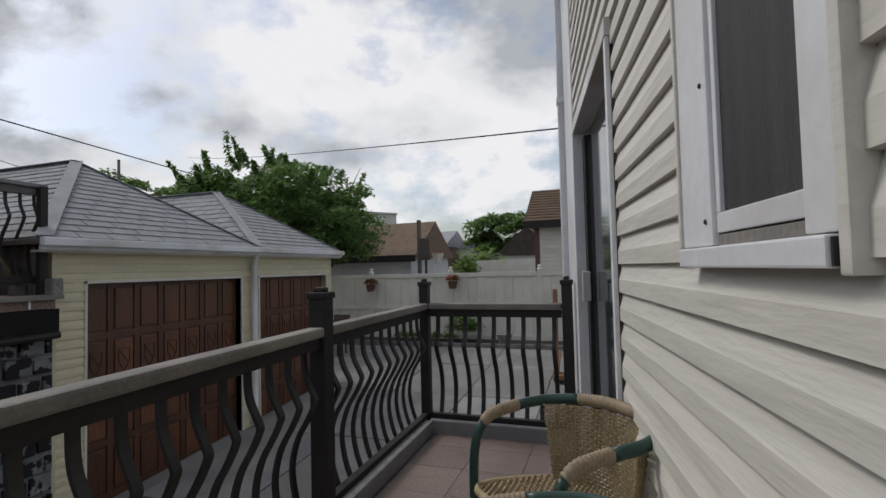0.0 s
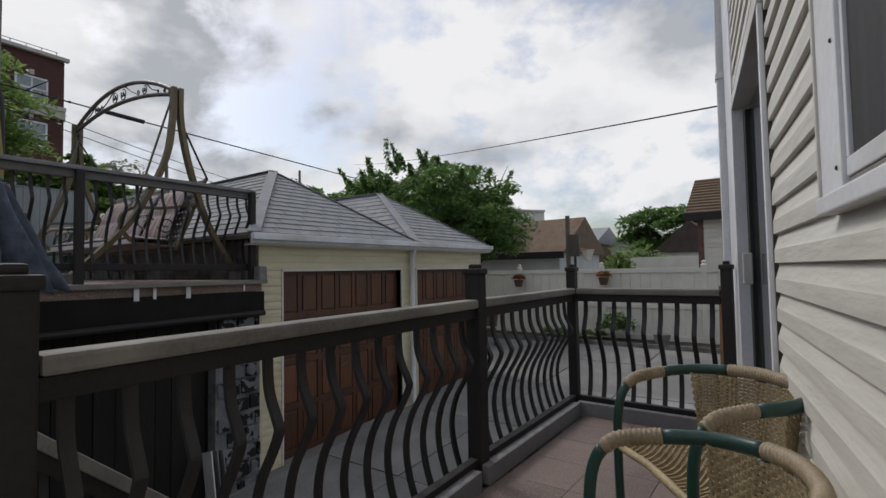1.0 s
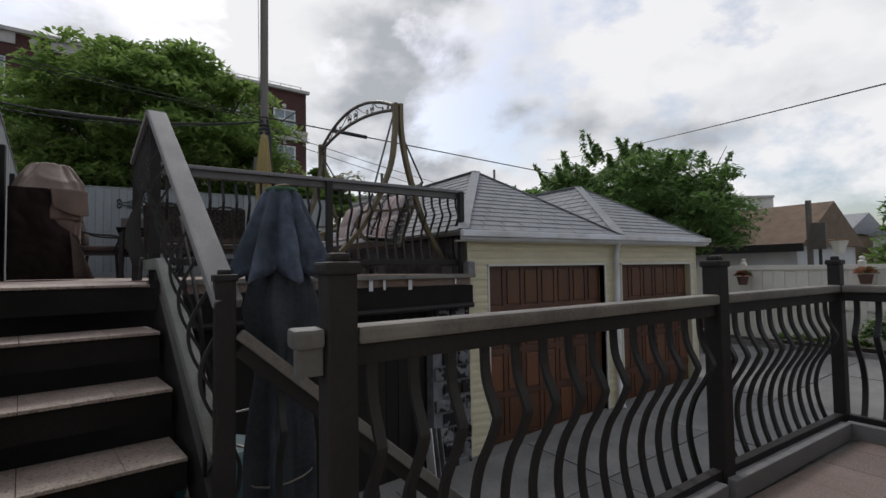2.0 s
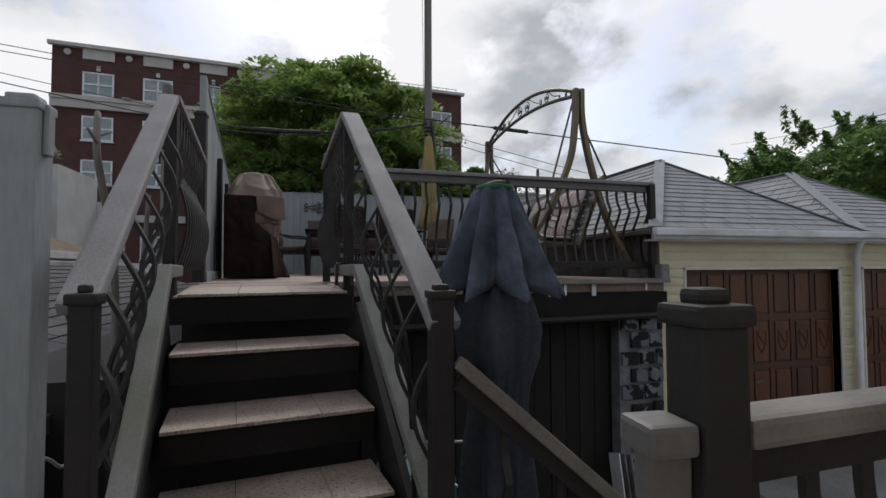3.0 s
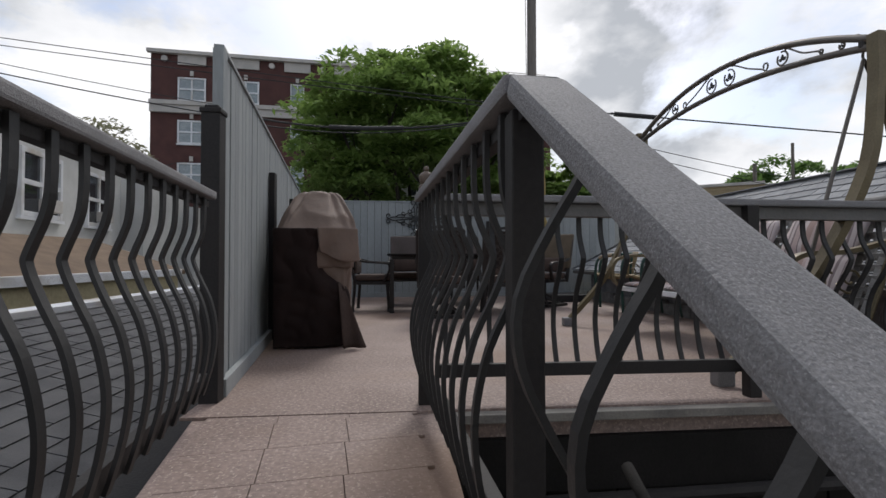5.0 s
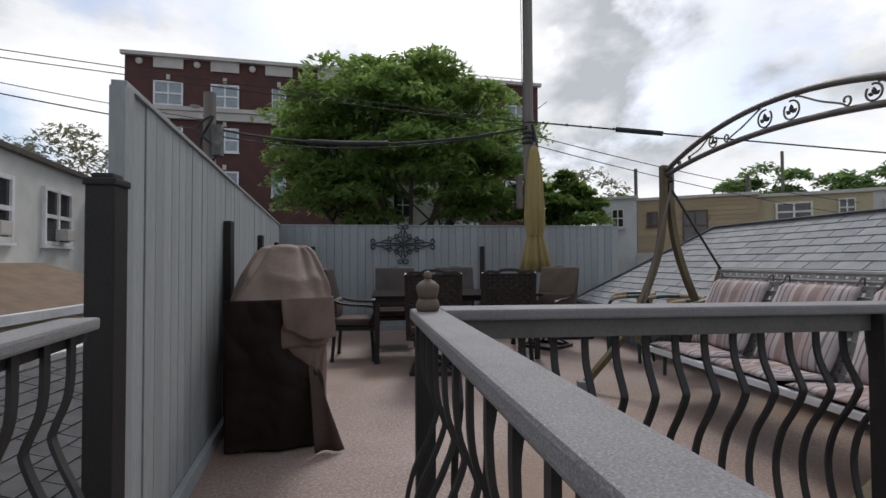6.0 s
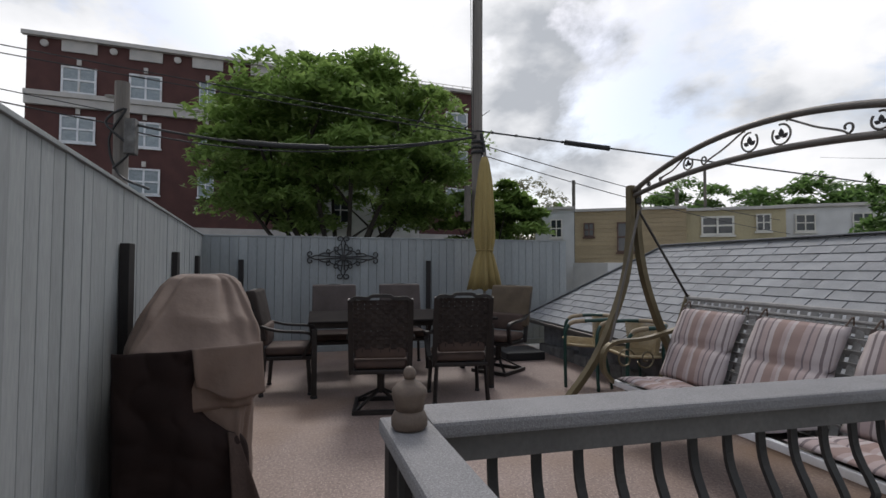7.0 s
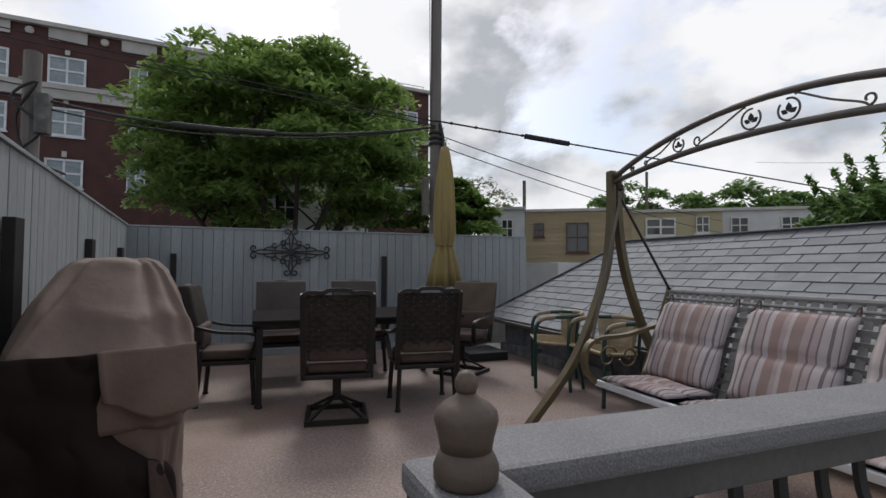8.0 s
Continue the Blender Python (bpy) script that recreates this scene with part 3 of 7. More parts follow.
part("window_frame", box(WX - 0.022, 0.375, 2.6, WX + 0.05, 0.612, 2.66, 0.003), M_WHITE, win)
part("window_sill", box(WX - 0.034, 0.325, 1.394, WX + 0.02, 0.732, 1.423, 0.003), M_WHITE, win, "chipped white aluminium sill")
part("sill_lining", box(WX - 0.030, 0.3205, 1.396, WX + 0.0, 0.3245, 1.421, 0.001), M_BLACK, win, "dark open sill end")
part("sill_ledge", box(WX - 0.014, 0.375, 1.4235, WX + 0.05, 0.612, 1.440, 0.002), M_TOPL, win, "dirty weathered ledge")
bm = box(WX - 0.016, 0.375, 1.442, WX + 0.03, 0.612, 1.470, 0.002)
box(WX - 0.016, 0.597, 1.470, WX + 0.03, 0.612, 2.6, 0.002, bm)
part("sash", bm, M_WHITE, win)
part("pane", box(WX + 0.0, 0.375, 1.470, WX + 0.006, 0.597, 2.6), M_GLASS, win)
part("insect_screen", box(WX - 0.010, 0.375, 1.471, WX - 0.008, 0.597, 2.6), M_SCREEN, win, "dusty dark grey screen mesh")
for y in (0.635,):
    for z in (1.46, 1.66, 1.86, 2.06):
        part("screw", lathe([(0.004, 0), (0.003, 0.002)], (0, 0, 0), 8), M_BLACK, win).matrix_local = Matrix.Translation((-0.023, y - 0.62, z - 1.38)) @ Matrix.Rotation(radians(-90), 4, "Y") @ Matrix.Translation((WX, 0.62, 1.38))
door = thing("door_1", (WX, 2.0, 0.39), "dark glazed sliding door in a white frame", "door", HM, kind="structure")
part("door_frame", box(WX - 0.03, 2.60, 0.39, WX + 0.05, 2.70, 2.14, 0.004), M_WHITE, door)
part("door_frame", box(WX - 0.03, 1.43, 2.11, WX + 0.05, 2.598, 2.17, 0.004), M_WHITE, door)
for i in range(4):
    part("door_track", box(WX - 0.028 + i * 0.018, 1.43 + i * 0.045, 0.39, WX - 0.014 + i * 0.018, 1.465 + i * 0.045, 2.108, 0.003), M_TOPL if i % 2 else M_WHITE, door, "grey aluminium jamb")
part("pane", box(WX + 0.04, 1.62, 0.42, WX + 0.047, 2.50, 2.08), M_GLASS, door)
part("door_stile", box(WX + 0.02, 2.502, 0.42, WX + 0.05, 2.598, 2.08, 0.003), M_BLACK, door)
part("handle", box(WX - 0.02, 2.42, 1.22, WX + 0.02, 2.45, 1.37, 0.006), M_WHITE, door, "white pull handle")
part("corner_board", box(WX - 0.02, 2.702, 0.3, WX + 0.03, 3.23, 4.3, 0.004), M_WHITE, house, "white corner cladding")
part("downspout", box(WX - 0.06, 3.245, -0.8, WX + 0.0, 3.31, 4.2, 0.01), M_WHITE, house)
part("pipe_clip", box(WX - 0.066, 3.236, 2.5, WX + 0.0, 3.316, 2.54, 0.003), M_WHITE, house)

# ---- lower deck ----
DZ = 0.365
FP = {"A": (-1.274, 1.687), "B": (-1.308, 2.967), "C": (-0.396, 2.953), "D": (-1.174, 0.016), "E": (-2.225, -0.06), "F": (-1.97, -0.975)}
PT = 1.338
bm = poly([(-1.42, 3.02, DZ - 0.16), (-0.30, 3.04, DZ - 0.16), (0.33, -1.4, DZ - 0.16), (-1.2, -1.4, DZ - 0.16), (-2.25, -1.4, DZ - 0.16), (-2.25, -0.0, DZ - 0.16), (-1.28, 0.0, DZ - 0.16)], (0, 0, 0.145))
deck = solo("floor", bm, M_CONC, "raised lower deck slab", "floor", "structure")
for i in range(-5, 11):
    for j in range(-8, 1):
        x0, y0 = j * 0.3, i * 0.3
        if y0 < -1.35 or y0 + 0.297 > 3.02 or x0 + 0.297 > 0.12 - 0.13 * y0 or (x0 < -1.42 - 0.02 * y0 and y0 > -0.1) or x0 < -2.2:
            continue
        part("tile", box(x0, y0, DZ - 0.013, x0 + 0.298, y0 + 0.298, DZ, 0.002), M_LFLOOR, deck)
for x, y in ((-1.25, -1.2), (-1.25, 0.4), (-1.3, 2.9), (-0.4, 2.9), (-2.1, -1.2), (-2.1, -0.2)):
    part("pier", box(x - 0.09, y - 0.09, -1.6, x + 0.09, y + 0.09, DZ - 0.16, 0.005), M_CONC, deck)
part("skirt", box(-1.30, 0.1, -1.4, -1.22, 2.95, DZ - 0.165), M_CONC, deck)
RT = 1.178
for a, b, o in (("D", "A", (-1, 0, 0)), ("A", "B", (-1, 0, 0)), ("B", "C", (0, 1, 0))):
    (x0, y0), (x1, y1) = FP[a], FP[b]
    d = Vector((x1 - x0, y1 - y0, 0)).normalized()
    p, q = Vector((x0, y0, RT)) + d * 0.035, Vector((x1, y1, RT)) - d * 0.035
    n = {"DA": 14, "AB": 11, "BC": 9}[a + b]
    railing("deck_railing", p, q, o, "weathered railing with bowed dark iron balusters round the deck", n, M_TOPL, 0.07, 0.04, drop=0.74, foot=0.0, k=1.3)
for k, (a, b) in enumerate((("D", "A"), ("A", "B"), ("B", "C"))):
    (x0, y0), (x1, y1) = FP[a], FP[b]
    p, q = Vector((x0 + 0.047, y0 - 0.03, 0.405)), Vector((x1 + 0.047, y1 - 0.09, 0.405))
    if k == 2:
        p, q = Vector((x0 + 0.045, y0 - 0.06, 0.405)), Vector((x1 + 0.08, y1 - 0.06, 0.405))
    solo("deck_kerb", beam(p, q, 0.05, 0.085, 0.006), M_TOP, "grey timber kerb along the deck edge", "kerb", group="deck kerbs")
for k in "ABCDEF":
    x, y = FP[k]
    w = {"D": 0.068, "C": 0.06, "B": 0.06, "E": 0.075, "F": 0.052}.get(k, 0.072)
    solo("newel_post", cap_post(x, y, -1.3 if k in "AB" else DZ, PT - (0.026 if k == "E" else 0.008 if k == "F" else 0), w), M_DARK, "dark brown square post with stepped cap", "post", group="deck posts")
bm = beam((-1.178, -0.019, RT - 0.02), (-1.183, -0.085, RT - 0.02), 0.07, 0.04, 0.008)
beam((-1.178, -0.019, RT - 0.07), (-1.182, -0.075, RT - 0.07), 0.035, 0.06, 0.003, bm)
solo("rail_stub", bm, M_TOPG, "weathered rail end beyond the corner post", "rail")
lowst = thing("garden_stair_rail", (-2.2, 0.5, -1.2), "sloping grey handrail going down to the driveway", "handrail")
part("top_rail", beam((-2.19, -0.01, 1.06), (-2.2, 1.75, -0.5), 0.06, 0.045, 0.006), M_TOPL, lowst)
part("under_rail", beam((-2.19, -0.01, 1.00), (-2.2, 1.75, -0.56), 0.03, 0.06, 0.003), M_DARK, lowst)
part("post", box(-2.24, 1.70, -1.4, -2.16, 1.78, -0.45, 0.004), M_DARK, lowst)
for i in range(8):
    y = 0.15 + i * 0.2
    zt = 1.0 - (y + 0.01) * 0.886
    part("baluster", belly_bar((-2.2, y, zt), (-2.2, y, zt - 0.62), (-1, 0, 0)), M_IRON, lowst)
for i in range(6):
    solo("garden_step", box(-2.15, 0.02 + i * 0.28, -1.4, -1.36, 0.32 + i * 0.28, DZ - 0.02 - 0.22 * (i + 1), 0.008), M_CONC, "grey concrete step down to the driveway", "step", group="garden steps")

# ---- stairs up to the roof deck ----
UZ, RISE, RUN = 1.24, 0.247, 0.292
SM = Matrix.Translation((-3.318, -1.111, 0)) @ Matrix.Rotation(radians(8.4), 4, "Z")
SW = 0.84
stairs = thing("stairs", (0.5, SW / 2, DZ), "open dark timber stairs with speckled stone treads", "stairs", SM)
for i in range(1, 4):
    z, x = UZ - RISE * i, 0.0 + RUN * i - 0.01
    for j, (a, b) in enumerate(((0, 0.27), (0.272, 0.61), (0.612, SW))):
        part("tread_tile", box(x - 0.36, a, z - 0.016, x, b, z, 0.003), M_TREAD, stairs)
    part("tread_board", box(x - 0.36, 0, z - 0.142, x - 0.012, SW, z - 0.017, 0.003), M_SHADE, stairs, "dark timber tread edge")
part("riser", box(-0.05, -0.03, UZ - 0.15, -0.014, SW + 0.03, UZ - 0.02, 0.002), M_SHADE, stairs, "dark timber fascia")
for y, k in ((-0.045, 0), (SW + 0.045, 1)):
    part("stringer", beam((0.0, y, UZ - 0.16), (1.12, y, UZ - 0.16 - 0.90), 0.035, 0.26, 0.004), M_DARK, stairs)
    part("stringer_cap", beam((0.085, y, UZ + 0.13), (1.16, y, UZ + 0.13 - 0.80), 0.075, 0.05, 0.009), M_STRING, stairs, "mossy grey sloping cap")
    part("stringer_cap", beam((0.105, y, UZ + 0.115), (-0.55, y + (0.02 if k else -0.01), UZ + 0.115), 0.075, 0.065, 0.009), M_STRING, stairs, "mossy grey level cap")
bm = tube([(-0.32, SW + 0.0, UZ + 0.02), (-0.32, SW + 0.005, UZ + 0.155), (-0.32, SW + 0.085, UZ + 0.155), (-0.32, SW + 0.09, UZ + 0.02)], 0.012, 6)
part("strap", bm, M_BLACK, stairs, "black cable tied round the cap")


def stair_rail(name, p, q, post_y, label, sgn0, width):
    """A sloping wide cap on scrolled iron bars, with the post at the head of the stairs."""
    p, q = Vector(p), Vector(q)
    th = thing(name, Vector((q.x, q.y, q.z - 0.9)), label, "handrail", group="stair handrails")
    part("top_rail", beam(p - Vector((0, 0, 0.025)), q - Vector((0, 0, 0.025)), width, 0.045, 0.012), M_TOP, th, "grey speckled sloping cap")
    part("post", box(p.x - 0.10, post_y - 0.032, UZ - 0.15, p.x - 0.035, post_y + 0.032, p.z - 0.055, 0.004), M_DARK, th)
    for s in (-0.03, 0.02):
        part("bolt_hole", lathe([(0.007, 0), (0.006, 0.002), (0.001, 0.0022)], (p.x - 0.03, p.y + s, p.z - 0.0005), 10), M_BLACK, th)
    d = q - p
    n = 8
    for i in range(n):
        c = p + d * ((i + 0.55) / n)
        part("baluster", belly_bar((c.x, c.y, c.z - 0.045), (c.x, c.y, c.z - 0.96), (0, sgn0, 0), k=1.6, w=0.027, t=0.013, shape=BOW), M_IRON, th)
    return th


stair_rail("stair_handrail", (-3.775, -0.245, 2.355), (-2.20, -0.050, 1.200), -0.248, "sloping stair handrail with wide grey cap and bowed bars", -1, 0.110)
stair_rail("stair_handrail", (-3.66, -1.246, 2.345), (-2.16, -1.068, 1.283), -1.246, "sloping stair handrail with wide grey cap and bowed bars", 1, 0.098)
bm = cap_post(-2.35, -1.285, -1.2, 1.877, 0.10)
box(-2.37, -1.234, 1.70, -2.33, -1.218, 1.85, 0.006, bm)
solo("fence_post", bm, M_FENCE, "tall grey painted post beside the stairs", "post")

# ---- roof deck ----
R0, R1, L0 = (-5.545, -0.342), (-5.575, 3.345), (-5.48, -1.46)
bm = poly([(-3.41, -1.15, UZ - 0.14), (-3.54, -0.28, UZ - 0.14), (-5.40, -0.27, UZ - 0.14), (-5.40, 3.36, UZ - 0.14), (-13.2, 3.36, UZ - 0.14), (-13.2, -2.4, UZ - 0.14), (-5.6, -1.52, UZ - 0.14)], (0, 0, 0.125))
udeck = solo("upper_floor", bm, M_FLOOR, "roof deck slab", "floor", "structure")


def deck_tiles():
    # gangway
    d = SM.to_3x3() @ Vector((1, 0, 0))
    for i in range(7):
        for j in range(3):
            x1, x0 = -0.005 - i * 0.325, -0.005 - (i + 1) * 0.325 + 0.003
            w = (SW + 0.03 * i) / 3
            y0 = 0.0 + j * w
            zt = UZ - (0.005 if i == 6 else 0.0)
            bm = box(x0, y0 + 0.0015, zt - 0.014, x1, y0 + w - 0.0015, zt, 0.002, None, SM)
            part("tile", bm, M_TREAD if i < 3 else M_FLOOR, udeck)
    for i in range(13):
        for j in range(10):
            x1, x0 = -5.42 - i * 0.6, -5.42 - (i + 1) * 0.6 + 0.0006
            y0, y1 = -2.42 + j * 0.58, -2.42 + (j + 1) * 0.58 - 0.0006
            lim = -1.50 + (x0 + 5.77) * 0.1176
            if y1 < lim:
                continue
            y0 = max(y0, lim - 0.02)
            part("tile", box(x0, y0, UZ - 0.014, x1, min(y1, 3.35), UZ, 0.0006), M_FLOOR, udeck)


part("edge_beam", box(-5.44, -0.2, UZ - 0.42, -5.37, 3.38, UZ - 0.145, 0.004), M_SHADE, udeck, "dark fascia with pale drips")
part("edge_board", box(-5.40, -0.26, UZ - 0.05, -5.33, 3.40, UZ - 0.005, 0.004), M_TOPL, udeck, "weathered edge board")
for y, w, h in ((1.02, 0.05, 0.13), (1.20, 0.03, 0.12), (1.53, 0.05, 0.13), (2.2, 0.02, 0.08)):
    part("drip_mark", box(-5.372, y + 0.9, UZ - 0.05 - h, -5.367, y + 0.9 + w, UZ - 0.055, 0.001), M_WHITE, udeck, "peeling white paint patch")
part("gutter_pipe", tube([(-5.33, -0.2, UZ - 0.46), (-5.33, 3.35, UZ - 0.40)], 0.035, 8), M_DARK, udeck, "dark pipe under the deck edge")
railing("deck_railing", (-3.775, -0.248, 2.355), (R0[0], R0[1], 2.362), (0, -1, 0), "railing with wide grey cap along the gangway", 12, M_TOP, 0.112, 0.04, drop=0.98, foot=0.03, ends=(0.05, 0.05), k=1.3)
railing("deck_railing", (-3.66, -1.246, 2.345), (L0[0], L0[1], 2.357), (0, 1, 0), "railing with wide grey cap along the gangway", 12, M_TOP, 0.112, 0.04, drop=0.98, foot=0.03, ends=(0.05, 0.05), k=1.3)
railing("deck_railing", (R0[0], R0[1] + 0.058, 2.362), (R1[0], R1[1], 2.343), (-1, 0, 0), "railing with wide grey cap on the roof deck edge", 29, M_TOP, 0.165, 0.04, drop=1.0, foot=0.05, k=1.75, fascia=M_TOPG)
for x, y, zb in ((R0[0], R0[1], UZ - 0.13), (-5.50, 1.50, UZ - 0.30), (-5.50, R1[1] - 0.05, UZ - 0.45)):
    solo("deck_post", box(x - 0.035, y - 0.035, zb, x + 0.035, y + 0.035, 2.315, 0.004), M_DARK, "dark brown square deck post under the rail", "post", group="roof deck posts")
solo("deck_post", cap_post(-5.70, -1.50, UZ - 0.13, 2.86, 0.10), M_DARK, "tall dark brown post at the fence end", "post")
F = 0.585
prof = [(0.060, 0), (0.069, 0.012), (0.070, 0.038), (0.063, 0.056), (0.055, 0.071), (0.060, 0.098), (0.069, 0.132), (0.066, 0.150), (0.048, 0.168), (0.026, 0.180), (0.0205, 0.188), (0.0245, 0.200), (0.0245, 0.214), (0.017, 0.229), (0.004, 0.235)]
FB = (-5.443, -0.341, 2.362)
finial = thing("finial", FB, "brown turned urn finial on the rail corner", "finial")
for nm, lo, hi in (("base", 0, 5), ("urn", 4, 11), ("knob", 10, 15)):
    part(nm, lathe([(r * F, z * F) for r, z in prof[lo:hi]], FB, 32), M_FINIAL, finial, "", True)


def board_fence(name, p, q, z0, z1, n, thick, label):
    p, q = Vector(p), Vector(q)
    th = thing(name, ((p.x + q.x) / 2, (p.y + q.y) / 2, z0), label, "fence", kind="structure")
    d = (q - p) / n
    u = d.normalized()
    rnd = random.Random(len(name) + n)
    for i in range(n):
        a = p + d * i + u * 0.0025
        b = p + d * (i + 1) - u * 0.0025
        w = Vector((-u.y, u.x, 0)) * rnd.uniform(-0.004, 0.004)
        part("board", beam(Vector((a.x, a.y, (z0 + z1) / 2)) + w, Vector((b.x, b.y, (z0 + z1) / 2)) + w, thick, z1 - z0, 0.003), M_FENCE, th)
    bk = Vector((u.y, -u.x, 0)) * 0.02
    mid = (z0 + z1) / 2
    part("backing", beam(Vector((p.x, p.y, mid)) + bk, Vector((q.x, q.y, mid)) + bk, 0.006, z1 - z0 - 0.01, 0.001), M_SHADE, th)
    part("cap", beam((p.x, p.y, z1 + 0.012), (q.x, q.y, z1 + 0.012), thick + 0.03, 0.022, 0.003), M_FENCE, th)
    inn = Vector((-u.y, u.x, 0)) * 0.035
    part("kickboard", beam(Vector((p.x, p.y, z0 + 0.05)) + inn, Vector((q.x, q.y, z0 + 0.05)) + inn, 0.04, 0.10, 0.004), M_FENCE, th)
    return th


fs = board_fence("fence_side", (-13.17, -2.37, 0), (-5.77, -1.50, 0), UZ, 3.215, 56, 0.025, "tall grey-blue painted board fence beside the roof deck")
for x in (-7.84, -9.95, -12.1):
    y = -1.50 + (x + 5.77) * 0.1176 + 0.045
    part("bracket_post", box(x - 0.05, y - 0.025, UZ, x + 0.05, y + 0.03, 2.86, 0.004), M_DARK, fs, "dark support post")
part("end_stile", box(-5.83, -1.53, UZ, -5.76, -1.47, 3.215, 0.003), M_FENCE, fs)
fb = board_fence("fence_back", (-13.17, 4.25, 0), (-13.17, -2.37, 0), UZ, 3.21, 46, 0.025, "tall grey-blue painted board fence behind the roof deck")
for y in (-1.75, 1.45):
    part("bracket_post", box(-13.15, y - 0.04, UZ, -13.10, y + 0.04, 2.82, 0.004), M_DARK, fb, "dark support post")


# scrolled iron ornament on the back fence
def spiral(c, r, a0, turns, n=14, plane="yz", flip=1):
    pts = []
    for i in range(n):
        g = i / (n - 1)
        a = a0 + flip * turns * 2 * math.pi * g
        rr = r * (1 - 0.78 * g)
        u, v = rr * math.cos(a), rr * math.sin(a)
        pts.append((c[0], c[1] + u, c[2] + v) if plane == "yz" else (c[0] + u, c[1], c[2] + v))
    return pts


orn = thing("wall_ornament", (-13.13, -0.09, 2.85), "dark scrolled wrought iron ornament hung on the fence", "ornament")
OX, OY, OZ = -13.125, -0.08, 2.865
part("boss", box(OX - 0.015, OY - 0.05, OZ - 0.05, OX + 0.008, OY + 0.05, OZ + 0.05, 0.012), M_IRON, orn)


def scroll_arm(along, reach, sweep_w):
    """A stem from the boss that parts into two curls at the tip and two half-way out."""
    ay, az = along

    def at(l, w):
        return (OX, OY + ay * l - az * w, OZ + az * l + ay * w)

    bm = bmesh.new()
    for s in (-1, 1):
        curl = [(reach * 0.93 + 0.055 * math.cos(a) * (1 - 0.1 * i), s * (0.06 + 0.055 * math.sin(a) * (1 - 0.1 * i))) for i, a in enumerate([-1.7 + 0.95 * i for i in range(7)])]
        tube(curve([at(0.03, s * 0.012), at(reach * 0.45, s * 0.02), at(reach * 0.75, s * 0.035)] + [at(*c) for c in curl], 4), 0.011, 5, bm)
        mid = [(reach * 0.42 + 0.05 * math.cos(a) * (1 - 0.11 * i), s * (sweep_w + 0.05 * math.sin(a) * (1 - 0.11 * i))) for i, a in enumerate([-2.4 + 0.95 * i for i in range(7)])]
        tube(curve([at(reach * 0.70, s * 0.03), at(reach * 0.58, s * 0.075)] + [at(*c) for c in mid], 4), 0.010, 5, bm)
        tube(curve([at(0.04, s * 0.04), at(reach * 0.22, s * sweep_w * 1.05), at(reach * 0.36, s * sweep_w * 0.8), at(reach * 0.40, s * 0.03)], 4), 0.010, 5, bm)
    part("scroll", bm, M_IRON, orn)


for along, reach, w in (((1, 0), 0.60, 0.11), ((-1, 0), 0.60, 0.11), ((0, 1), 0.35, 0.13), ((0, -1), 0.35, 0.13)):
    scroll_arm(along, reach, w)

# ---- garages ----
GX, GY0, GY1, GE = -5.50, 3.40, 8.62, 1.74
garage = thing("garage", (-8.4, 6, -1.3), "pair of attached garages in yellow vinyl with grey hip roofs", "garage")
D1, D2, DT = (3.74, 6.08), (6.50, 8.46), 1.33
for y0, y1, z0 in ((GY0, D1[0], -1.5), (D1[1], D2[0], -1.5), (D2[1], GY1, -1.5), (D1[0], D1[1], DT), (D2[0], D2[1], DT)):
    part("front_wall", box(GX - 0.14, y0, z0, GX, y1, GE), M_SIDEG, garage)
gside = part("side_wall", box(-12.4, GY0, -1.5, GX - 0.142, GY0 + 0.14, GE), M_MORTAR, garage, "grey-white flaking rendered wall")
part("side_wall", box(-12.4, GY1 - 0.14, -1.5, GX - 0.142, GY1, GE), M_SIDEG, garage)
part("back_wall", box(-12.4, GY0 + 0.142, -1.5, -12.26, GY1 - 0.142, GE), M_SIDEG, garage)


def gcourse(y0, y1, z, lap):
    bm = course(y0, y1, z, lap, 0)
    for v in bm.verts:
        v.co.x = GX - v.co.x
    return bm


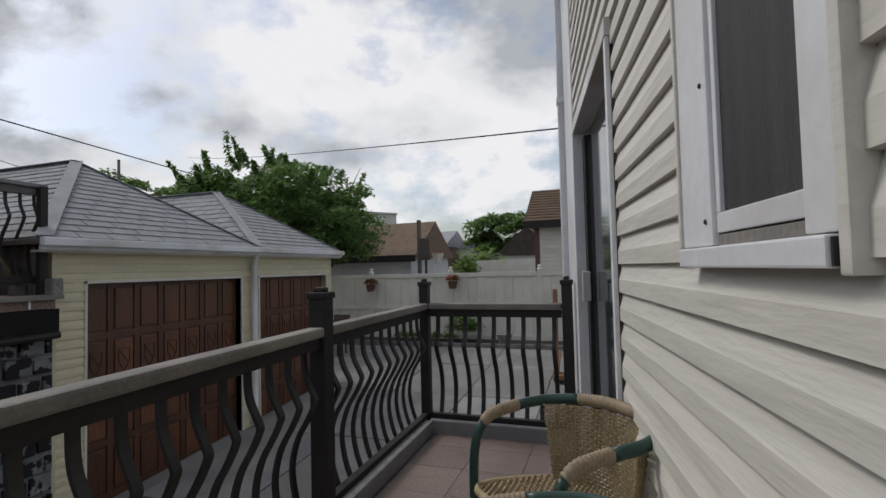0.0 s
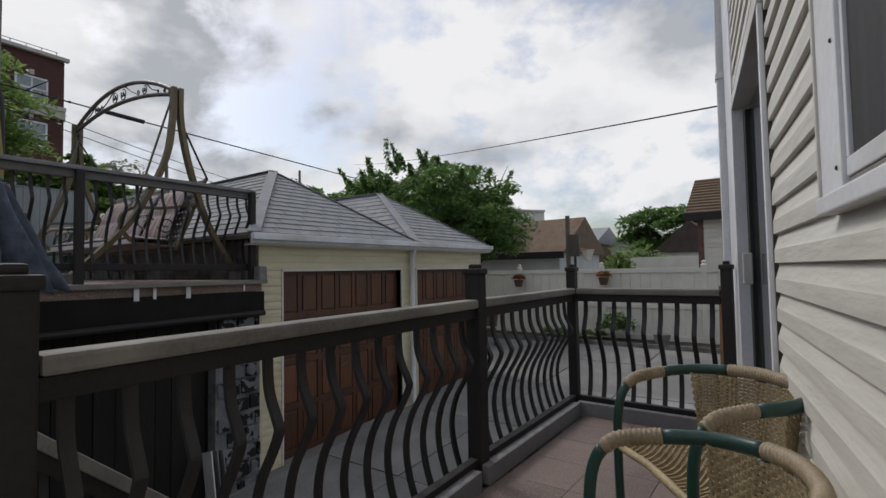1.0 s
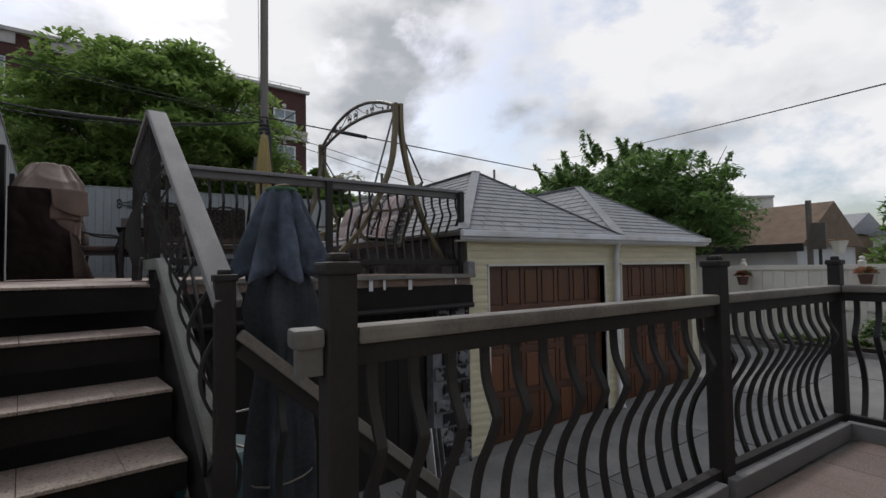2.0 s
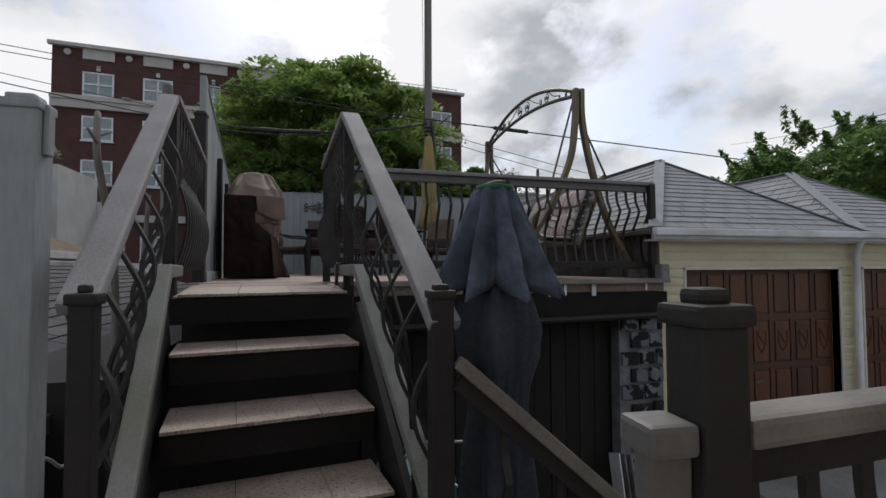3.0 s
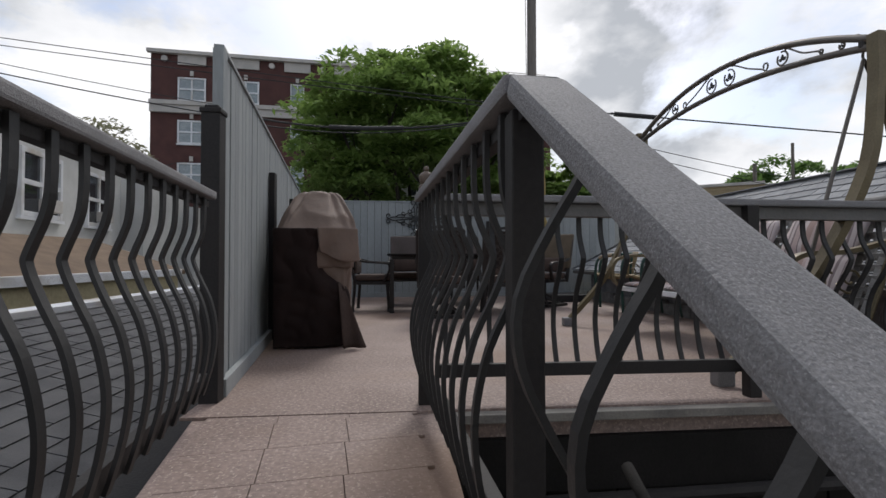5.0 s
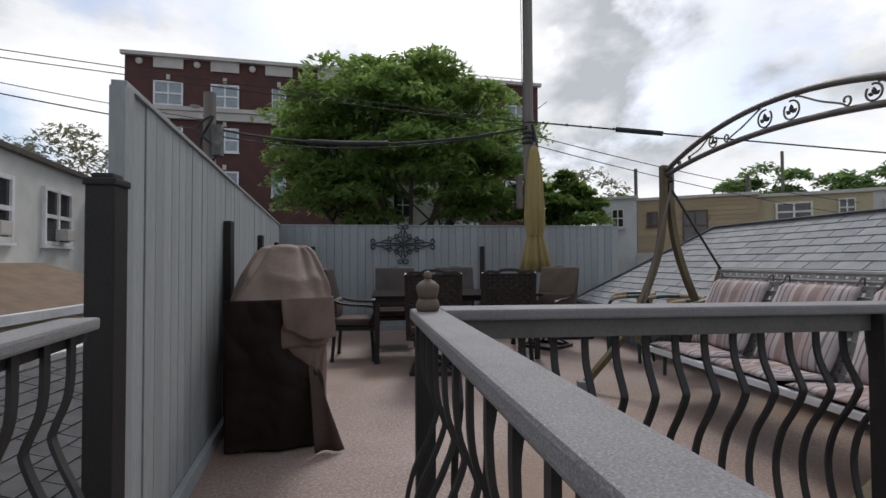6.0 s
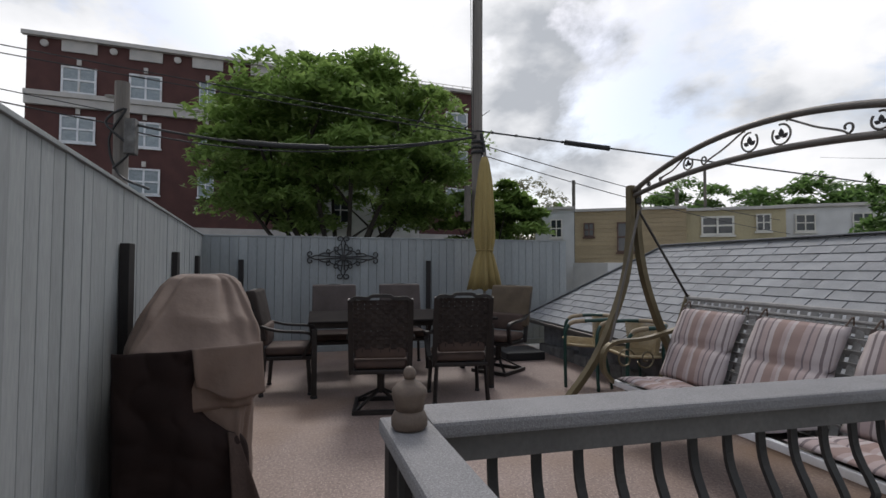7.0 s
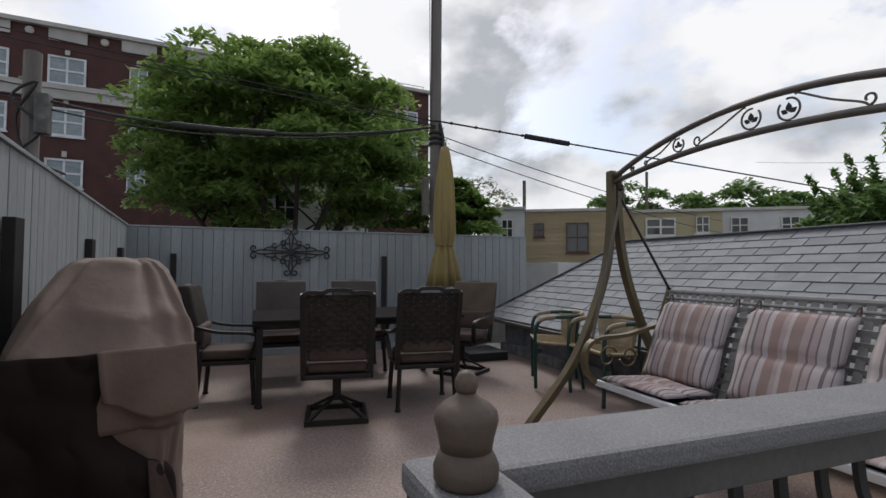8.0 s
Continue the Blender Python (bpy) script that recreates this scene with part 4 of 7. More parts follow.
z = -1.2
while z < 1.70:
    lap = 0.098
    if z + lap <= DT + 0.06:
        for y0, y1 in ((GY0 + 0.02, D1[0] - 0.03), (D1[1] + 0.03, D2[0] - 0.03), (D2[1] + 0.03, GY1 - 0.02)):
            part("siding_board", gcourse(y0, y1, z, lap), M_SIDEG, garage)
    else:
        part("siding_board", gcourse(GY0 + 0.02, GY1 - 0.02, z, lap), M_SIDEG, garage)
    z += lap
for y in (GY0, GY1 - 0.0):
    part("corner_trim", box(GX - 0.05, y - 0.02, -1.4, GX + 0.018, y + 0.025, GE, 0.004), M_SIDEG, garage)
for y0, y1 in (D1, D2):
    for y in (y0 - 0.03, y1):
        part("door_casing", box(GX - 0.1, y, -1.4, GX + 0.02, y + 0.03, DT + 0.03, 0.003), M_PVC, garage)
    part("door_casing", box(GX - 0.1, y0 - 0.03, DT, GX + 0.02, y1 + 0.03, DT + 0.03, 0.003), M_PVC, garage)
    gd = part("garage_door", box(GX - 0.13, y0, -1.3, GX - 0.10, y1, DT), M_DOOR, garage, "red-brown panelled wooden door")
    n = 7 if y0 < 5 else 6
    pw = (y1 - y0) / n
    ph = 0.60
    for r in range(4):
        zt = DT - 0.03 - r * ph
        part("rail_strip", box(GX - 0.10, y0, zt - ph, GX - 0.085, y1, zt - ph + 0.07, 0.003), M_DOOR, gd)
        for c in range(n):
            a = y0 + c * pw
            part("stile_strip", box(GX - 0.10, a - 0.035, zt - ph + 0.07, GX - 0.085, a + 0.035, zt, 0.003), M_DOOR, gd)
            p = part("panel", box(GX - 0.102, a + 0.055, zt - ph + 0.095, GX - 0.082, a + pw - 0.055, zt - 0.03, 0.010), M_PANEL, gd)
            if r == 1:
                cy, cz, hw, hh = a + pw / 2, zt - ph / 2 + 0.035, pw * 0.20, 0.13
                pts = [(GX - 0.080, cy - hw, cz + hh), (GX - 0.080, cy + hw, cz + hh), (GX - 0.080, cy + hw, cz - hh * 0.2), (GX - 0.080, cy, cz - hh), (GX - 0.080, cy - hw, cz - hh * 0.2)]
                bm = sweep(pts, rect(0.012, 0.012), up=(1, 0, 0), closed=True)
                beam((GX - 0.080, cy - hw, cz + hh), (GX - 0.080, cy + hw * 0.8, cz - hh * 0.4), 0.012, 0.012, 0, bm, up=(1, 0, 0))
                part("shield", bm, M_DOOR, gd, "carved shield outline")
    part("handle", beam((GX - 0.075, y0 + pw * (3.2 if n == 7 else 2.9), -0.06), (GX - 0.075, y0 + pw * (3.2 if n == 7 else 2.9) + 0.12, -0.03), 0.02, 0.02, 0.004), M_SWINGT, gd, "metal door handle")


def in_poly(x, y, P):
    c = False
    for i in range(len(P)):
        (x0, y0), (x1, y1) = P[i], P[i - 1]
        if (y0 > y) != (y1 > y) and x < (x1 - x0) * (y - y0) / (y1 - y0) + x0:
            c = not c
    return c


def clip_poly(P, Q):
    """The part of polygon P inside convex polygon Q (counter-clockwise)."""
    out = P
    for i in range(len(Q)):
        (ax, ay), (bx, by) = Q[i], Q[(i + 1) % len(Q)]
        src, out = out, []
        for j in range(len(src)):
            (px, py), (qx, qy) = src[j], src[(j + 1) % len(src)]
            dp = (bx - ax) * (py - ay) - (by - ay) * (px - ax)
            dq = (bx - ax) * (qy - ay) - (by - ay) * (qx - ax)
            if dp >= 0:
                out.append((px, py))
            if (dp >= 0) != (dq >= 0):
                t = dp / (dp - dq)
                out.append((px + (qx - px) * t, py + (qy - py) * t))
        if len(out) < 3:
            return []
    return out


def shingles(corners, parent, material, expo=0.15, tab=0.34, single=True, name="shingle"):
    """Tabs on a roof slope: corners counter-clockwise from outside, the eave first."""
    C = [Vector(c) for c in corners]
    o, u = C[0], (C[1] - C[0]).normalized()
    nrm = (C[1] - C[0]).cross(C[2] - C[0]).normalized()
    v = nrm.cross(u)
    Q = [((c - o).dot(u), (c - o).dot(v)) for c in C]
    rnd = random.Random(int(abs(o.x * 10 + o.y * 100)))
    hmax, umax = max(q[1] for q in Q), max(q[0] for q in Q)
    umin = min(q[0] for q in Q)
    joined = bmesh.new()
    r = 0
    while r * expo < hmax:
        x = umin - tab + (r * 0.37 % 1) * tab + rnd.uniform(-0.012, 0.012)
        while x < umax:
            P = clip_poly([(x + 0.007, r * expo), (x + tab - 0.007, r * expo), (x + tab - 0.007, (r + 1) * expo + 0.01), (x + 0.007, (r + 1) * expo + 0.01)], Q)
            x += tab
            if len(P) < 3:
                continue
            lift = rnd.uniform(0.0, 0.003)
            bm = bmesh.new() if single else joined
            top, bot = [], []
            for a, b in P:
                h = 0.014 - 0.011 * (b - r * expo) / expo + lift
                top.append(bm.verts.new(o + u * a + v * b + nrm * h))
                bot.append(bm.verts.new(o + u * a + v * b + nrm * -0.004))
            bm.faces.new(top)
            for i in range(len(P)):
                j = (i + 1) % len(P)
                bm.faces.new((top[j], top[i], bot[i], bot[j]))
            if single:
                part(name, bm, material, parent)
        r += 1
    if single:
        joined.free()
    else:
        ob = part(name + "_field", joined, material, parent)
        ob["kind"] = "stuff"


def hip_roof(owner, y0, y1, ry, xf, xb, ax, bx, ze, zr, single_first):
    A, B = Vector((ax, ry, zr)), Vector((bx, ry, zr))
    c = [Vector((xf, y0, ze)), Vector((xf, y1, ze)), Vector((xb, y1, ze)), Vector((xb, y0, ze))]
    bm = bmesh.new()
    slopes = [(c[0], c[1], A), (c[1], c[2], B, A), (c[2], c[3], B), (c[3], c[0], A, B)]
    for quad in slopes:
        bm.faces.new([bm.verts.new(v) for v in quad])
    bm.faces.new([bm.verts.new(v) for v in c])
    r = part("roof", bm, M_SHINGD, owner, "grey asphalt shingle hip roof")
    for i, quad in enumerate(slopes):
        shingles(quad, r, M_SHING, single=(single_first and i in (3,)))
    for p, q in ((c[0], A), (c[1], A), (c[2], B), (c[3], B), (A, B)):
        part("hip_cap", beam(p + Vector((0, 0, 0.016)), q + Vector((0, 0, 0.016)), 0.15, 0.014, 0.004), M_SHING, r)
    return r


hip_roof(garage, 3.19, 6.29, 4.91, -5.30, -12.85, -7.35, -11.15, 1.80, 3.06, True)
hip_roof(garage, 6.29, 8.74, 7.66, -5.33, -12.85, -7.44, -11.3, 1.80, 3.0, False)
part("gutter", box(-5.31, 3.15, 1.715, -5.23, 8.76, 1.80, 0.015), M_WHITE, garage, "white metal gutter")
part("fascia", box(-5.36, 3.18, 1.68, -5.312, 8.80, 1.785, 0.003), M_WHITE, garage)
part("soffit", box(GX, 3.19, 1.66, -5.362, 8.80, 1.68), M_PVC, garage)
part("side_gutter", box(-12.7, 3.13, 1.73, -5.31, 3.19, 1.785, 0.01), M_SWINGT, garage, "dull grey roof edge")
part("downspout", tube([(-5.33, 6.29, 1.74), (-5.40, 6.29, 1.60), (-5.42, 6.29, 1.5), (-5.42, 6.29, -0.88), (-5.34, 6.29, -0.96)], 0.042, 10), M_WHITE, garage, "white downspout", True)
# stone base seen from the roof deck
rnd = random.Random(4)
x = -12.4
while x < -5.6:
    w = rnd.uniform(0.22, 0.42)
    part("stone", box(x, 3.30, UZ - 0.02, x + w - 0.01, GY0 + 0.005, UZ + rnd.uniform(0.13, 0.2), 0.02), M_STONE2, garage)
    x += w

# ---- wall and undercroft below the roof deck ----
under = thing("wall_under_deck", (-5.6, 1.5, -1.3), "board wall under the roof deck, coloured dark to hold the shade", "wall", kind="structure")
# Walls coloured near black so that the undercroft reads as deep shade.
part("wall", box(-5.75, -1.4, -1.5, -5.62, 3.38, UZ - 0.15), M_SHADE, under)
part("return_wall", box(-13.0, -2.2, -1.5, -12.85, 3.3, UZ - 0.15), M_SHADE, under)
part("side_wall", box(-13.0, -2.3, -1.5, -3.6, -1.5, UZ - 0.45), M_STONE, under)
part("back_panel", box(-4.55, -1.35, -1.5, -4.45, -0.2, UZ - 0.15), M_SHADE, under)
# Wall boards, darkened in colour for the shade below the deck edge.
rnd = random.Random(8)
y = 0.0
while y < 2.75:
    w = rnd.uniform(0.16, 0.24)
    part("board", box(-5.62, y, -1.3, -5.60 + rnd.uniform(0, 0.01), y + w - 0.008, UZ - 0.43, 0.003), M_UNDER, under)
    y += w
pier = thing("block_pier", (-5.5, 3.07, -1.2), "rough block pier with flaking white mortar", "wall")
part("core", box(-5.60, 2.80, -1.3, -5.44, 3.36, UZ - 0.43), M_MORTAR, pier)
for r in range(11):
    y = 2.80 + (0.12 if r % 2 else 0.0)
    while y < 3.32:
        w = rnd.uniform(0.2, 0.3)
        z0 = -1.25 + r * 0.19
        part("stone", box(-5.46, y + 0.015, z0 + 0.015, -5.405 + rnd.uniform(-0.01, 0.015), min(y + w, 3.36) - 0.015, z0 + 0.165 + rnd.uniform(-0.02, 0.02), 0.012), M_BLOTCH, pier)
        y += w
for i in range(3):
    solo("leaning_board", beam((-5.18 + i * 0.03, 2.62 + i * 0.05, -1.19), (-5.36 + i * 0.03, 2.66 + i * 0.05, -0.62), 0.22, 0.015, 0.003, up=(0, 1, 0.2)), M_WHITE if i == 0 else M_STONE2, "pale board leaning on the block pier", "board", group="leaning boards")
solo("barrel", lathe([(0.20, -1.2), (0.27, -1.1), (0.30, -0.6), (0.27, 0.05), (0.22, 0.15), (0.20, 0.15)], (-3.75, 0.15, 0), 20), M_TEAL, "dull teal plastic barrel under the stairs", "barrel", smooth=True)
for k, (x, y, z, dx, dy) in enumerate(((-3.0, -0.02, 0.35, 0.12, 0.05), (-2.9, 0.0, 0.55, 0.13, 0.06), (-2.75, 0.02, 0.2, 0.10, 0.07), (-3.1, -1.45, 0.55, 0.10, -0.01), (-2.85, -1.42, 0.35, 0.11, 0.01))):
    pts = [(x - 0.4, y - 0.1, z - 0.5), (x - 0.15, y - 0.05, z - 0.15), (x, y, z)]
    for i in range(4):
        a = pts[-1]
        pts.append((a[0] + dx + rnd.uniform(-.02, .02), a[1] + dy + rnd.uniform(-.03, .03), a[2] + rnd.uniform(0.0, 0.09)))
    solo("bare_branch", tube(curve(pts, 3), 0.0075, 6, taper=lambda f: 1.2 - 0.5 * f), M_LIME, "pale bare branch growing beside the stairs", "branch", smooth=True, group="bare branches")

for pts, r, m in ((((-3.5, -1.42, -1.2), (-3.45, -1.41, 0.6), (-3.37, -1.40, 1.39), (-3.25, -1.41, 1.73), (-3.2, -1.42, 1.90), (-3.28, -1.45, 2.1)), 0.017, M_WOODP), (((-3.7, -1.44, -1.2), (-3.74, -1.42, 0.9), (-3.77, -1.40, 1.32), (-3.87, -1.40, 1.8)), 0.014, M_WOODP), (((-3.7, -0.11, 1.66), (-3.37, -0.11, 1.50), (-2.93, -0.10, 1.24), (-2.6, -0.10, 1.0), (-2.45, -0.1, 0.3), (-2.45, -0.1, -1.2)), 0.009, M_SHADE)):
    bm = tube(curve([Vector(p) for p in pts], 5), r, 8, taper=lambda f: 1.15 - 0.3 * f)
    if r > 0.016:
        tube(curve([Vector((-3.22, -1.42, 1.93)), Vector((-3.15, -1.42, 1.96)), Vector((-3.12, -1.43, 1.99))], 3), 0.007, 6, bm)
        tube([(-3.24, -1.43, 1.98), (-3.30, -1.40, 2.02)], 0.006, 6, bm)
    solo("climbing_stem", bm, m, "bare climbing stem growing up beside the stair handrail", "branch", smooth=True, group="climbing stems")

# ---- folded blue umbrella ----
UXY = (-2.40, 0.20)
umb = thing("patio_umbrella", (UXY[0], UXY[1], -1.4), "folded slate blue patio umbrella beside the stairs", "umbrella")
part("pole", tube([(UXY[0], UXY[1], -1.4), (UXY[0], UXY[1], 1.675)], 0.018, 10), M_SWINGT, umb)


def folds(c, profile, n_fold, n=72, seed=1, hang=0.0, gather=0.55):
    """A pleated cloth cone: (radius, height) with folds that deepen downward."""
    rnd = random.Random(seed)
    ph = [rnd.uniform(0, 6.28) for _ in range(4)]
    bm = bmesh.new()
    rows = []
    m = len(profile)
    for k, (r, z) in enumerate(profile):
        g = k / (m - 1)
        row = []
        for i in range(n):
            a = 2 * math.pi * i / n
            th_ = a * n_fold + ph[0] + 0.7 * math.sin(a * 2 + ph[1])
            tri = math.asin(math.sin(th_)) / 1.571
            w = (0.35 * math.sin(th_) + 0.65 * tri) * (0.08 + 0.22 * g * gather * 2) + 0.05 * g * math.sin(a * n_fold * 2.3 + 5 * g)
            w += 0.08 * math.sin(a * 3 + ph[2]) * g
            w += 0.16 * (abs(noise.noise(Vector((math.cos(a) * 3.2, math.sin(a) * 3.2, z * 5 + seed)))) ** 0.6 - 0.4)
            rr = r * (1 + w)
            row.append(bm.verts.new((c[0] + rr * math.cos(a), c[1] + rr * math.sin(a), z - hang * g * g * tri)))
        rows.append(row)
    for a, b in zip(rows, rows[1:]):
        for i in range(n):
            bm.faces.new((a[i], a[(i + 1) % n], b[(i + 1) % n], b[i]))
    return bm


def thick(ob, t):
    md = ob.modifiers.new("cloth", "SOLIDIFY")
    md.thickness = t
    return ob


cone = [(0.066, 1.665), (0.078, 1.645), (0.09, 1.60), (0.105, 1.55), (0.122, 1.50), (0.138, 1.45), (0.153, 1.40), (0.166, 1.35), (0.175, 1.31), (0.179, 1.28)]
thick(part("canopy", folds(UXY, cone, 9, 200, 3, 0.03, 0.85), M_UMB, umb, "slate blue pleated canvas", True), 0.005)
part("top_ring", lathe([(0.055, 1.652), (0.074, 1.658), (0.070, 1.674), (0.03, 1.68)], (*UXY, 0), 24), M_GREENF, umb, "faded green top edge", True)
part("top_tuft", tube(curve([(UXY[0] - 0.05, UXY[1] - 0.03, 1.683), (UXY[0], UXY[1], 1.692), (UXY[0] + 0.055, UXY[1] + 0.02, 1.684)], 3), 0.005, 6), M_WRAP, umb, "frayed straw coloured cord", True)
low = [(0.09, 1.36), (0.13, 1.24), (0.15, 1.14), (0.135, 1.04), (0.105, 0.94), (0.095, 0.86), (0.105, 0.74), (0.12, 0.55), (0.125, 0.3), (0.12, 0.0), (0.125, -0.5), (0.13, -1.15)]
thick(part("wrap", folds(UXY, low, 5, 120, 9, 0.05, 0.8), M_DARKCLOTH, umb, "charcoal cloth wrapped round the pole", True), 0.005)
part("tie_cord", tube([(UXY[0] + 0.14 * math.cos(a), UXY[1] + 0.14 * math.sin(a), 0.42 + 0.02 * math.sin(a)) for a in [i * 0.4 for i in range(16)]], 0.004, 6, closed=True), M_TOPL, umb)

# ---- covered grill ----
grill = thing("grill", (-7.85, -1.25, UZ), "barbecue grill under a tan and dark brown cloth cover", "grill")
GR = Matrix.Translation((-7.86, -1.26, UZ)) @ Matrix.Rotation(radians(6.7), 4, "Z")


def drape(levels, nx, seed, z_wob=0.0, fold=0.02, wrinkle=0.05, creases=()):
    """A cloth box: (z, half x, half y, dx, dy) levels with rounded corners and soft folds."""
    rnd = random.Random(seed)
    ph = [rnd.uniform(0, 6.28) for _ in range(6)]
    bm = bmesh.new()
    rows = []
    fine = []
    for a, b in zip(levels, levels[1:]):
        fine += [tuple(u + (v - u) * i / 4 for u, v in zip(a, b)) for i in range(4)]
    levels = fine + [levels[-1]]
    for k, (z, hx, hy, dx, dy) in enumerate(levels):
        g = k / (len(levels) - 1)
        row = []
        for i in range(nx):
            a = 2 * math.pi * i / nx
            c, s = math.cos(a), math.sin(a)
            e = 0.42
            x = hx * math.copysign(abs(c) ** e, c)
            y = hy * math.copysign(abs(s) ** e, s)
            f = fold * g * (math.sin(9 * a + ph[0] + 2 * g) + 0.7 * math.sin(14 * a + ph[1] - 3 * g) + 0.8 * math.sin(5 * a + ph[2] + 4 * g))
            k2 = 1 + f / max(hx, hy, 0.1)
            q = Vector((x * 4.4 + z * 2, y * 4.4 - z, z * 2.2 + seed))
            cr = sum(dp * math.exp(-(((a - a0 - tw * g + math.pi) % (2 * math.pi) - math.pi) / wd) ** 2) * math.sin(math.pi * min(1.0, g * 1.25)) for a0, tw, wd, dp in creases)
            cr += (1.0 - 0.6 * g) * (abs(noise.noise(q + Vector((0.6, 0.2, 0)) * noise.noise(q * 0.7))) ** 0.6 - 0.5) * min(1.0, 3 * g) * wrinkle
            k2 -= cr / max(hx, hy, 0.1)
            row.append(bm.verts.new(GR @ Vector((x * k2 + dx, y * k2 + dy, z - cr * 0.6 * (1 - g) + z_wob * math.sin(3 * a + ph[3]) * g))))
        rows.append(row)
    for a, b in zip(rows, rows[1:]):
        for i in range(nx):
            bm.faces.new((a[i], a[(i + 1) % nx], b[(i + 1) % nx], b[i]))
    return bm, rows


lv = [(1.42, 0.02, 0.02, -0.05, 0.0), (1.425, 0.20, 0.13, -0.05, 0.0), (1.405, 0.27, 0.18, -0.05, 0), (1.36, 0.31, 0.22, -0.04, 0), (1.27, 0.40, 0.26, -0.02, 0), (1.17, 0.50, 0.30, 0.0, 0), (1.08, 0.58, 0.335, 0.01, 0), (1.03, 0.62, 0.35, 0.02, 0), (0.99, 0.635, 0.355, 0.02, 0), (0.95, 0.63, 0.352, 0.02, 0), (0.88, 0.62, 0.345, 0.02, 0), (0.80, 0.61, 0.34, 0.02, 0.0), (0.70, 0.60, 0.335, 0.02, 0.0)]
bm, _ = drape(lv, 200, 2, 0.0, 0.016, 0.045, ((0.1, -0.9, 0.12, -0.03), (0.55, -0.7, 0.16, 0.03), (0.8, 0.5, 0.08, -0.022), (-0.45, 0.6, 0.2, 0.025), (1.25, -0.5, 0.12, -0.025), (1.75, 0.5, 0.18, 0.02)))
thick(part("cover_top", bm, M_COVER, grill, "tan upper cloth with soft folds", True), 0.006)
lv = [(0.72, 0.585, 0.325, 0.02, 0.0), (0.6, 0.57, 0.31, 0.02, 0), (0.45, 0.55, 0.30, 0.02, 0), (0.28, 0.54, 0.30, 0.02, 0), (0.12, 0.545, 0.31, 0.02, 0), (0.015, 0.55, 0.32, 0.02, 0)]
bm, _ = drape(lv, 128, 5, 0.0, 0.03, 0.05, ((0.5, 0.1, 0.08, -0.04), (0.9, 0.0, 0.1, 0.03), (1.4, 0.1, 0.12, -0.03)))
thick(part("cover_skirt", bm, M_COVER, grill, "tan skirt falling in folds", True), 0.006)


def cloth(n, m, place):
    """A grid of cloth from place(across, down), both 0 to 1, in the grill's own axes."""
    bm = bmesh.new()
    grid = [[bm.verts.new(GR @ Vector(place(i / (n - 1), j / (m - 1)))) for i in range(n)] for j in range(m)]
    for a, b in zip(grid, grid[1:]):
        for i in range(n - 1):
            bm.faces.new((a[i], a[i + 1], b[i + 1], b[i]))
    return bm


def front_panel():
    """The dark panel on the end that faces the stairs, sagging in swags."""
    def place(f, g):
        z = 1.04 - 1.025 * g
        right = 0.05 + 0.25 / (1 + math.exp((z - 0.60) / 0.04))
        y = -0.352 + (right + 0.352) * f
        swag = abs(math.sin(9 * g + 3.4 * (f - 0.4) ** 2 * 4)) ** 0.7 * math.exp(-3 * g)
        x = 0.700 - 0.085 * g + 0.022 * swag + 0.02 * math.sin(f * 11 + g * 2) * g - 0.06 * abs(2 * f - 0.9) ** 5
        x += 0.03 * (abs(noise.noise(Vector((y * 6 + z * 2.0, z * 6 - y, 4.2)))) ** 0.6 - 0.4)
        return (x, y, z)
    return cloth(48, 56, place)


def tan_flap():
    """The upper cloth hanging lower over one side of the end, its free edge rolled."""
    def place(f, g):
        y = 0.03 + 0.33 * f + 0.02 * g
        z = 1.05 - (0.21 + 0.08 * f) * g - 0.04 * math.sin(math.pi * f) * g
        roll = math.exp(-f / 0.06)
        x = 0.690 + 0.03 * roll - 0.02 * g + 0.014 * math.sin(f * 9 + g * 4) * g - 0.13 * f ** 3
        return (x, y - 0.012 * roll, z)
    return cloth(30, 20, place)


thick(part("cover_flap", tan_flap(), M_COVER, grill, "tan cloth hanging over the dark panel", True), 0.008)
thick(part("cover_front", front_panel(), M_COVERD, grill, "dark brown end panel sagging in swags", True), 0.006)
bm = cloth(12, 16, lambda f, g: (0.625 + 0.12 * g + 0.035 * math.sin(f * 6 + g * 3) * g - 0.05 * f, 0.19 + 0.11 * f * (0.4 + 0.8 * g) + 0.06 * g * f + 0.05 * g, 0.58 - 0.565 * g - 0.03 * f * (1 - g)))
thick(part("loose_flap", bm, M_COVERM, grill, "loose brown flap trailing on the floor", True), 0.006)

# ---- dining set ----
table = thing("patio_table", (-10.7, 0.5, UZ), "dark bronze metal patio dining table", "table")
TZ = UZ + 0.86
part("tabletop", box(-11.35, -0.62, TZ - 0.03, -10.02, 1.62, TZ, 0.01), M_TABLE, table)
part("apron", box(-11.28, -0.55, TZ - 0.085, -10.09, 1.55, TZ - 0.031, 0.004), M_CHAIR, table)
for x in (-11.28, -10.08):
    for y in (-0.55, 1.55):
        lg = part("leg", box(x - 0.03, y - 0.03, UZ + 0.03, x + 0.03, y + 0.03, TZ - 0.086, 0.006), M_CHAIR, table)
        part("foot", lathe([(0.035, 0), (0.042, 0.01), (0.036, 0.03)], (x, y, UZ), 10), M_BLACK, lg)


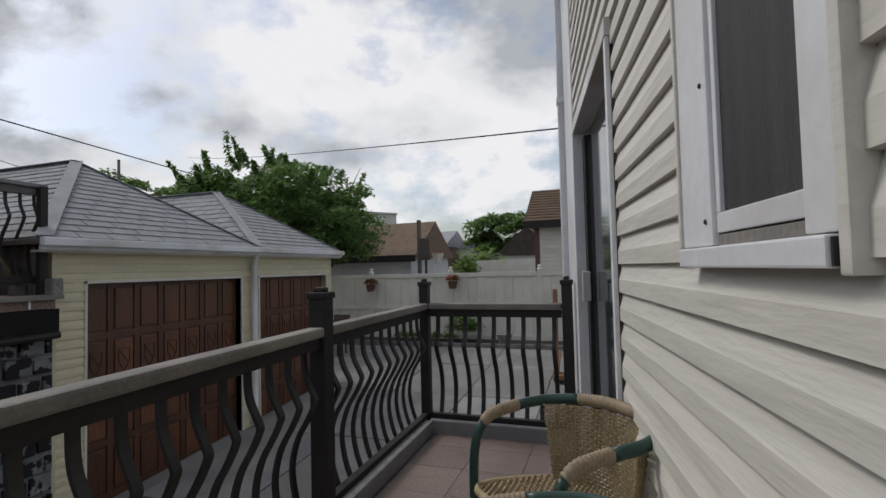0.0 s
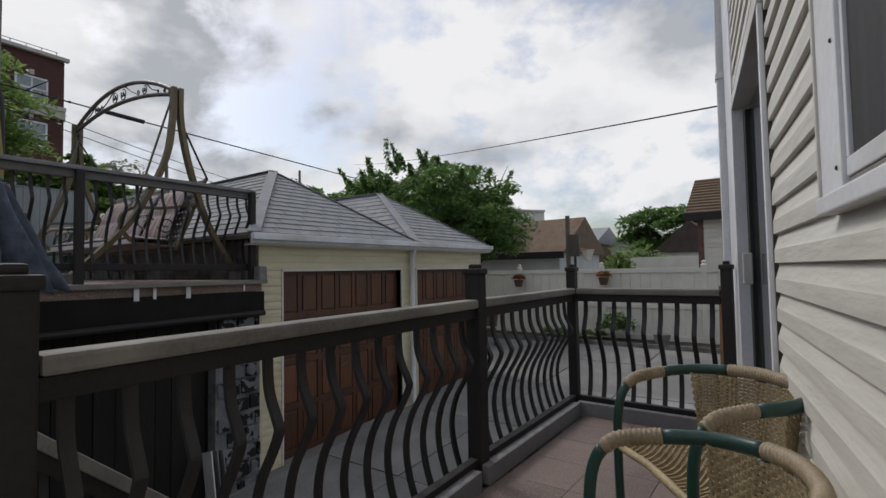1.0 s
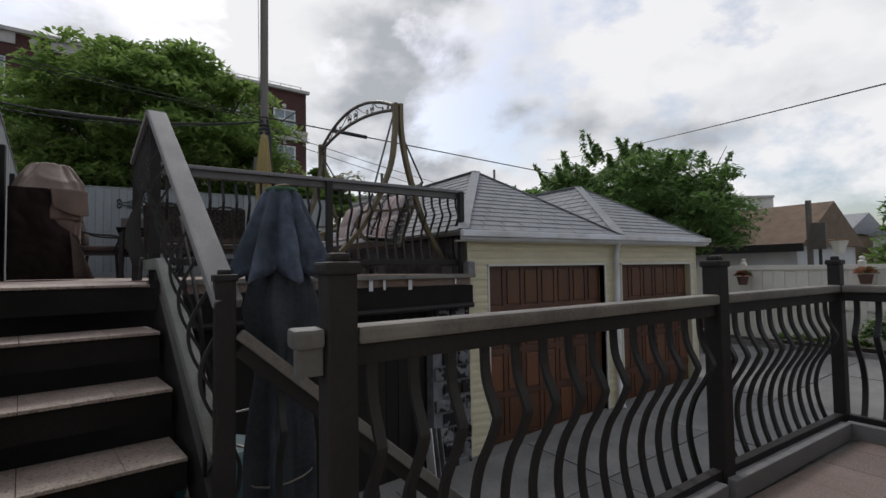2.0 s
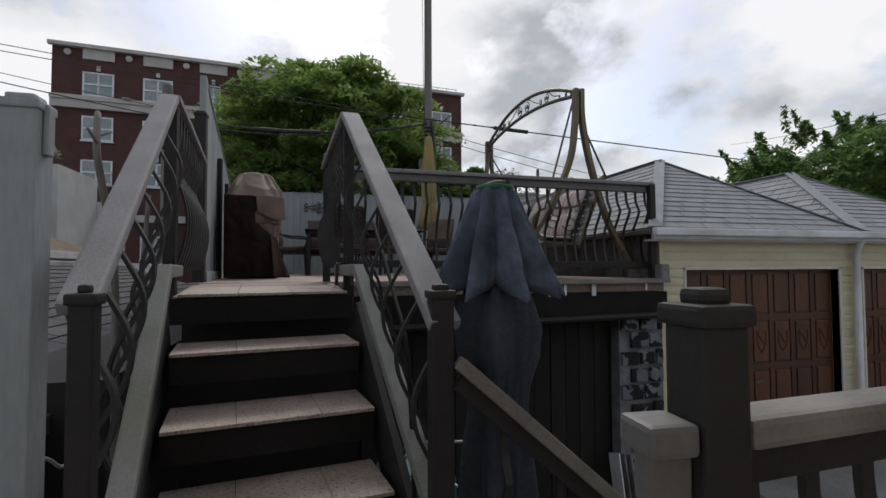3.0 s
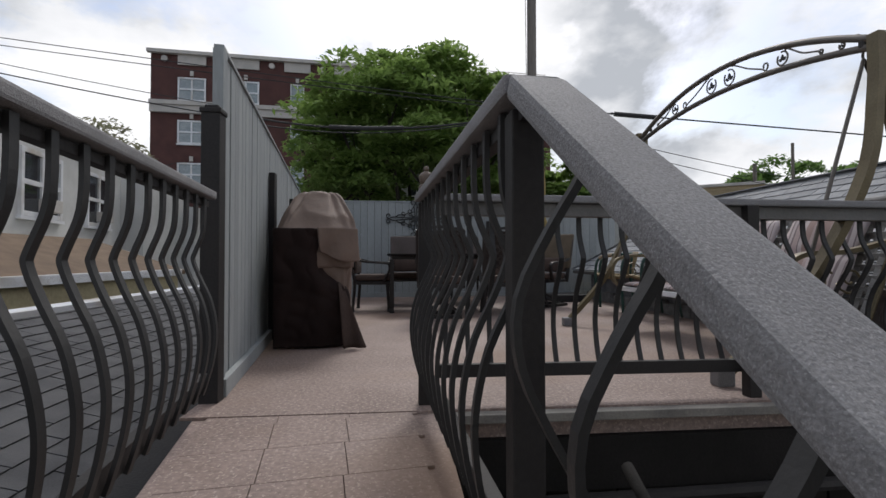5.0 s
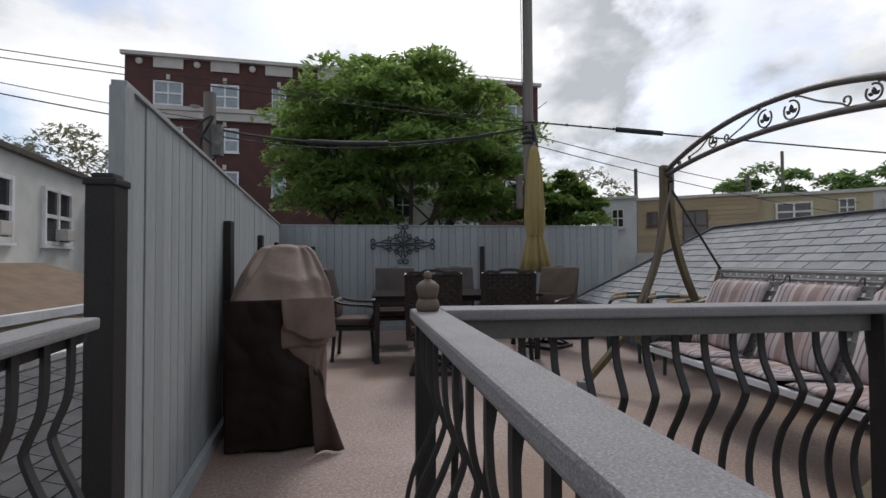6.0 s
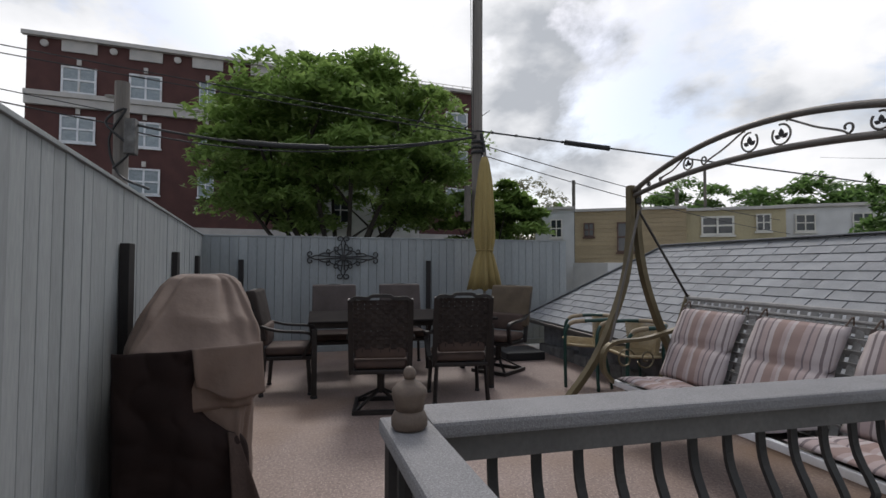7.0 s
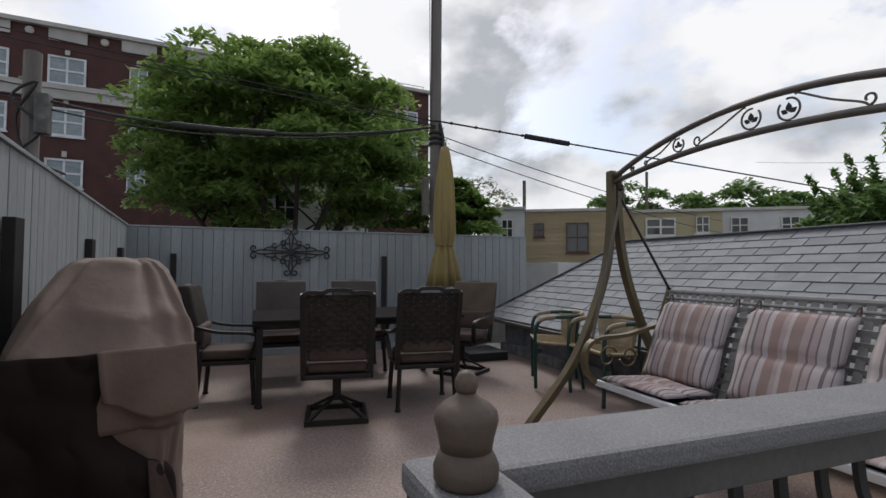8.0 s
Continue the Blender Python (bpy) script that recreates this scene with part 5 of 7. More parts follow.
def sling_chair(swivel, covered=None):
    """A high-backed bronze patio chair facing -x, its base at the origin."""
    th = thing("patio_chair", (0, 0, 0), "", "chair")
    sw, sd, sz, bz = 0.29, 0.27, 0.50, 1.17
    seat = bmesh.new()
    box(-sd, -sw + 0.02, sz - 0.05, sd - 0.02, sw - 0.02, sz + 0.05, 0.035, seat)
    part("seat_cushion", seat, M_SEATC, th, "brown seat cushion", True)
    part("seat_frame", box(-sd - 0.01, -sw, sz - 0.10, sd, sw, sz - 0.055, 0.01), M_CHAIR, th)
    bx = lambda z: sd - 0.02 + (z - sz) * 0.22
    for s in (-1, 1):
        part("back_frame", sweep(curve([(bx(sz - 0.1), s * sw, sz - 0.1), (bx(0.8), s * (sw + 0.005), 0.8), (bx(1.1), s * (sw + 0.005), 1.1), (bx(bz - 0.02) + 0.01, s * (sw - 0.0), bz - 0.015)], 5), rect(0.035, 0.05), up=(0, 1, 0)), M_CHAIR, th)
    part("crest_rail", sweep(curve([(bx(bz), -sw - 0.01, bz - 0.03), (bx(bz), -sw + 0.05, bz), (bx(bz), -0.13, bz - 0.005), (bx(bz), -0.08, bz + 0.018), (bx(bz), 0.08, bz + 0.018), (bx(bz), 0.13, bz - 0.005), (bx(bz), sw - 0.05, bz), (bx(bz), sw + 0.01, bz - 0.03)], 4), rect(0.035, 0.045), up=(1, 0, 0)), M_CHAIR, th)
    bm = bmesh.new()
    nv, nh = 9, 12
    for i in range(nv):
        y = -sw + 0.035 + (2 * sw - 0.07) * i / (nv - 1)
        pts = [(bx(z) + (0.007 if (i + k) % 2 else -0.007), y, z) for k, z in enumerate([0.62 + 0.52 * k / 12 for k in range(13)])]
        sweep(pts, rect(0.058, 0.004), bm, up=(1, 0, 0))
    for k in range(nh):
        z = 0.64 + 0.49 * k / (nh - 1)
        pts = [(bx(z) + (-0.007 if (i + k) % 2 else 0.007), -sw + 0.02 + (2 * sw - 0.04) * i / 12, z) for i in range(13)]
        sweep(pts, rect(0.037, 0.004), bm, up=(1, 0, 0))
    wb = part("woven_back", bm, M_SLING, th, "woven dark taupe strap back")
    tagged(wb, "woven dark taupe strap back", kind="stuff")
    part("back_cushion", box(bx(0.6) - 0.06, -sw + 0.03, 0.56, bx(0.9) - 0.05, sw - 0.03, 0.80, 0.03), M_SEATC, th, "brown back cushion", True)
    if covered:
        bm = box(bx(0.9) - 0.06, -sw - 0.03, 0.62, bx(0.9) + 0.05, sw + 0.03, bz + 0.03, 0.03)
        for v in bm.verts:
            v.co.x += (v.co.z - 0.9) * 0.22
        part("back_cover", bm, covered, th, "cushion folded over the back", True)
    for s in (-1, 1):
        part("armrest", sweep(curve([(bx(0.78), s * (sw + 0.01), 0.80), (0.08, s * (sw + 0.04), 0.74), (-0.20, s * (sw + 0.045), 0.72), (-0.28, s * (sw + 0.04), 0.68), (-0.25, s * (sw + 0.02), 0.56), (-0.18, s * sw, sz - 0.07)], 5), rect(0.05, 0.028)), M_CHAIR, th)
    if swivel:
        part("stem", tube([(0, 0, 0.16), (0, 0, sz - 0.10)], 0.04, 10), M_CHAIR, th)
        part("base_ring", sweep([(-0.26, -0.26, 0.025), (0.26, -0.26, 0.025), (0.26, 0.26, 0.025), (-0.26, 0.26, 0.025)], rect(0.05, 0.045), closed=True), M_CHAIR, th)
        for a, b in ((-1, -1), (1, -1), (1, 1), (-1, 1)):
            part("base_strut", beam((a * 0.02, b * 0.02, 0.19), (a * 0.24, b * 0.24, 0.04), 0.03, 0.025, 0.003), M_CHAIR, th)
    else:
        for a in (-1, 1):
            for b in (-1, 1):
                lg = part("leg", beam((a * 0.24, b * (sw - 0.02), sz - 0.1), (a * 0.27, b * sw, 0.03), 0.035, 0.035, 0.004), M_CHAIR, th)
                part("foot", lathe([(0.028, 0), (0.032, 0.01), (0.024, 0.03)], (a * 0.27, b * sw, 0), 10), M_BLACK, lg)
    return th


def put(proto, x, y, turn, label):
    m = Matrix.Translation((x, y, UZ)) @ Matrix.Rotation(radians(turn), 4, "Z")
    c = copy_thing(proto, m)
    return tagged(c, label, "chair", "chairs round the patio table")


M_OLIVE = mat("olive_brown_cushion", (0.105, 0.078, 0.050), (0.08, 0.058, 0.038), 0.85, scale=5, fine=120, bump=0.25)
CH = [sling_chair(True), sling_chair(False), sling_chair(False, M_SEATC2), sling_chair(True, M_OLIVE), sling_chair(False, M_SLING)]
tagged(CH[0], "swivel patio chair with woven dark back pulled to the table", "chair", "chairs round the patio table")
tagged(CH[1], "four-legged patio chair with woven dark back at the table", "chair", "chairs round the patio table")
tagged(CH[2], "patio chair with taupe cushion over the back at the table", "chair", "chairs round the patio table")
CH[0].matrix_world = Matrix.Translation((-9.56, 0.13, UZ)) @ Matrix.Rotation(radians(-8), 4, "Z")
CH[1].matrix_world = Matrix.Translation((-9.74, 1.02, UZ)) @ Matrix.Rotation(radians(-6), 4, "Z")
CH[2].matrix_world = Matrix.Translation((-11.55, -0.27, UZ)) @ Matrix.Rotation(radians(180), 4, "Z")
put(CH[2], -11.65, 0.75, 182, "patio chair with taupe cushion over the back at the table")
tagged(CH[3], "swivel patio chair with olive brown cushion turned aside from the table", "chair", "chairs round the patio table")
tagged(CH[4], "four-legged patio chair with brown cushions at the table's end", "chair", "chairs round the patio table")
CH[3].matrix_world = Matrix.Translation((-10.95, 1.98, UZ)) @ Matrix.Rotation(radians(128), 4, "Z")
CH[4].matrix_world = Matrix.Translation((-10.56, -0.84, UZ)) @ Matrix.Rotation(radians(-94), 4, "Z")
solo("planter_box", box(-12.2, 2.35, UZ, -11.55, 3.0, UZ + 0.13, 0.02), M_BLACK, "low black plastic umbrella base tray", "tray")

# ---- folded mustard umbrella ----
um2 = thing("tall_umbrella", (-12.4, 2.28, UZ), "tall folded mustard yellow umbrella tied with cord", "umbrella")
part("pole", tube([(-12.4, 2.28, UZ), (-12.4, 2.28, 4.7)], 0.025, 10), M_WOODP, um2)
prof2 = [(0.05, 4.62), (0.085, 4.5), (0.12, 4.2), (0.15, 3.85), (0.165, 3.5), (0.165, 3.2), (0.135, 3.02), (0.125, 2.97), (0.16, 2.85), (0.21, 2.6), (0.255, 2.33)]
thick(part("canopy", folds((-12.4, 2.28), prof2, 9, 90, 6, 0.02, 0.4), M_YUMB, um2, "mustard canvas in long folds", True), 0.006)
part("tie_cord", tube([(-12.4 + 0.15 * math.cos(i * 0.4), 2.28 + 0.15 * math.sin(i * 0.4), 3.0) for i in range(16)], 0.012, 6, closed=True), M_YUMB, um2)

# ---- garden swing ----
swing = thing("garden_swing", (-6.95, 2.35, UZ), "bronze garden swing seat under a scrolled arch with striped cushions", "swing")
XL, XR, SY = -8.455, -5.555, 2.395


def arch_z(x, hi):
    g = (x - XL) / (XR - XL)
    return 3.415 - 0.10 * g + (0.33 if hi else 0.16) * (1 - (2 * g - 1) ** 2) + (0.02 if hi else -0.02)


for x in (XL, XR):
    top = 3.502 if x == XL else 3.372
    sx = 1 if x == XL else -1
    fx = x if x == XL else x - 0.18
    part("frame_leg", sweep(curve([(x, SY - 0.02, top), (x, SY - 0.03, 3.0), (x, SY - 0.12, 2.5), ((x + fx) / 2, SY - 0.42, 1.85), (fx, SY - 0.86, UZ + 0.10), (fx, SY - 0.92, UZ + 0.03)], 6), rect(0.05, 0.075), up=(1, 0, 0)), M_SWING, swing)
    part("frame_leg", sweep(curve([(x, SY + 0.05, top), (x, SY + 0.06, 3.0), (x, SY + 0.16, 2.5), ((x + fx) / 2, SY + 0.42, 1.9), (fx, SY + 0.80, UZ + 0.12), (fx, SY + 0.85, UZ + 0.03)], 6), rect(0.05, 0.075), up=(1, 0, 0)), M_SWING, swing)
    for y in (SY - 0.90, SY + 0.83):
        part("foot", box(fx - 0.045, y - 0.06, UZ, fx + 0.045, y + 0.05, UZ + 0.10, 0.012), M_TOP, swing, "grey plastic foot")
    part("hook", tube(curve([(x + 0.10 * sx, SY, 3.385), (x + 0.10 * sx, SY, 3.31), (x + 0.12 * sx, SY + 0.015, 3.28), (x + 0.10 * sx, SY, 3.25)], 4), 0.008, 6), M_SWINGT, swing)
    part("hanger", lathe([(0.012, 3.31), (0.026, 3.325), (0.026, 3.36), (0.012, 3.375)], (x + 0.10 * sx, SY, 0), 12), M_CHAIR, swing)
    a = Vector((x + 0.10 * sx, SY, 3.25))
    part("strap", tube([a, (x + 0.18 * sx, 2.86, 2.44)], 0.012, 6), M_CHAIR, swing)
    part("strap", tube([a, (x + 0.14 * sx, 2.05, 2.02)], 0.012, 6), M_SWINGT, swing)
for hi in (0, 1):
    xs = [XL + (XR - XL) * i / 30 for i in range(31)]
    part("arch_tube", tube([(x, SY, arch_z(x, hi)) for x in xs], 0.024, 8), M_SWINGT, swing, "dull taupe arch tube", True)


def scrollwork():
    """Open rings with a leaf sprig, joined by leaning bars to small spirals, mirrored about the middle."""
    span = XR - XL
    zl, zh = lambda x: arch_z(x, 0) + 0.022, lambda x: arch_z(x, 1) - 0.022
    for side in (1, -1):
        fx = lambda f: XL + span * f if side > 0 else XR - span * f
        for k, (f, f_sp, f_next) in enumerate(((0.085, 0.140, 0.245), (0.255, 0.315, 0.445), (0.458, None, None))):
            x = fx(f)
            h = zh(x) - zl(x)
            r = h * 0.40
            zc = zl(x) + r * 1.02 + 0.006
            ringp = [(x + side * -r * math.sin(a), SY, zc + r * math.cos(a)) for a in [-0.2 + 5.6 * i / 22 for i in range(23)]]
            bm = tube(ringp, 0.007, 5)
            if k == 0:
                tube(curve([(x, SY, zc + r), (fx(f - 0.04), SY, zl(fx(f - 0.04)) + 0.07), (fx(f - 0.06), SY, zl(fx(f - 0.06)) + 0.005)], 5), 0.007, 5, bm)
            sc = part("scroll", bm, M_SWINGT, swing)
            if f_sp:
                x2, x3 = fx(f_sp), fx(f_next)
                r2 = (zh(x2) - zl(x2)) * 0.26
                z2 = zl(x2) + r2 * 1.1
                sp = [(x2 + side * r2 * (0.35 + 0.65 * i / 20) * math.cos(a), SY, z2 + r2 * (0.35 + 0.65 * i / 20) * math.sin(a)) for i, a in enumerate([-0.6 + 5.3 * i / 20 for i in range(21)])]
                sp += curve([sp[-1], (x2 + side * r2 * 1.1, SY, zl(x2 + side * r2) + 0.03), ((x2 + x3) / 2, SY, (zl((x2 + x3) / 2) + zh((x2 + x3) / 2)) / 2), (x3 - side * 0.03, SY, zh(x3) - 0.012), (x3, SY, zh(x3) - 0.008)], 5)[1:]
                part("scroll", tube(sp, 0.007, 5), M_SWINGT, swing)
            bm = bmesh.new()
            c = Vector((x, SY - 0.003, zc - r * 0.45))
            for a in (-1.0, 0.0, 1.0):
                d = Vector((math.sin(a), 0, math.cos(a))) * r * (1.0 if a == 0 else 0.8)
                n = Vector((d.z, 0, -d.x)) * 0.30
                poly([c + d * 0.15, c + d * 0.55 + n, c + d * 0.8 + n * 0.7, c + d * 1.05, c + d * 0.8 - n * 0.7, c + d * 0.55 - n], (0, 0.006, 0), bm)
            part("leaf_motif", bm, M_CHAIR, sc, "small dark metal leaf")


scrollwork()
SX0, SX1 = -8.30, -5.80
SZ = 1.685
part("seat_frame", box(SX0, 2.06, SZ - 0.03, SX1, 2.10, SZ + 0.02, 0.008), M_WHITE, swing, "pale front bar")
part("seat_frame", box(SX0, 2.52, SZ - 0.09, SX1, 2.56, SZ - 0.04, 0.008), M_SWINGT, swing)
part("seat_base", poly([(SX0, 2.10, SZ - 0.02), (SX1, 2.10, SZ - 0.02), (SX1, 2.54, SZ - 0.06), (SX0, 2.54, SZ - 0.06)], (0, 0, 0.012)), M_SWINGT, swing)
part("back_rail", tube([(SX0, 2.87, 2.43), (SX1, 2.87, 2.43)], 0.022, 8), M_WEB, swing, "pale top bar")
part("back_rail", tube([(SX0, 2.84, 2.37), (SX1, 2.84, 2.37)], 0.012, 8), M_WEB, swing)
for x in (SX0, SX1):
    part("back_post", tube([(x, 2.54, SZ - 0.06), (x, 2.70, 2.0), (x, 2.88, 2.46)], 0.022, 8), M_SWING, swing)
    part("armrest", sweep(curve([(x, 2.76, 2.14), (x, 2.4, 2.06), (x, 2.10, 2.04), (x, 1.98, 1.96), (x, 1.97, 1.80), (x, 2.07, 1.68)], 5), rect(0.06, 0.03), up=(0, 0, 1)), M_SWING, swing)
    for k, cy in enumerate((2.2, 2.42)):
        part("arm_scroll", tube([(x, p[1], p[2]) for p in spiral((x, cy, 1.88), 0.10, 0.4 + k * 3, 1.3, 16, "yz")], 0.008, 5), M_SWING, swing)
for i in range(31):
    x = SX0 + 0.05 + (SX1 - SX0 - 0.1) * i / 30
    part("back_strap", sweep([(x, 2.865, 2.43), (x, 2.80, 2.25), (x, 2.68, 1.95), (x, 2.56, 1.65)], rect(0.052, 0.006), up=(0, -1, 0.3)), M_WEB, swing)
for i in range(9):
    f = 0.14 + 0.095 * i
    part("back_weave", sweep([(SX0 + 0.02 + (SX1 - SX0 - 0.04) * j / 40, 2.865 - 0.30 * f + (0.006 if j % 2 else -0.006), 2.43 - 0.78 * f) for j in range(41)], rect(0.006, 0.05), up=(0, -0.3, 1)), M_WEB, swing)


def cushion(x0, x1):
    """A striped seat pad and back pad, quilted across the middle."""
    th = thing("swing_cushion", ((x0 + x1) / 2, 2.3, SZ), "faded pink and brown striped cushion on the swing seat", "cushion", group="swing cushions")
    for nm, pts in (("seat_pad", [(2.07, SZ + 0.045), (2.30, SZ + 0.035), (2.54, SZ + 0.03)]), ("back_pad", [(2.50, SZ + 0.06), (2.64, SZ + 0.35), (2.76, SZ + 0.66)])):
        bm = bmesh.new()
        nu, nv = 16, 18
        (ya, za), (yb, zb), (yc, zc) = pts
        dirv = Vector((0, yc - ya, zc - za))
        nrm = Vector((0, -dirv.z, dirv.y)).normalized()
        up_, dn_ = [], []
        for j in range(nv + 1):
            f = j / nv
            ru, rd = [], []
            for i in range(nu + 1):
                g = i / nu
                edge = min(1, 6 * min(g, 1 - g), 6 * min(f, 1 - f)) ** 0.5
                q = 1 - 0.75 * math.exp(-((f - 0.5) / 0.05) ** 2)
                h = 0.034 * edge * q + 0.008 * math.sin(g * 9 + f * 5) * edge
                p = Vector((x0 + (x1 - x0) * g + 0.01 * math.sin(f * 8), ya, za)) + dirv * f
                ru.append(bm.verts.new(p + nrm * h))
                rd.append(bm.verts.new(p - nrm * h * 0.5))
            up_.append(ru)
            dn_.append(rd)
        for j in range(nv):
            for i in range(nu):
                bm.faces.new((up_[j][i], up_[j][i + 1], up_[j + 1][i + 1], up_[j + 1][i]))
                bm.faces.new((dn_[j][i], dn_[j + 1][i], dn_[j + 1][i + 1], dn_[j][i + 1]))
        bmesh.ops.remove_doubles(bm, verts=bm.verts, dist=0.0005)
        part(nm, bm, M_STRIPE, th, "", True)
    for s in (x0 + 0.03, x1 - 0.03):
        part("tie", tube(curve([(s, 2.76, SZ + 0.66), (s + 0.02, 2.80, SZ + 0.72), (s - 0.01, 2.84, SZ + 0.62)], 4), 0.006, 5), M_COVER, th, "fabric tie")


for i in range(3):
    cushion(-8.235 + i * 0.80, -8.235 + i * 0.80 + 0.69)


# ---- wicker tub chairs ----
def tub_chair(label):
    """A round-backed chair facing -x, with wrapped green tube arms and woven seat and back, base at the origin."""
    th = thing("wicker_chair", (0, 0, 0), label, "chair", group="wicker chairs")
    w, az, sz = 0.27, 0.61, 0.40
    loop = [(-0.235, -w + 0.02, 0.02), (-0.24, -w, 0.3), (-0.235, -w, 0.50), (-0.19, -w, 0.585), (-0.10, -w - 0.005, az), (0.05, -w - 0.005, az + 0.01), (0.15, -w * 0.8, az + 0.015), (0.205, -w * 0.42, az + 0.02), (0.22, 0, az + 0.02)]
    loop = loop + [(x, -y, z) for x, y, z in loop[-2::-1]]
    pts = curve(loop, 6)
    n = len(pts)
    cut = [0, int(n * 0.185), int(n * 0.27), int(n * 0.385), int(n * 0.615), int(n * 0.73), int(n * 0.815), n - 1]
    for k in range(7):
        seg = pts[cut[k]:cut[k + 1] + 1]
        wrap = k in (1, 3, 5)
        ob = part("arm_tube", tube(seg, 0.0165, 10), M_WRAP if wrap else M_GREENT, th, "cane wrapping" if wrap else "dark green steel tube", True)
        if wrap:
            fine = []
            for a, b in zip(seg, seg[1:]):
                m = max(2, int((b - a).length / 0.003))
                fine += [a.lerp(b, i / m) for i in range(m)]
            part("cane_wrap", sweep(fine, ring(0.0185, 10), taper=lambda f, N=len(fine): 1.0 + 0.07 * math.sin(f * N * 1.6)), M_WRAP, ob, "", True)
    for s in (-1, 1):
        part("rear_leg", tube(curve([(0.16, s * 0.2, az), (0.14, s * 0.2, 0.35), (0.2, s * 0.22, 0.02)], 5), 0.014, 8), M_GREENT, th, "", True)
    part("seat_hoop", tube(curve([(-0.235, -w + 0.02, sz), (-0.24, 0, sz + 0.01), (-0.235, w - 0.02, sz), (0.0, w - 0.01, sz - 0.01), (0.13, 0.18, sz - 0.02), (0.16, 0, sz - 0.02), (0.13, -0.18, sz - 0.02), (0.0, -w + 0.01, sz - 0.01)], 5)[:-1], 0.012, 6, closed=True), M_WICKER, th, "", True)

    def weave(S, nu, nv, name, tw=0.010):
        bm = bmesh.new()
        for i in range(nu):
            u = (i + 0.5) / nu
            tube([S(u, k / 12) for k in range(13)], 0.0035, 4, bm)
        for j in range(nv):
            v = (j + 0.5) / nv
            line = []
            for i in range(nu + 1):
                u = i / nu
                p, q = S(u, v), S(min(1, u + 0.01), v)
                r = S(u, min(1, v + 0.02))
                nn = (q - p).cross(r - p) if (q - p).length > 1e-6 else Vector((0, 0, 1))
                nn = nn.normalized() if nn.length > 1e-9 else Vector((0, 0, 1))
                line.append(p + nn * (0.004 if (i + j) % 2 else -0.004))
            sweep(line, rect(0.003, tw), bm)
        tagged(part(name, bm, M_WICKER, th, "open straw weave"), "open straw weave", kind="stuff")

    def S_seat(u, v):
        x = -0.235 + 0.38 * u
        hw = (w - 0.015) * (1 - 0.35 * max(0, u - 0.55) ** 2 * 4)
        return Vector((x, (2 * v - 1) * hw, sz - 0.045 * math.sin(math.pi * u) * math.sin(math.pi * v)))

    def S_back(u, v):
        a = radians(-72 + 144 * u)
        x, y = -0.03 + 0.245 * math.cos(a), w * 1.02 * math.sin(a)
        low = Vector((0.0 + 0.155 * math.cos(a), 0.22 * math.sin(a), sz - 0.02))
        hi = Vector((x, y, az))
        return low.lerp(hi, v)

    weave(S_seat, 30, 40, "woven_seat", 0.0085)
    weave(S_back, 40, 24, "woven_back", 0.0075)
    return th


tc = tub_chair("straw wicker tub chair with dark green tube arms")
tc.matrix_world = Matrix.Translation((-0.26, 1.30, DZ)) @ Matrix.Rotation(radians(38), 4, "Z") @ Matrix.Diagonal((0.82, 0.80, 1, 1))
copy_thing(tc, Matrix.Translation((-0.235, 0.71, DZ)) @ Matrix.Rotation(radians(12), 4, "Z") @ Matrix.Diagonal((1.0, 0.88, 0.955, 1)))
for x, y, a in ((-9.92, 2.80, 62), (-9.15, 2.92, 85)):
    copy_thing(tc, Matrix.Translation((x, y, UZ)) @ Matrix.Rotation(radians(a), 4, "Z") @ Matrix.Diagonal((1.5, 1.55, 1.36, 1)))

# ---- yard beyond the deck ----
WY = 12.7
wf = thing("fence_white", (-4, WY, -0.5), "white vinyl panel fence across the yard", "fence", kind="structure")
x, k = -9.4, 0
while x < 0.6:
    part("picket", box(x, WY + (0.012 if k % 2 else 0), -0.6, x + 0.235, WY + 0.04 + (0.012 if k % 2 else 0), 1.17, 0.004), M_PVC, wf)
    x += 0.245
    k += 1
for z, h in ((1.16, 0.11), (0.28, 0.09), (-0.5, 0.12)):
    part("rail", box(-9.4, WY - 0.03, z, 0.6, WY + 0.07, z + h, 0.006), M_PVC, wf)
for x in (-9.0, -6.65, -4.25, -1.85, 0.5):
    ps = part("post", box(x - 0.06, WY - 0.04, -0.7, x + 0.06, WY + 0.08, 1.32, 0.006), M_PVC, wf)
    part("post_cap", lathe([(0.075, 1.32), (0.08, 1.335), (0.045, 1.36), (0.04, 1.38), (0.055, 1.40), (0.05, 1.43), (0.01, 1.45)], (x, WY + 0.02, 0), 14), M_PVC, ps, "white lantern cap")


def blob_leaves(name, c, r, seed, material, n, size, label, cat, petals=None, pn=0):
    rng = np.random.default_rng(seed)
    th = thing(name, (c[0], c[1], c[2] - r[2]), label, cat)
    V, Fc = leaf_cloud(rng, [c] * 6, [np.array(r) * (0.5 + 0.12 * i) for i in range(6)], n // 6, size, 0.1)
    bar_mesh(V, Fc, "foliage", material, th)
    if name == "clipped_shrub":
        part("stem", tube([(c[0], c[1], ground_z(c[1]) - 0.05), (c[0] + 0.05, c[1], c[2])], 0.06, 7), M_BARK, th)
    if petals:
        V, Fc = leaf_cloud(rng, [c] * 2, [np.array(r) * 1.0, np.array(r) * 0.9], pn // 2, size * 0.8, 0.0)
        bar_mesh(V, Fc, "flowers", petals, th)
    return th


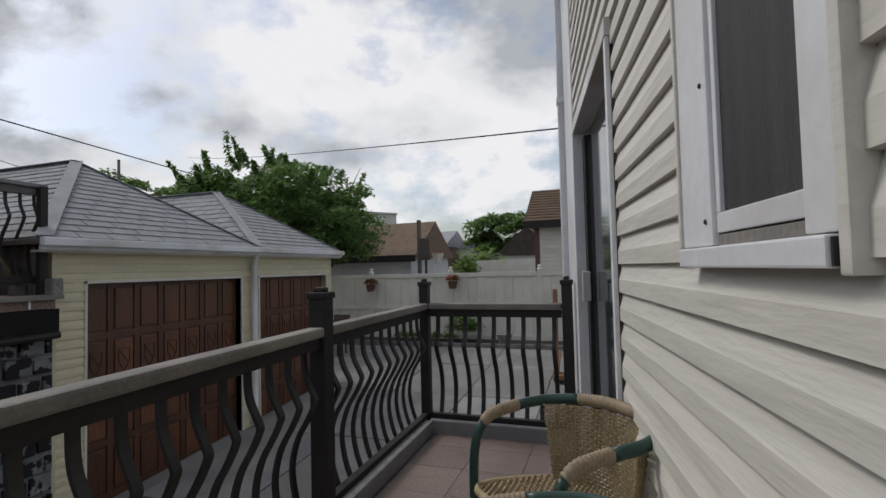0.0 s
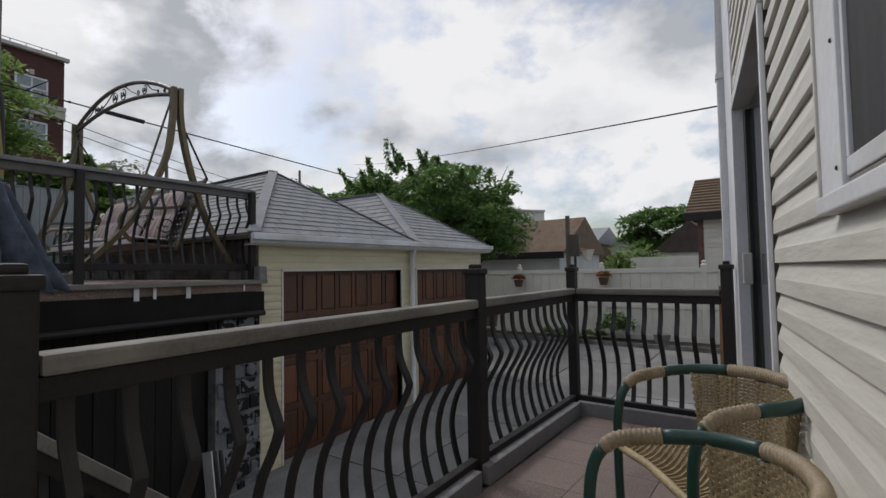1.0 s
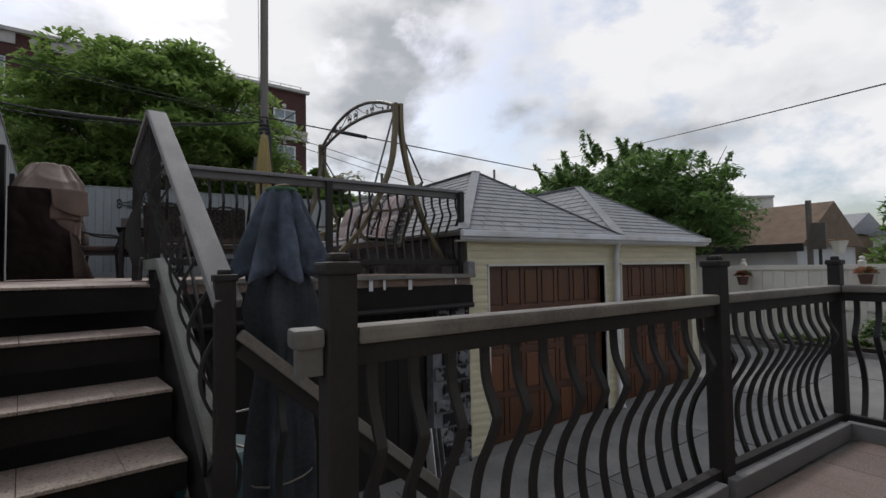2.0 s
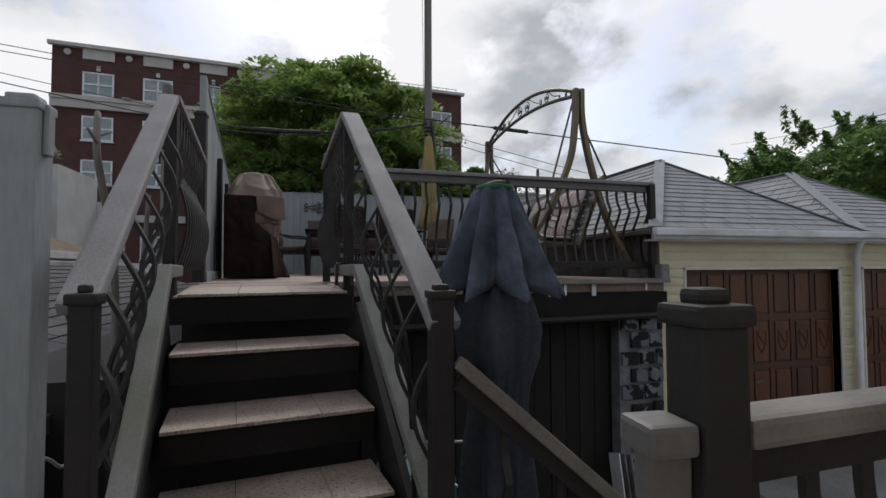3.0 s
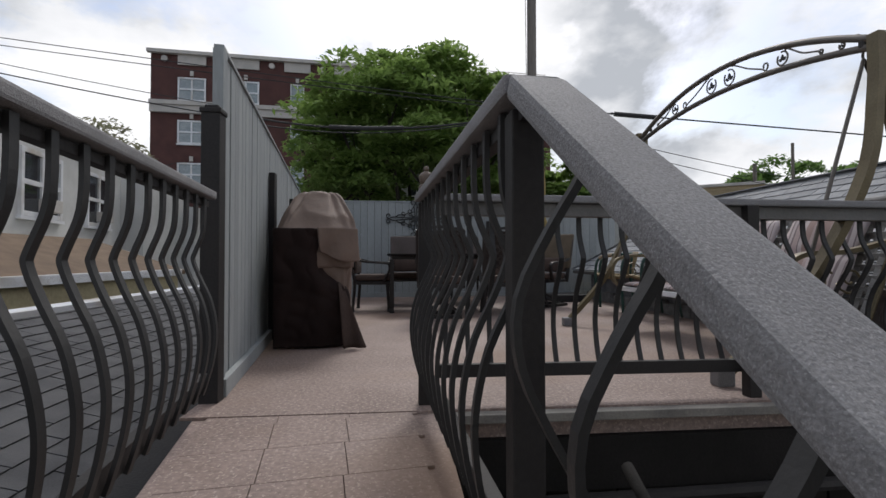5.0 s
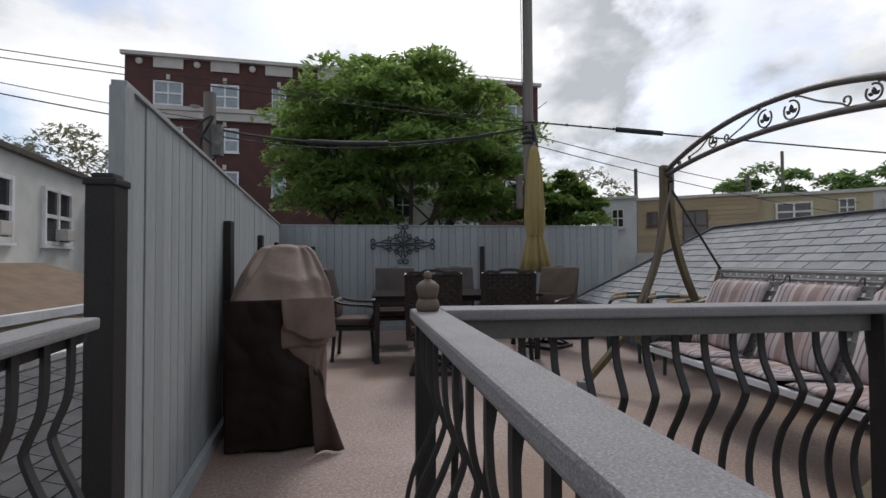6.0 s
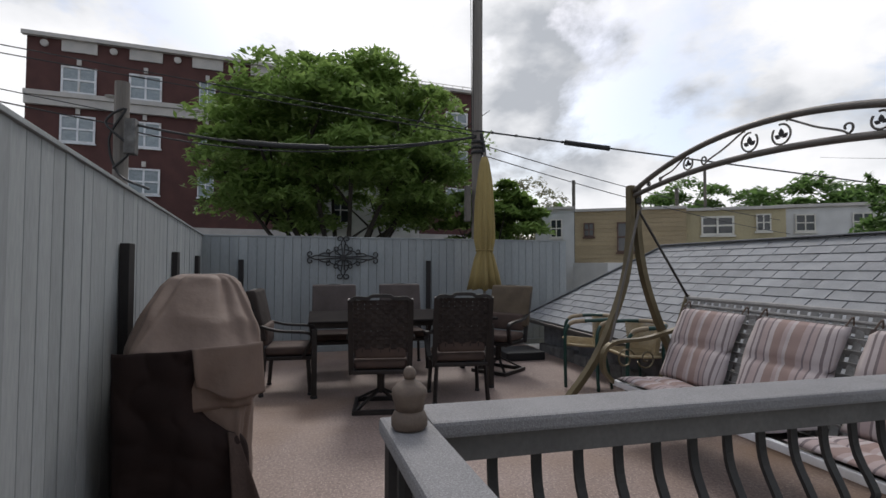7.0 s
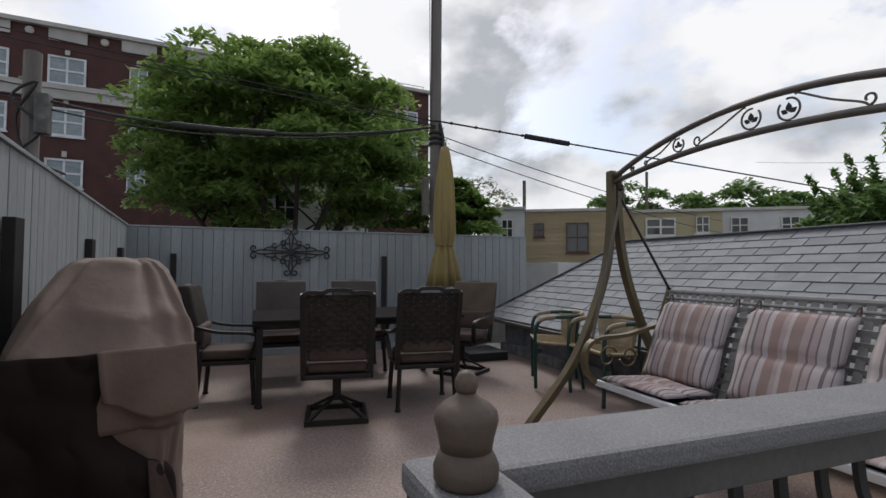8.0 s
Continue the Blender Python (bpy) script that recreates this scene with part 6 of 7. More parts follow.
for x, z in ((-6.55, 1.0), (-4.12, 1.06)):
    b = blob_leaves("flower_basket", (x, WY - 0.25, z + 0.06), (0.20, 0.15, 0.13), int(-x * 10), M_LEAF2, 240, 0.05, "hanging pot of coral red flowers on the fence", "flower pot", M_PINK, 260)
    part("pot", lathe([(0.09, z - 0.20), (0.13, z - 0.02), (0.14, z + 0.0), (0.10, z)], (x, WY - 0.25, 0), 14), M_POT, b)
    part("bracket", tube([(x, WY - 0.02, z + 0.12), (x, WY - 0.12, z + 0.16), (x, WY - 0.25, z + 0.02)], 0.012, 6), M_IRON, b)
blob_leaves("flowering_shrub", (-3.75, WY - 0.55, -0.1), (0.48, 0.4, 0.42), 11, M_LEAF2, 1500, 0.06, "green shrub with white blossoms by the fence", "shrub", M_PETALW, 160)
for i in range(5):
    blob_leaves("low_plant", (-5.6 + i * 0.35, WY - 0.4, -0.38), (0.2, 0.18, 0.14), 20 + i, M_LEAF, 220, 0.05, "low green plant in the bed by the fence", "plant")
solo("bed_edge", box(-7.5, WY - 1.0, -0.75, 0.3, WY - 0.9, -0.46, 0.01), M_STONE2, "low stone edging of the flower bed", "kerb")
solo("flower_bed", box(-7.5, WY - 0.9, -0.75, 0.3, WY - 0.03, -0.5, 0.005), M_SOIL, "dark soil flower bed", "bed", "stuff")
solo("flower_pot", lathe([(0.12, -0.5), (0.18, -0.3), (0.2, -0.24), (0.15, -0.24)], (-2.65, WY - 0.8, 0), 16), M_STONE2, "grey stone bowl planter", "pot")
tb = thing("timber_bench", (-0.95, 9.4, ground_z(9.4)), "orange stained timber step frame behind the railing", "timber frame")
for x in (-1.15, -0.75):
    part("upright", beam((x, 9.3, ground_z(9.3)), (x, 9.55, 0.95), 0.08, 0.12, 0.004, up=(0, 1, 0)), M_ORANGE, tb)
    part("brace", beam((x, 9.2, ground_z(9.2) + 0.06), (x, 9.9, ground_z(9.9) + 0.4), 0.08, 0.10, 0.004), M_ORANGE, tb)
part("step", box(-1.2, 9.15, -0.68, -0.7, 9.5, -0.6, 0.004), M_ORANGE, tb)
ch = thing("garden_chair", (-6.6, 10.6, ground_z(10.6)), "dark garden chair standing on the concrete", "chair")
gz = ground_z(10.6)
part("seat", box(-6.85, 10.4, gz + 0.42, -6.4, 10.85, gz + 0.46, 0.01), M_CHAIR, ch)
part("backrest", beam((-6.62, 10.86, gz + 0.5), (-6.62, 11.0, gz + 0.95), 0.45, 0.03, 0.008, up=(0, -1, 0.3)), M_SEATC, ch)
for x in (-6.82, -6.43):
    for y in (10.43, 10.82):
        part("leg", box(x - 0.015, y - 0.015, gz, x + 0.015, y + 0.015, gz + 0.42, 0.003), M_CHAIR, ch)


def gable_house(name, x0, x1, y0, y1, z0, ze, zr, wall_m, roof_m, label, along="x", over=0.25, windows=()):
    th = thing(name, ((x0 + x1) / 2, (y0 + y1) / 2, z0), label, "house")
    part("wall", box(x0, y0, z0, x1, y1, ze), wall_m, th)
    bm = bmesh.new()
    if along == "x":
        ry = (y0 + y1) / 2
        poly([(x0 - over, y0 - over, ze - 0.02), (x0 - over, y1 + over, ze - 0.02), (x0 - over, ry, zr)], (x1 - x0 + 2 * over, 0, 0), bm)
    else:
        rx = (x0 + x1) / 2
        poly([(x0 - over, y0 - over, ze - 0.02), (x1 + over, y0 - over, ze - 0.02), (rx, y0 - over, zr)], (0, y1 - y0 + 2 * over, 0), bm)
    part("roof", bm, roof_m, th)
    return th


def window(owner, c, u, w, h, mull=1, depth=0.08, frame_m=None, pane_m=None):
    """A framed window centred at c on a wall running along u, facing away from u x z."""
    u = Vector(u).normalized()
    nrm = u.cross(Vector((0, 0, 1)))
    c = Vector(c) + nrm * 0.01
    fm = frame_m or M_WHITE
    wi = part("window", beam(c - u * (w / 2 - 0.02), c + u * (w / 2 - 0.02), 0.02, h - 0.04, 0), pane_m or M_GLASS, owner)
    t = max(0.05, w * 0.06)
    f = c + nrm * 0.03
    for a, b, ww in ((-w / 2, -w / 2 + t, h), (w / 2 - t, w / 2, h)):
        part("frame", beam(f + u * a, f + u * b, depth, h, 0), fm, wi)
    for zz in (-h / 2 + t / 2, h / 2 - t / 2, 0):
        part("frame", beam(f + Vector((0, 0, zz)) - u * (w / 2 - t - 0.002), f + Vector((0, 0, zz)) + u * (w / 2 - t - 0.002), depth * 0.9, t, 0), fm, wi)
    for k in range(mull):
        s = -w / 2 + w * (k + 1) / (mull + 1)
        part("mullion", beam(f + u * (s - t / 2), f + u * (s + t / 2), depth * 0.8, h - 2 * t - 0.004, 0), fm, wi)
    part("sill", beam(f - Vector((0, 0, h / 2 + 0.05)) - u * (w / 2 + 0.06), f - Vector((0, 0, h / 2 + 0.05)) + u * (w / 2 + 0.06), depth * 1.6, 0.08, 0), fm, wi)
    return wi


# neighbouring shed with tan roof beyond the yard fence
sh = thing("neighbour_shed", (0.6, 14.6, -0.5), "beige sided shed with a brown shingled roof", "shed")
part("wall", box(-2.0, 13.5, -0.7, 3.0, 16.5, 2.55), M_SIDE, sh)
for i in range(24):
    part("siding_board", box(-2.0, 13.485, -0.4 + i * 0.12, 3.0, 13.5, -0.29 + i * 0.12, 0.004), M_SIDE, sh)
part("corner_trim", box(-2.06, 13.46, -0.7, -1.93, 13.52, 2.55, 0.004), M_POT, sh)
part("roof", poly([(-2.3, 13.2, 2.5), (3.3, 13.2, 2.5), (3.3, 15.0, 3.6), (-2.3, 15.0, 3.6)], (0, 0, 0.10)), M_TANROOF, sh)
for i in range(12):
    f = i / 12
    part("shingle_course", box(-2.3, 13.2 + 1.8 * f, 2.6 + 1.1 * f, 3.3, 13.2 + 1.8 * f + 0.17, 2.62 + 1.1 * f + 0.02, 0.004), M_TANROOF, sh)
part("fascia", box(-2.3, 13.17, 2.42, 3.3, 13.2, 2.62, 0.004), M_DARK, sh)
# far garage, tan-roofed
gh = gable_house("neighbour_garage", -15, -8.0, 19.0, 24.0, -0.5, 1.95, 3.6, M_STUCCO, M_TANROOF, "white garage with a tan shingled roof behind the fence")
part("fascia", box(-15.3, 18.7, 1.72, -7.7, 18.78, 2.0), M_DARK, gh)
solo("street_pole", tube([(-7.3, 18.2, -0.5), (-7.3, 18.2, 3.35)], 0.09, 8), M_SWINGT, "grey metal pole behind the fence", "pole")
hp = thing("basketball_hoop", (-6.7, 17.8, -0.5), "basketball hoop on a dark pole", "hoop")
part("pole", tube([(-6.95, 18.0, -0.5), (-6.95, 18.0, 2.4)], 0.05, 8), M_IRON, hp)
part("backboard", box(-7.15, 17.9, 1.75, -6.75, 17.95, 2.6, 0.01), M_SWINGT, hp)
part("ring", tube([(-6.35 + 0.25 * math.cos(i * 0.5), 17.7 + 0.25 * math.sin(i * 0.5), 2.0) for i in range(12)], 0.02, 5, closed=True), M_ORANGE, hp)
part("net", lathe([(0.25, 1.99), (0.17, 1.75), (0.13, 1.6), (0.12, 1.6)], (-6.35, 17.7, 0), 10), M_PVC, hp)
for i, (x0, x1, y0, y1, ze, zr, wm, rm, al) in enumerate(((-7.5, -3.5, 34, 40, 2.2, 4.2, M_STUCCO, M_DKROOF, "y"), (-4.5, 0.5, 36, 42, 2.0, 3.6, M_STUCCO, M_SHING, "x"), (-14, -9, 46, 54, 3.3, 4.9, M_STUCCO, M_SHING, "y"), (-21, -15, 44, 52, 3.5, 5.2, M_TAN, M_SHING, "x"), (-8.6, -5, 48, 54, 3.1, 4.7, M_LIME, M_DKROOF, "x"))):
    gable_house("far_house", x0, x1, y0, y1, -0.6, ze, zr, wm, rm, "small house far beyond the yards", al)
solo("far_white_fence", box(-6.5, 24, -0.6, 6, 24.1, 1.75, 0.01), M_PVC, "white fence of a farther yard", "fence", "structure")
blob_leaves("clipped_shrub", (-5.6, 19.0, 0.55), (0.7, 0.7, 2.1), 31, M_LEAF, 1600, 0.12, "bright green upright shrub", "shrub")
blob_leaves("clipped_shrub", (-7.5, 30, 0.75), (1.8, 1.2, 2.5), 32, M_LEAF, 1200, 0.2, "bright green rounded shrub", "shrub")

# ---- neighbours on the other side ----
ns = thing("neighbour_roof", (-6, -3, -1.2), "low neighbouring shed with grey shingle roof", "shed")
part("wall", box(-12, -4.2, -1.5, -2.0, -1.85, 0.55), M_STONE, ns)
e0, e1, r1, r0 = (-12.2, -1.75, 0.62), (-1.2, -1.75, 0.62), (-1.2, -4.2, 1.42), (-12.2, -4.2, 1.42)
nroof = part("roof", poly([e0, e1, r1, r0], (0, 0, -0.08)), M_SHINGD, ns)
shingles([e1, e0, r0, r1], nroof, M_SHINGD, 0.17, 0.42, False)
nw = thing("neighbour_wall", (-9, -6.2, -1.2), "yellowish sided garage with a brown roof next door", "garage")
part("wall", box(-16, -7.5, -1.5, -3.5, -6.0, 1.75), M_YELLOWW, nw)
part("gutter", box(-16, -6.0, 1.62, -3.4, -5.9, 1.78, 0.01), M_WHITE, nw)
part("kerb", box(-16, -4.5, 1.2, -3.4, -4.21, 1.5, 0.01), M_WHITE, nw)
part("roof", poly([(-16.2, -5.9, 1.75), (-3.3, -5.9, 1.75), (-3.3, -8.2, 2.55), (-16.2, -8.2, 2.55)], (0, 0, -0.1)), M_TANROOF, nw)
wh = thing("white_house", (-17, -11.5, -1), "white stucco two-storey house with double-hung windows", "house")
WU = Vector((-6.43, -1.03, 0)).normalized()
W0 = Vector((-10.5, -8.35, 0))
wn = Vector((-WU.y, WU.x, 0))
if wn.y > 0:
    wn = -wn
W1 = W0 + WU * 10.65
part("wall", poly([(*W0.xy, -1.2), (*W1.xy, -1.2), (*(W1 + wn * 5).xy, -1.2), (*(W0 + wn * 5).xy, -1.2)], (0, 0, 6.45)), M_STUCCO, wh)
part("roof_edge", beam(Vector((*W0.xy, 5.3)) - WU * 0.2, Vector((*W1.xy, 5.3)) + WU * 0.15, 0.3, 0.14, 0.01), M_SWINGT, wh, "grey metal roof edge")
for s, w in ((5.45, 1.9), (8.75, 1.7)):
    c = W0 + WU * s
    wi = window(wh, (c.x, c.y, 3.85), -WU if (-WU).cross(Vector((0, 0, 1))).dot(wn) < 0 else WU, w, 1.6)
    part("air_conditioner", beam(Vector((c.x, c.y, 3.35)) - wn * 0.15 - WU * 0.1, Vector((c.x, c.y, 3.35)) - wn * 0.15 + WU * 0.4, 0.35, 0.32, 0.02), M_LIME, wi, "window air conditioner")
part("awning", poly([(*(W0 + WU * 2 - wn * 0.02).xy, 2.25), (*(W0 + WU * 7 - wn * 0.02).xy, 2.25), (*(W0 + WU * 7 - wn * 1.3).xy, 1.85), (*(W0 + WU * 2 - wn * 1.3).xy, 1.85)], (0, 0, 0.04)), M_PVC, wh, "white metal awning")
an = thing("white_annex", (-22.3, -10.2, -1), "pale annex building behind the white house", "house")
part("wall", box(-25, -13.5, -1.2, -21.6, -9.55, 5.25), M_STUCCO, an)
part("wall", box(-27, -12, -1.2, -25.01, -9.1, 4.3), M_STUCCO, an)

# ---- brick apartment block ----
P0, P1, BT = Vector((-39.87, -18.02, 0)), Vector((-42.95, 12.45, 0)), 17.15
BU = (P1 - P0).normalized()
BN = Vector((BU.y, -BU.x, 0))
if BN.x < 0:
    BN = -BN
bld = thing("apartment_building", (-46, -3, -1), "dark red brick apartment block with pale stone bands", "building")
LEN = (P1 - P0).length
part("wall", poly([(*P0.xy, -1.2), (*P1.xy, -1.2), (*(P1 - BN * 14).xy, -1.2), (*(P0 - BN * 14).xy, -1.2)], (0, 0, BT + 1.0)), M_BRICK, bld)


def band(z, h, out, s0=0.0, s1=LEN, nm="stone_band"):
    a, b = P0 + BU * s0 + BN * out * 0.5, P0 + BU * s1 + BN * out * 0.5
    return part(nm, beam((*a.xy, z), (*b.xy, z), out, h, 0.01), M_LIME, bld, "pale stone band")


band(BT - 0.1, 0.25, 0.35, -0.2, LEN + 0.2, "cornice")
band(12.92, 0.55, 0.28)
band(13.35, 0.3, 0.4)
band(5.0, 0.5, 0.25)
for k in range(8):
    s = 2.77 + k * 3.70
    if s + 1.0 > LEN:
        continue
    for z in (14.43, 11.3, 8.2, 5.9 - 3.0, -0.1):
        c = P0 + BU * s + BN * 0.02
        wi = window(bld, (c.x, c.y, z), BU if BU.cross(Vector((0, 0, 1))).dot(BN) > 0 else -BU, 1.9 if k not in (2, 5) else 1.0, 1.72, 1, 0.08, None, M_BLIND)
        part("keystone", beam((*(c - BU * 0.12 + BN * 0.06).xy, z + 1.15), (*(c + BU * 0.12 + BN * 0.06).xy, z + 1.15), 0.12, 0.35, 0.01), M_LIME, wi)
    c = P0 + BU * s + BN * 0.06
    if s < LEN - 2:
        part("stone_plaque", beam((*(c - BU * 0.96).xy, 16.57), (*(c + BU * 0.96).xy, 16.57), 0.12, 0.75, 0.02), M_LIME, bld, "carved pale stone plaque")
        d = P0 + BU * (s - 1.85) + BN * 0.08
        bm = lathe([(0.22, -0.06), (0.22, 0.06), (0.1, 0.09)], (0, 0, 0), 16)
        bmesh.ops.transform(bm, matrix=Matrix.Translation((d.x, d.y, 16.57)) @ BN.to_track_quat("Z", "Y").to_matrix().to_4x4(), verts=bm.verts)
        part("roundel", bm, M_LIME, bld, "pale stone roundel")
bm = bmesh.new()
for k in range(12):
    p = P1 - BU * (0.3 + k * 0.9) - BN * 0.5
    tube([(*p.xy, BT), (*p.xy, BT + 0.55)], 0.03, 5, bm)
a, b = P1 - BU * 0.2 - BN * 0.5, P1 - BU * 10.5 - BN * 0.5
tube([(*a.xy, BT + 0.55), (*b.xy, BT + 0.55)], 0.03, 5, bm)
part("roof_guard", bm, M_LIME, bld, "thin pale roof guard rail")
dsh = P0 + BU * 4.6 + BN * 0.35
part("dish", lathe([(0.02, 0), (0.28, 0.08), (0.36, 0.16), (0.34, 0.17), (0.02, 0.03)], (dsh.x, dsh.y, 13.4), 16), M_LIME, bld, "satellite dish")

ph = thing("pale_house", (-35, 2.0, -1), "pale rendered house glimpsed behind the maple", "house")
part("wall", box(-39, -0.6, -1.2, -33, 5.4, 7.4), M_STUCCO, ph)
part("roof_edge", box(-39.2, -0.75, 7.4, -32.8, 5.55, 7.6, 0.02), M_SWINGT, ph)
for y in (0.8, 3.6):
    for z in (3.2, 5.9):
        window(ph, (-33, y, z), (0, 1, 0), 1.0, 1.5)

# ---- flat-roofed row houses beyond the garages ----
def row_house(x, y, w, d, zt, wm, label, wins):
    th = thing("row_house", (x, y, -1), label, "house", group="row houses")
    u = Vector((0.56, 0.83, 0))
    n = Vector((-0.83, 0.56, 0))
    a, b = Vector((x, y, 0)), Vector((x, y, 0)) + u * w
    part("wall", poly([(*a.xy, -1.2), (*b.xy, -1.2), (*(b + n * d).xy, -1.2), (*(a + n * d).xy, -1.2)], (0, 0, zt + 1.2)), wm, th)
    part("roof_edge", beam((*(a - n * 0.05).xy, zt), (*(b - n * 0.05).xy, zt), 0.2, 0.14, 0.01), M_LIME, th)
    for i in range(int((zt - 0.5) / 0.22)):
        part("siding_board", beam((*(a - n * 0.012).xy, 0.6 + i * 0.22), (*(b - n * 0.012).xy, 0.6 + i * 0.22), 0.024, 0.2, 0.004), wm, th) if wm == M_TAN else None
    for s, z, ww, hh in wins:
        c = a + u * s - n * 0.03
        uu = u if u.cross(Vector((0, 0, 1))).dot(n) < 0 else -u
        window(th, (c.x, c.y, z), uu, ww, hh, 1, 0.06, M_PVC if wm != M_TAN else M_POT)
    return th


row_house(-28.3, 10.7, 2.0, 6, 5.75, M_STUCCO, "white flat-roofed row house", [(1.1, 4.7, 0.6, 0.95)])
row_house(-27.2, 12.4, 5.2, 6, 5.6, M_TAN, "tan sided flat-roofed row house", [(0.7, 4.6, 0.5, 0.7), (2.6, 4.2, 1.1, 1.5)])
row_house(-24.6, 16.9, 4.2, 6, 5.5, M_YELLOWW, "pale yellow flat-roofed row house", [(1.4, 4.7, 1.4, 0.9), (3.3, 4.8, 0.6, 0.8)])
row_house(-23.0, 20.6, 6.0, 6, 5.6, M_STUCCO, "white flat-roofed row house", [(1.2, 4.8, 0.8, 0.8), (3.4, 4.8, 0.8, 0.8)])
row_house(-20.0, 25.8, 9.0, 6, 5.5, M_PVC, "pale flat-roofed row house", [(2.0, 4.8, 0.8, 0.7), (5.0, 4.8, 0.8, 0.7)])
solo("white_lean_to", box(-26.5, 11.9, -1, -23.5, 13.6, 2.9, 0.02), M_STUCCO, "low white outbuilding behind the back fence", "outbuilding")
for x, y, h in ((-27.3, 12.4, 7.2), (-31, 24, 9.2), (-24.9, 16.7, 6.6)):
    solo("thin_pole", tube([(x, y, 0), (x, y, h)], 0.09, 6), M_SWINGT, "thin dark pole above the row houses", "pole", group="far poles")

# ---- poles and wires ----
up = thing("utility_pole", (-13.6, 2.55, -1), "weathered wooden utility pole behind the fence", "utility pole")
part("pole", tube([(-13.6, 2.55, -1), (-13.62, 2.55, 6), (-13.6, 2.56, 14)], 0.105, 12, taper=lambda f: 1.12 - 0.22 * f), M_WOODP, up)
part("conduit", tube(curve([(-13.47, 2.66, 1.5), (-13.45, 2.68, 4.2), (-13.5, 2.66, 5.0), (-13.52, 2.6, 5.35)], 4), 0.035, 6), M_CABLE, up)
part("meter_box", box(-13.62, 2.28, 3.6, -13.48, 2.38, 4.3, 0.01), M_SWINGT, up)
for z in (4.95, 5.05, 5.15):
    part("cable_band", lathe([(0.125, z), (0.14, z + 0.03), (0.125, z + 0.06)], (-13.6, 2.55, 0), 12), M_CABLE, up)
for dx in (-0.08, 0.0):
    part("drop_wire", tube([(-13.48 + dx, 2.42, 5.2), (-13.52, 2.44 + dx, 10)], 0.007, 5), M_CABLE, up)
up2 = thing("utility_pole", (-15.4, -4.36, -1), "short split wooden utility pole with cable box", "utility pole")
part("pole", tube([(-15.4, -4.34, -1), (-15.4, -4.34, 6.38)], 0.135, 10), M_WOODP, up2)
part("cable_box", box(-15.32, -4.2, 4.9, -15.1, -4.0, 5.6, 0.02), M_STONE2, up2)
part("cable_coil", tube(curve([(-15.2, -4.4, 4.6), (-15.15, -4.1, 5.0), (-15.2, -4.55, 5.5), (-15.2, -4.2, 5.8), (-15.25, -4.5, 5.2), (-15.2, -4.3, 4.5), (-15.0, -3.7, 4.2)], 5), 0.025, 5), M_CABLE, up2)


def wire(p, q, sag, r, label, splice=None, ties=0, material=None):
    p, q = Vector(p), Vector(q)
    L = lambda f: p.lerp(q, f) - Vector((0, 0, sag * 4 * f * (1 - f)))
    th = thing("overhead_wire", p, label, "wire", group="overhead wires")
    part("line", tube([L(i / 24) for i in range(25)], r, 5), material or M_CABLE, th)
    if splice:
        part("splice_case", tube([L(splice[0]), L((splice[0] + splice[1]) / 2), L(splice[1])], 0.055, 8), M_CABLE, th, "black splice case")
    for i in range(ties):
        f = 0.03 + i * 0.045
        part("spacer", lathe([(0.02, -0.02), (0.045, 0), (0.02, 0.03)], L(f), 6), M_CABLE, th)


A2 = (-13.52, 2.5, 5.28)
wire(A2, (-15.3, -4.2, 5.55), 0.34, 0.026, "thick black bundled cable between the poles", (0.42, 0.68))
wire(A2, (-15.3, -4.2, 5.40), 0.36, 0.016, "black cable between the poles")
wire((-13.52, 2.5, 5.40), (-13.0, 13.6, 4.64), 0.0, 0.018, "black cable with spacers running past the swing", (0.17, 0.26), 6)
wire((-13.55, 2.55, 5.15), (-17.0, 14.0, 4.25), 0.15, 0.010, "thin dark service wire to the houses")
wire((-13.55, 2.55, 4.95), (-17.5, 15.0, 3.85), 0.15, 0.010, "thin dark service wire to the houses")
wire((-13.5, 2.5, 5.38), (-18.3, -20.0, 9.5), 0.1, 0.012, "overhead wire crossing the sky")
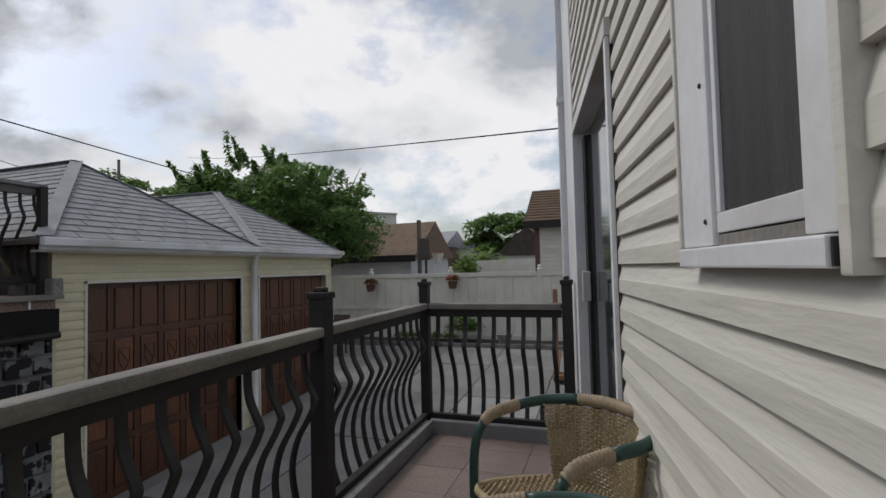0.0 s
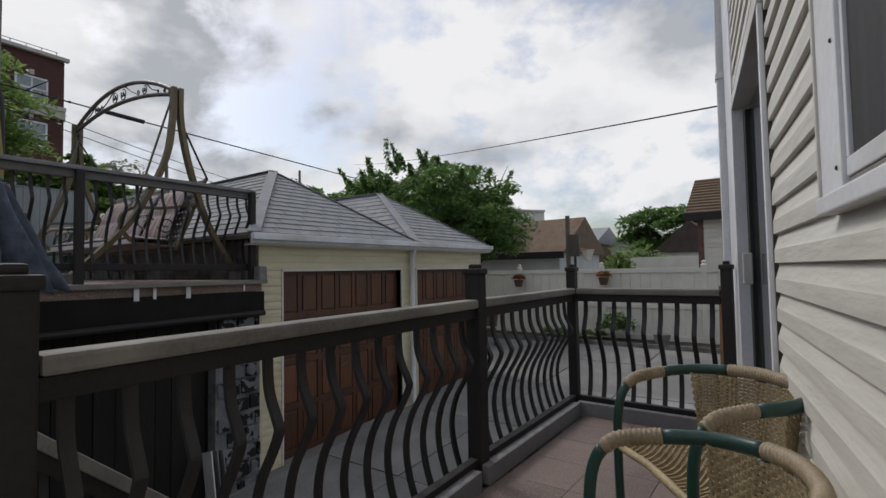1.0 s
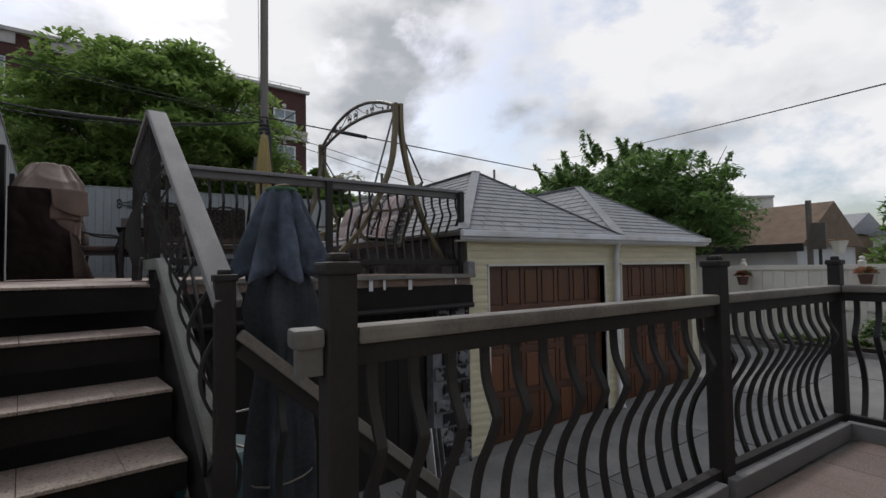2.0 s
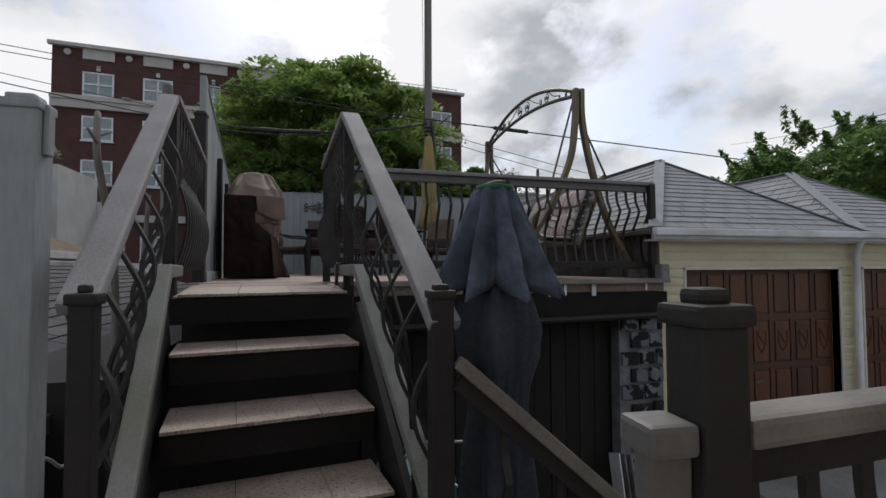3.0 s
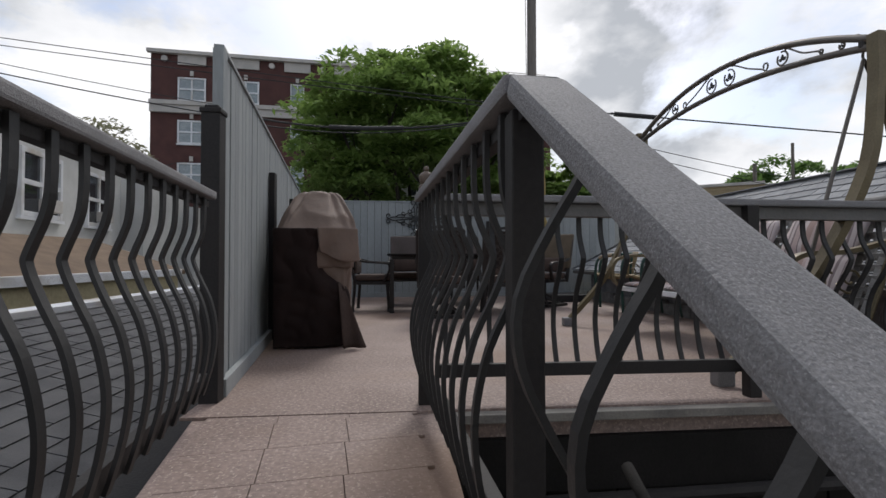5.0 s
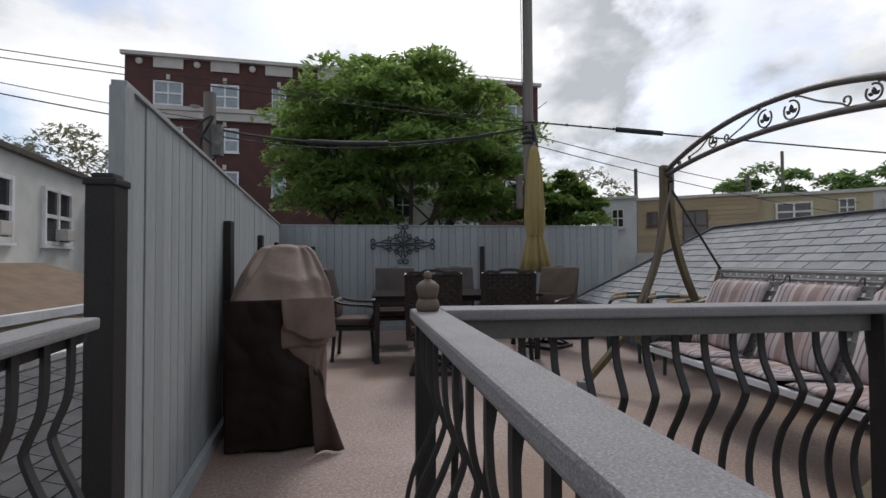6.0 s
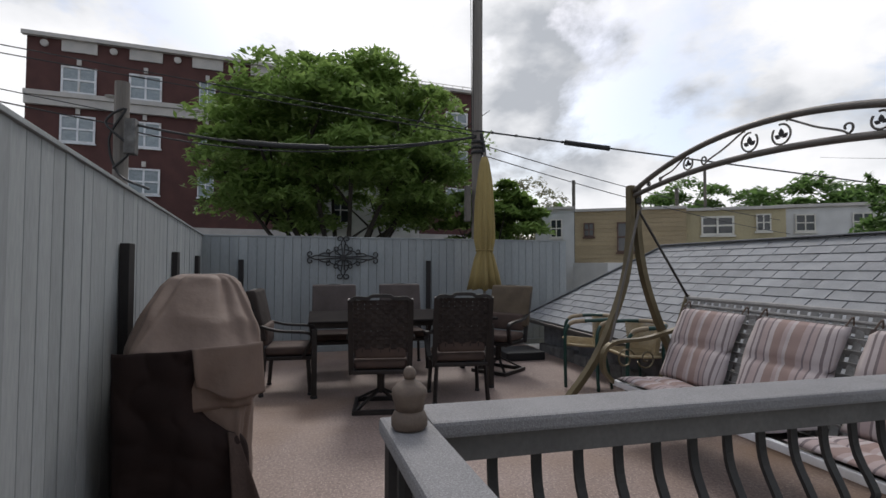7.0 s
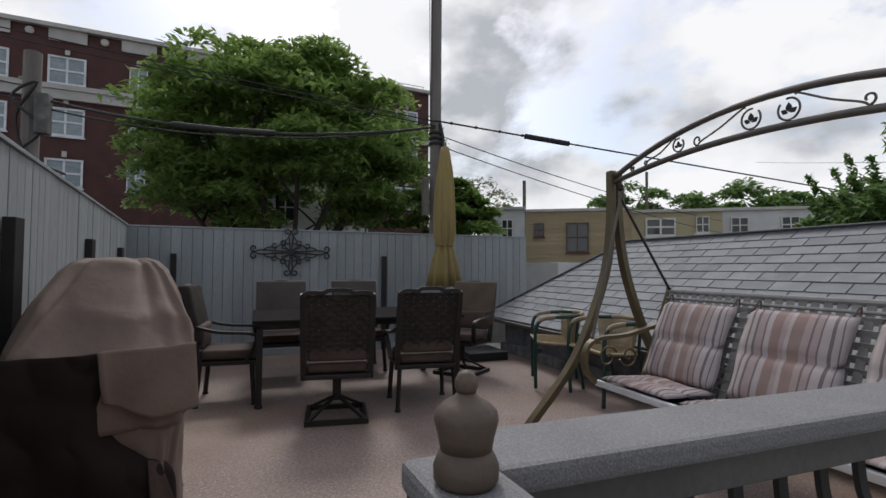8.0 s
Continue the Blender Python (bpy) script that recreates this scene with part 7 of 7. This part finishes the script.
wire((-13.5, 2.5, 5.30), (-18.3, -20.0, 9.22), 0.1, 0.012, "overhead wire crossing the sky")
wire((-15.4, -4.3, 5.75), (-15.0, -10.5, 6.72), 0.05, 0.010, "overhead wire crossing the sky")
wire((-15.4, -4.3, 5.5), (-15.0, -10.5, 6.5), 0.05, 0.015, "overhead wire crossing the sky")
wire((-0.43, 3.42, 2.36), (-18.2, 17.3, 6.75), 0.12, 0.006, "thin service wire from the house corner")

# ---- trees ----
tree("maple_tree", (-26.5, 0.55, -1), 13.45, 6.6, 3, M_LEAF, "large leafy green maple behind the fence", 0.2, 300, 230, 0.16, 0.30, 12, clump_r=0.135, flat=0.72, gap=(0.08, -0.22, 0.26))
tree("maple_tree", (-26.0, 7.2, -1), 8.2, 2.7, 13, M_LEAF, "smaller leafy green maple behind the fence", 0.3, 60, 200, 0.19, 0.14, 6, clump_r=0.2, flat=0.6)
tree("cherry_tree", (-10.4, 13.4, -0.5), 5.65, 3.9, 5, M_LEAF2, "leafy green tree behind the garages", 0.18, 340, 170, 0.085, 0.14, 12, clump_r=0.115, flat=1.0, shoots=46)
for i, (x, y, h, r, m) in enumerate(((-36, 27, 10.5, 4.5, M_LEAF2), (-31, 31, 10, 4.5, M_LEAF2), (-44, 22, 9.5, 4.0, M_LEAF2), (-27, 33, 9, 4.0, M_LEAF2), (-8.5, 41, 7.2, 3.6, M_LEAF2), (-3.5, 44, 6.4, 3.2, M_LEAF2))):
    tree("far_tree", (x, y, -0.8), h, r, 40 + i, m, "green tree beyond the houses", 0.25, 50, 150, 0.24, 0.2, 6, clump_r=0.22)
for i, (x, y, h, r) in enumerate(((-30, -16, 10.5, 3.8), (-34, 12.5, 9.5, 3.2), (-40, 17, 8.5, 3.5), (-13.0, 19.5, 5.6, 2.2))):
    tree("sparse_tree", (x, y, -0.8), h, r, 60 + i, M_LEAF3, "pale half-bare tree in early leaf", 0.3, 60, 45, 0.16, 0.13, 9, clump_r=0.2)

deck_tiles()
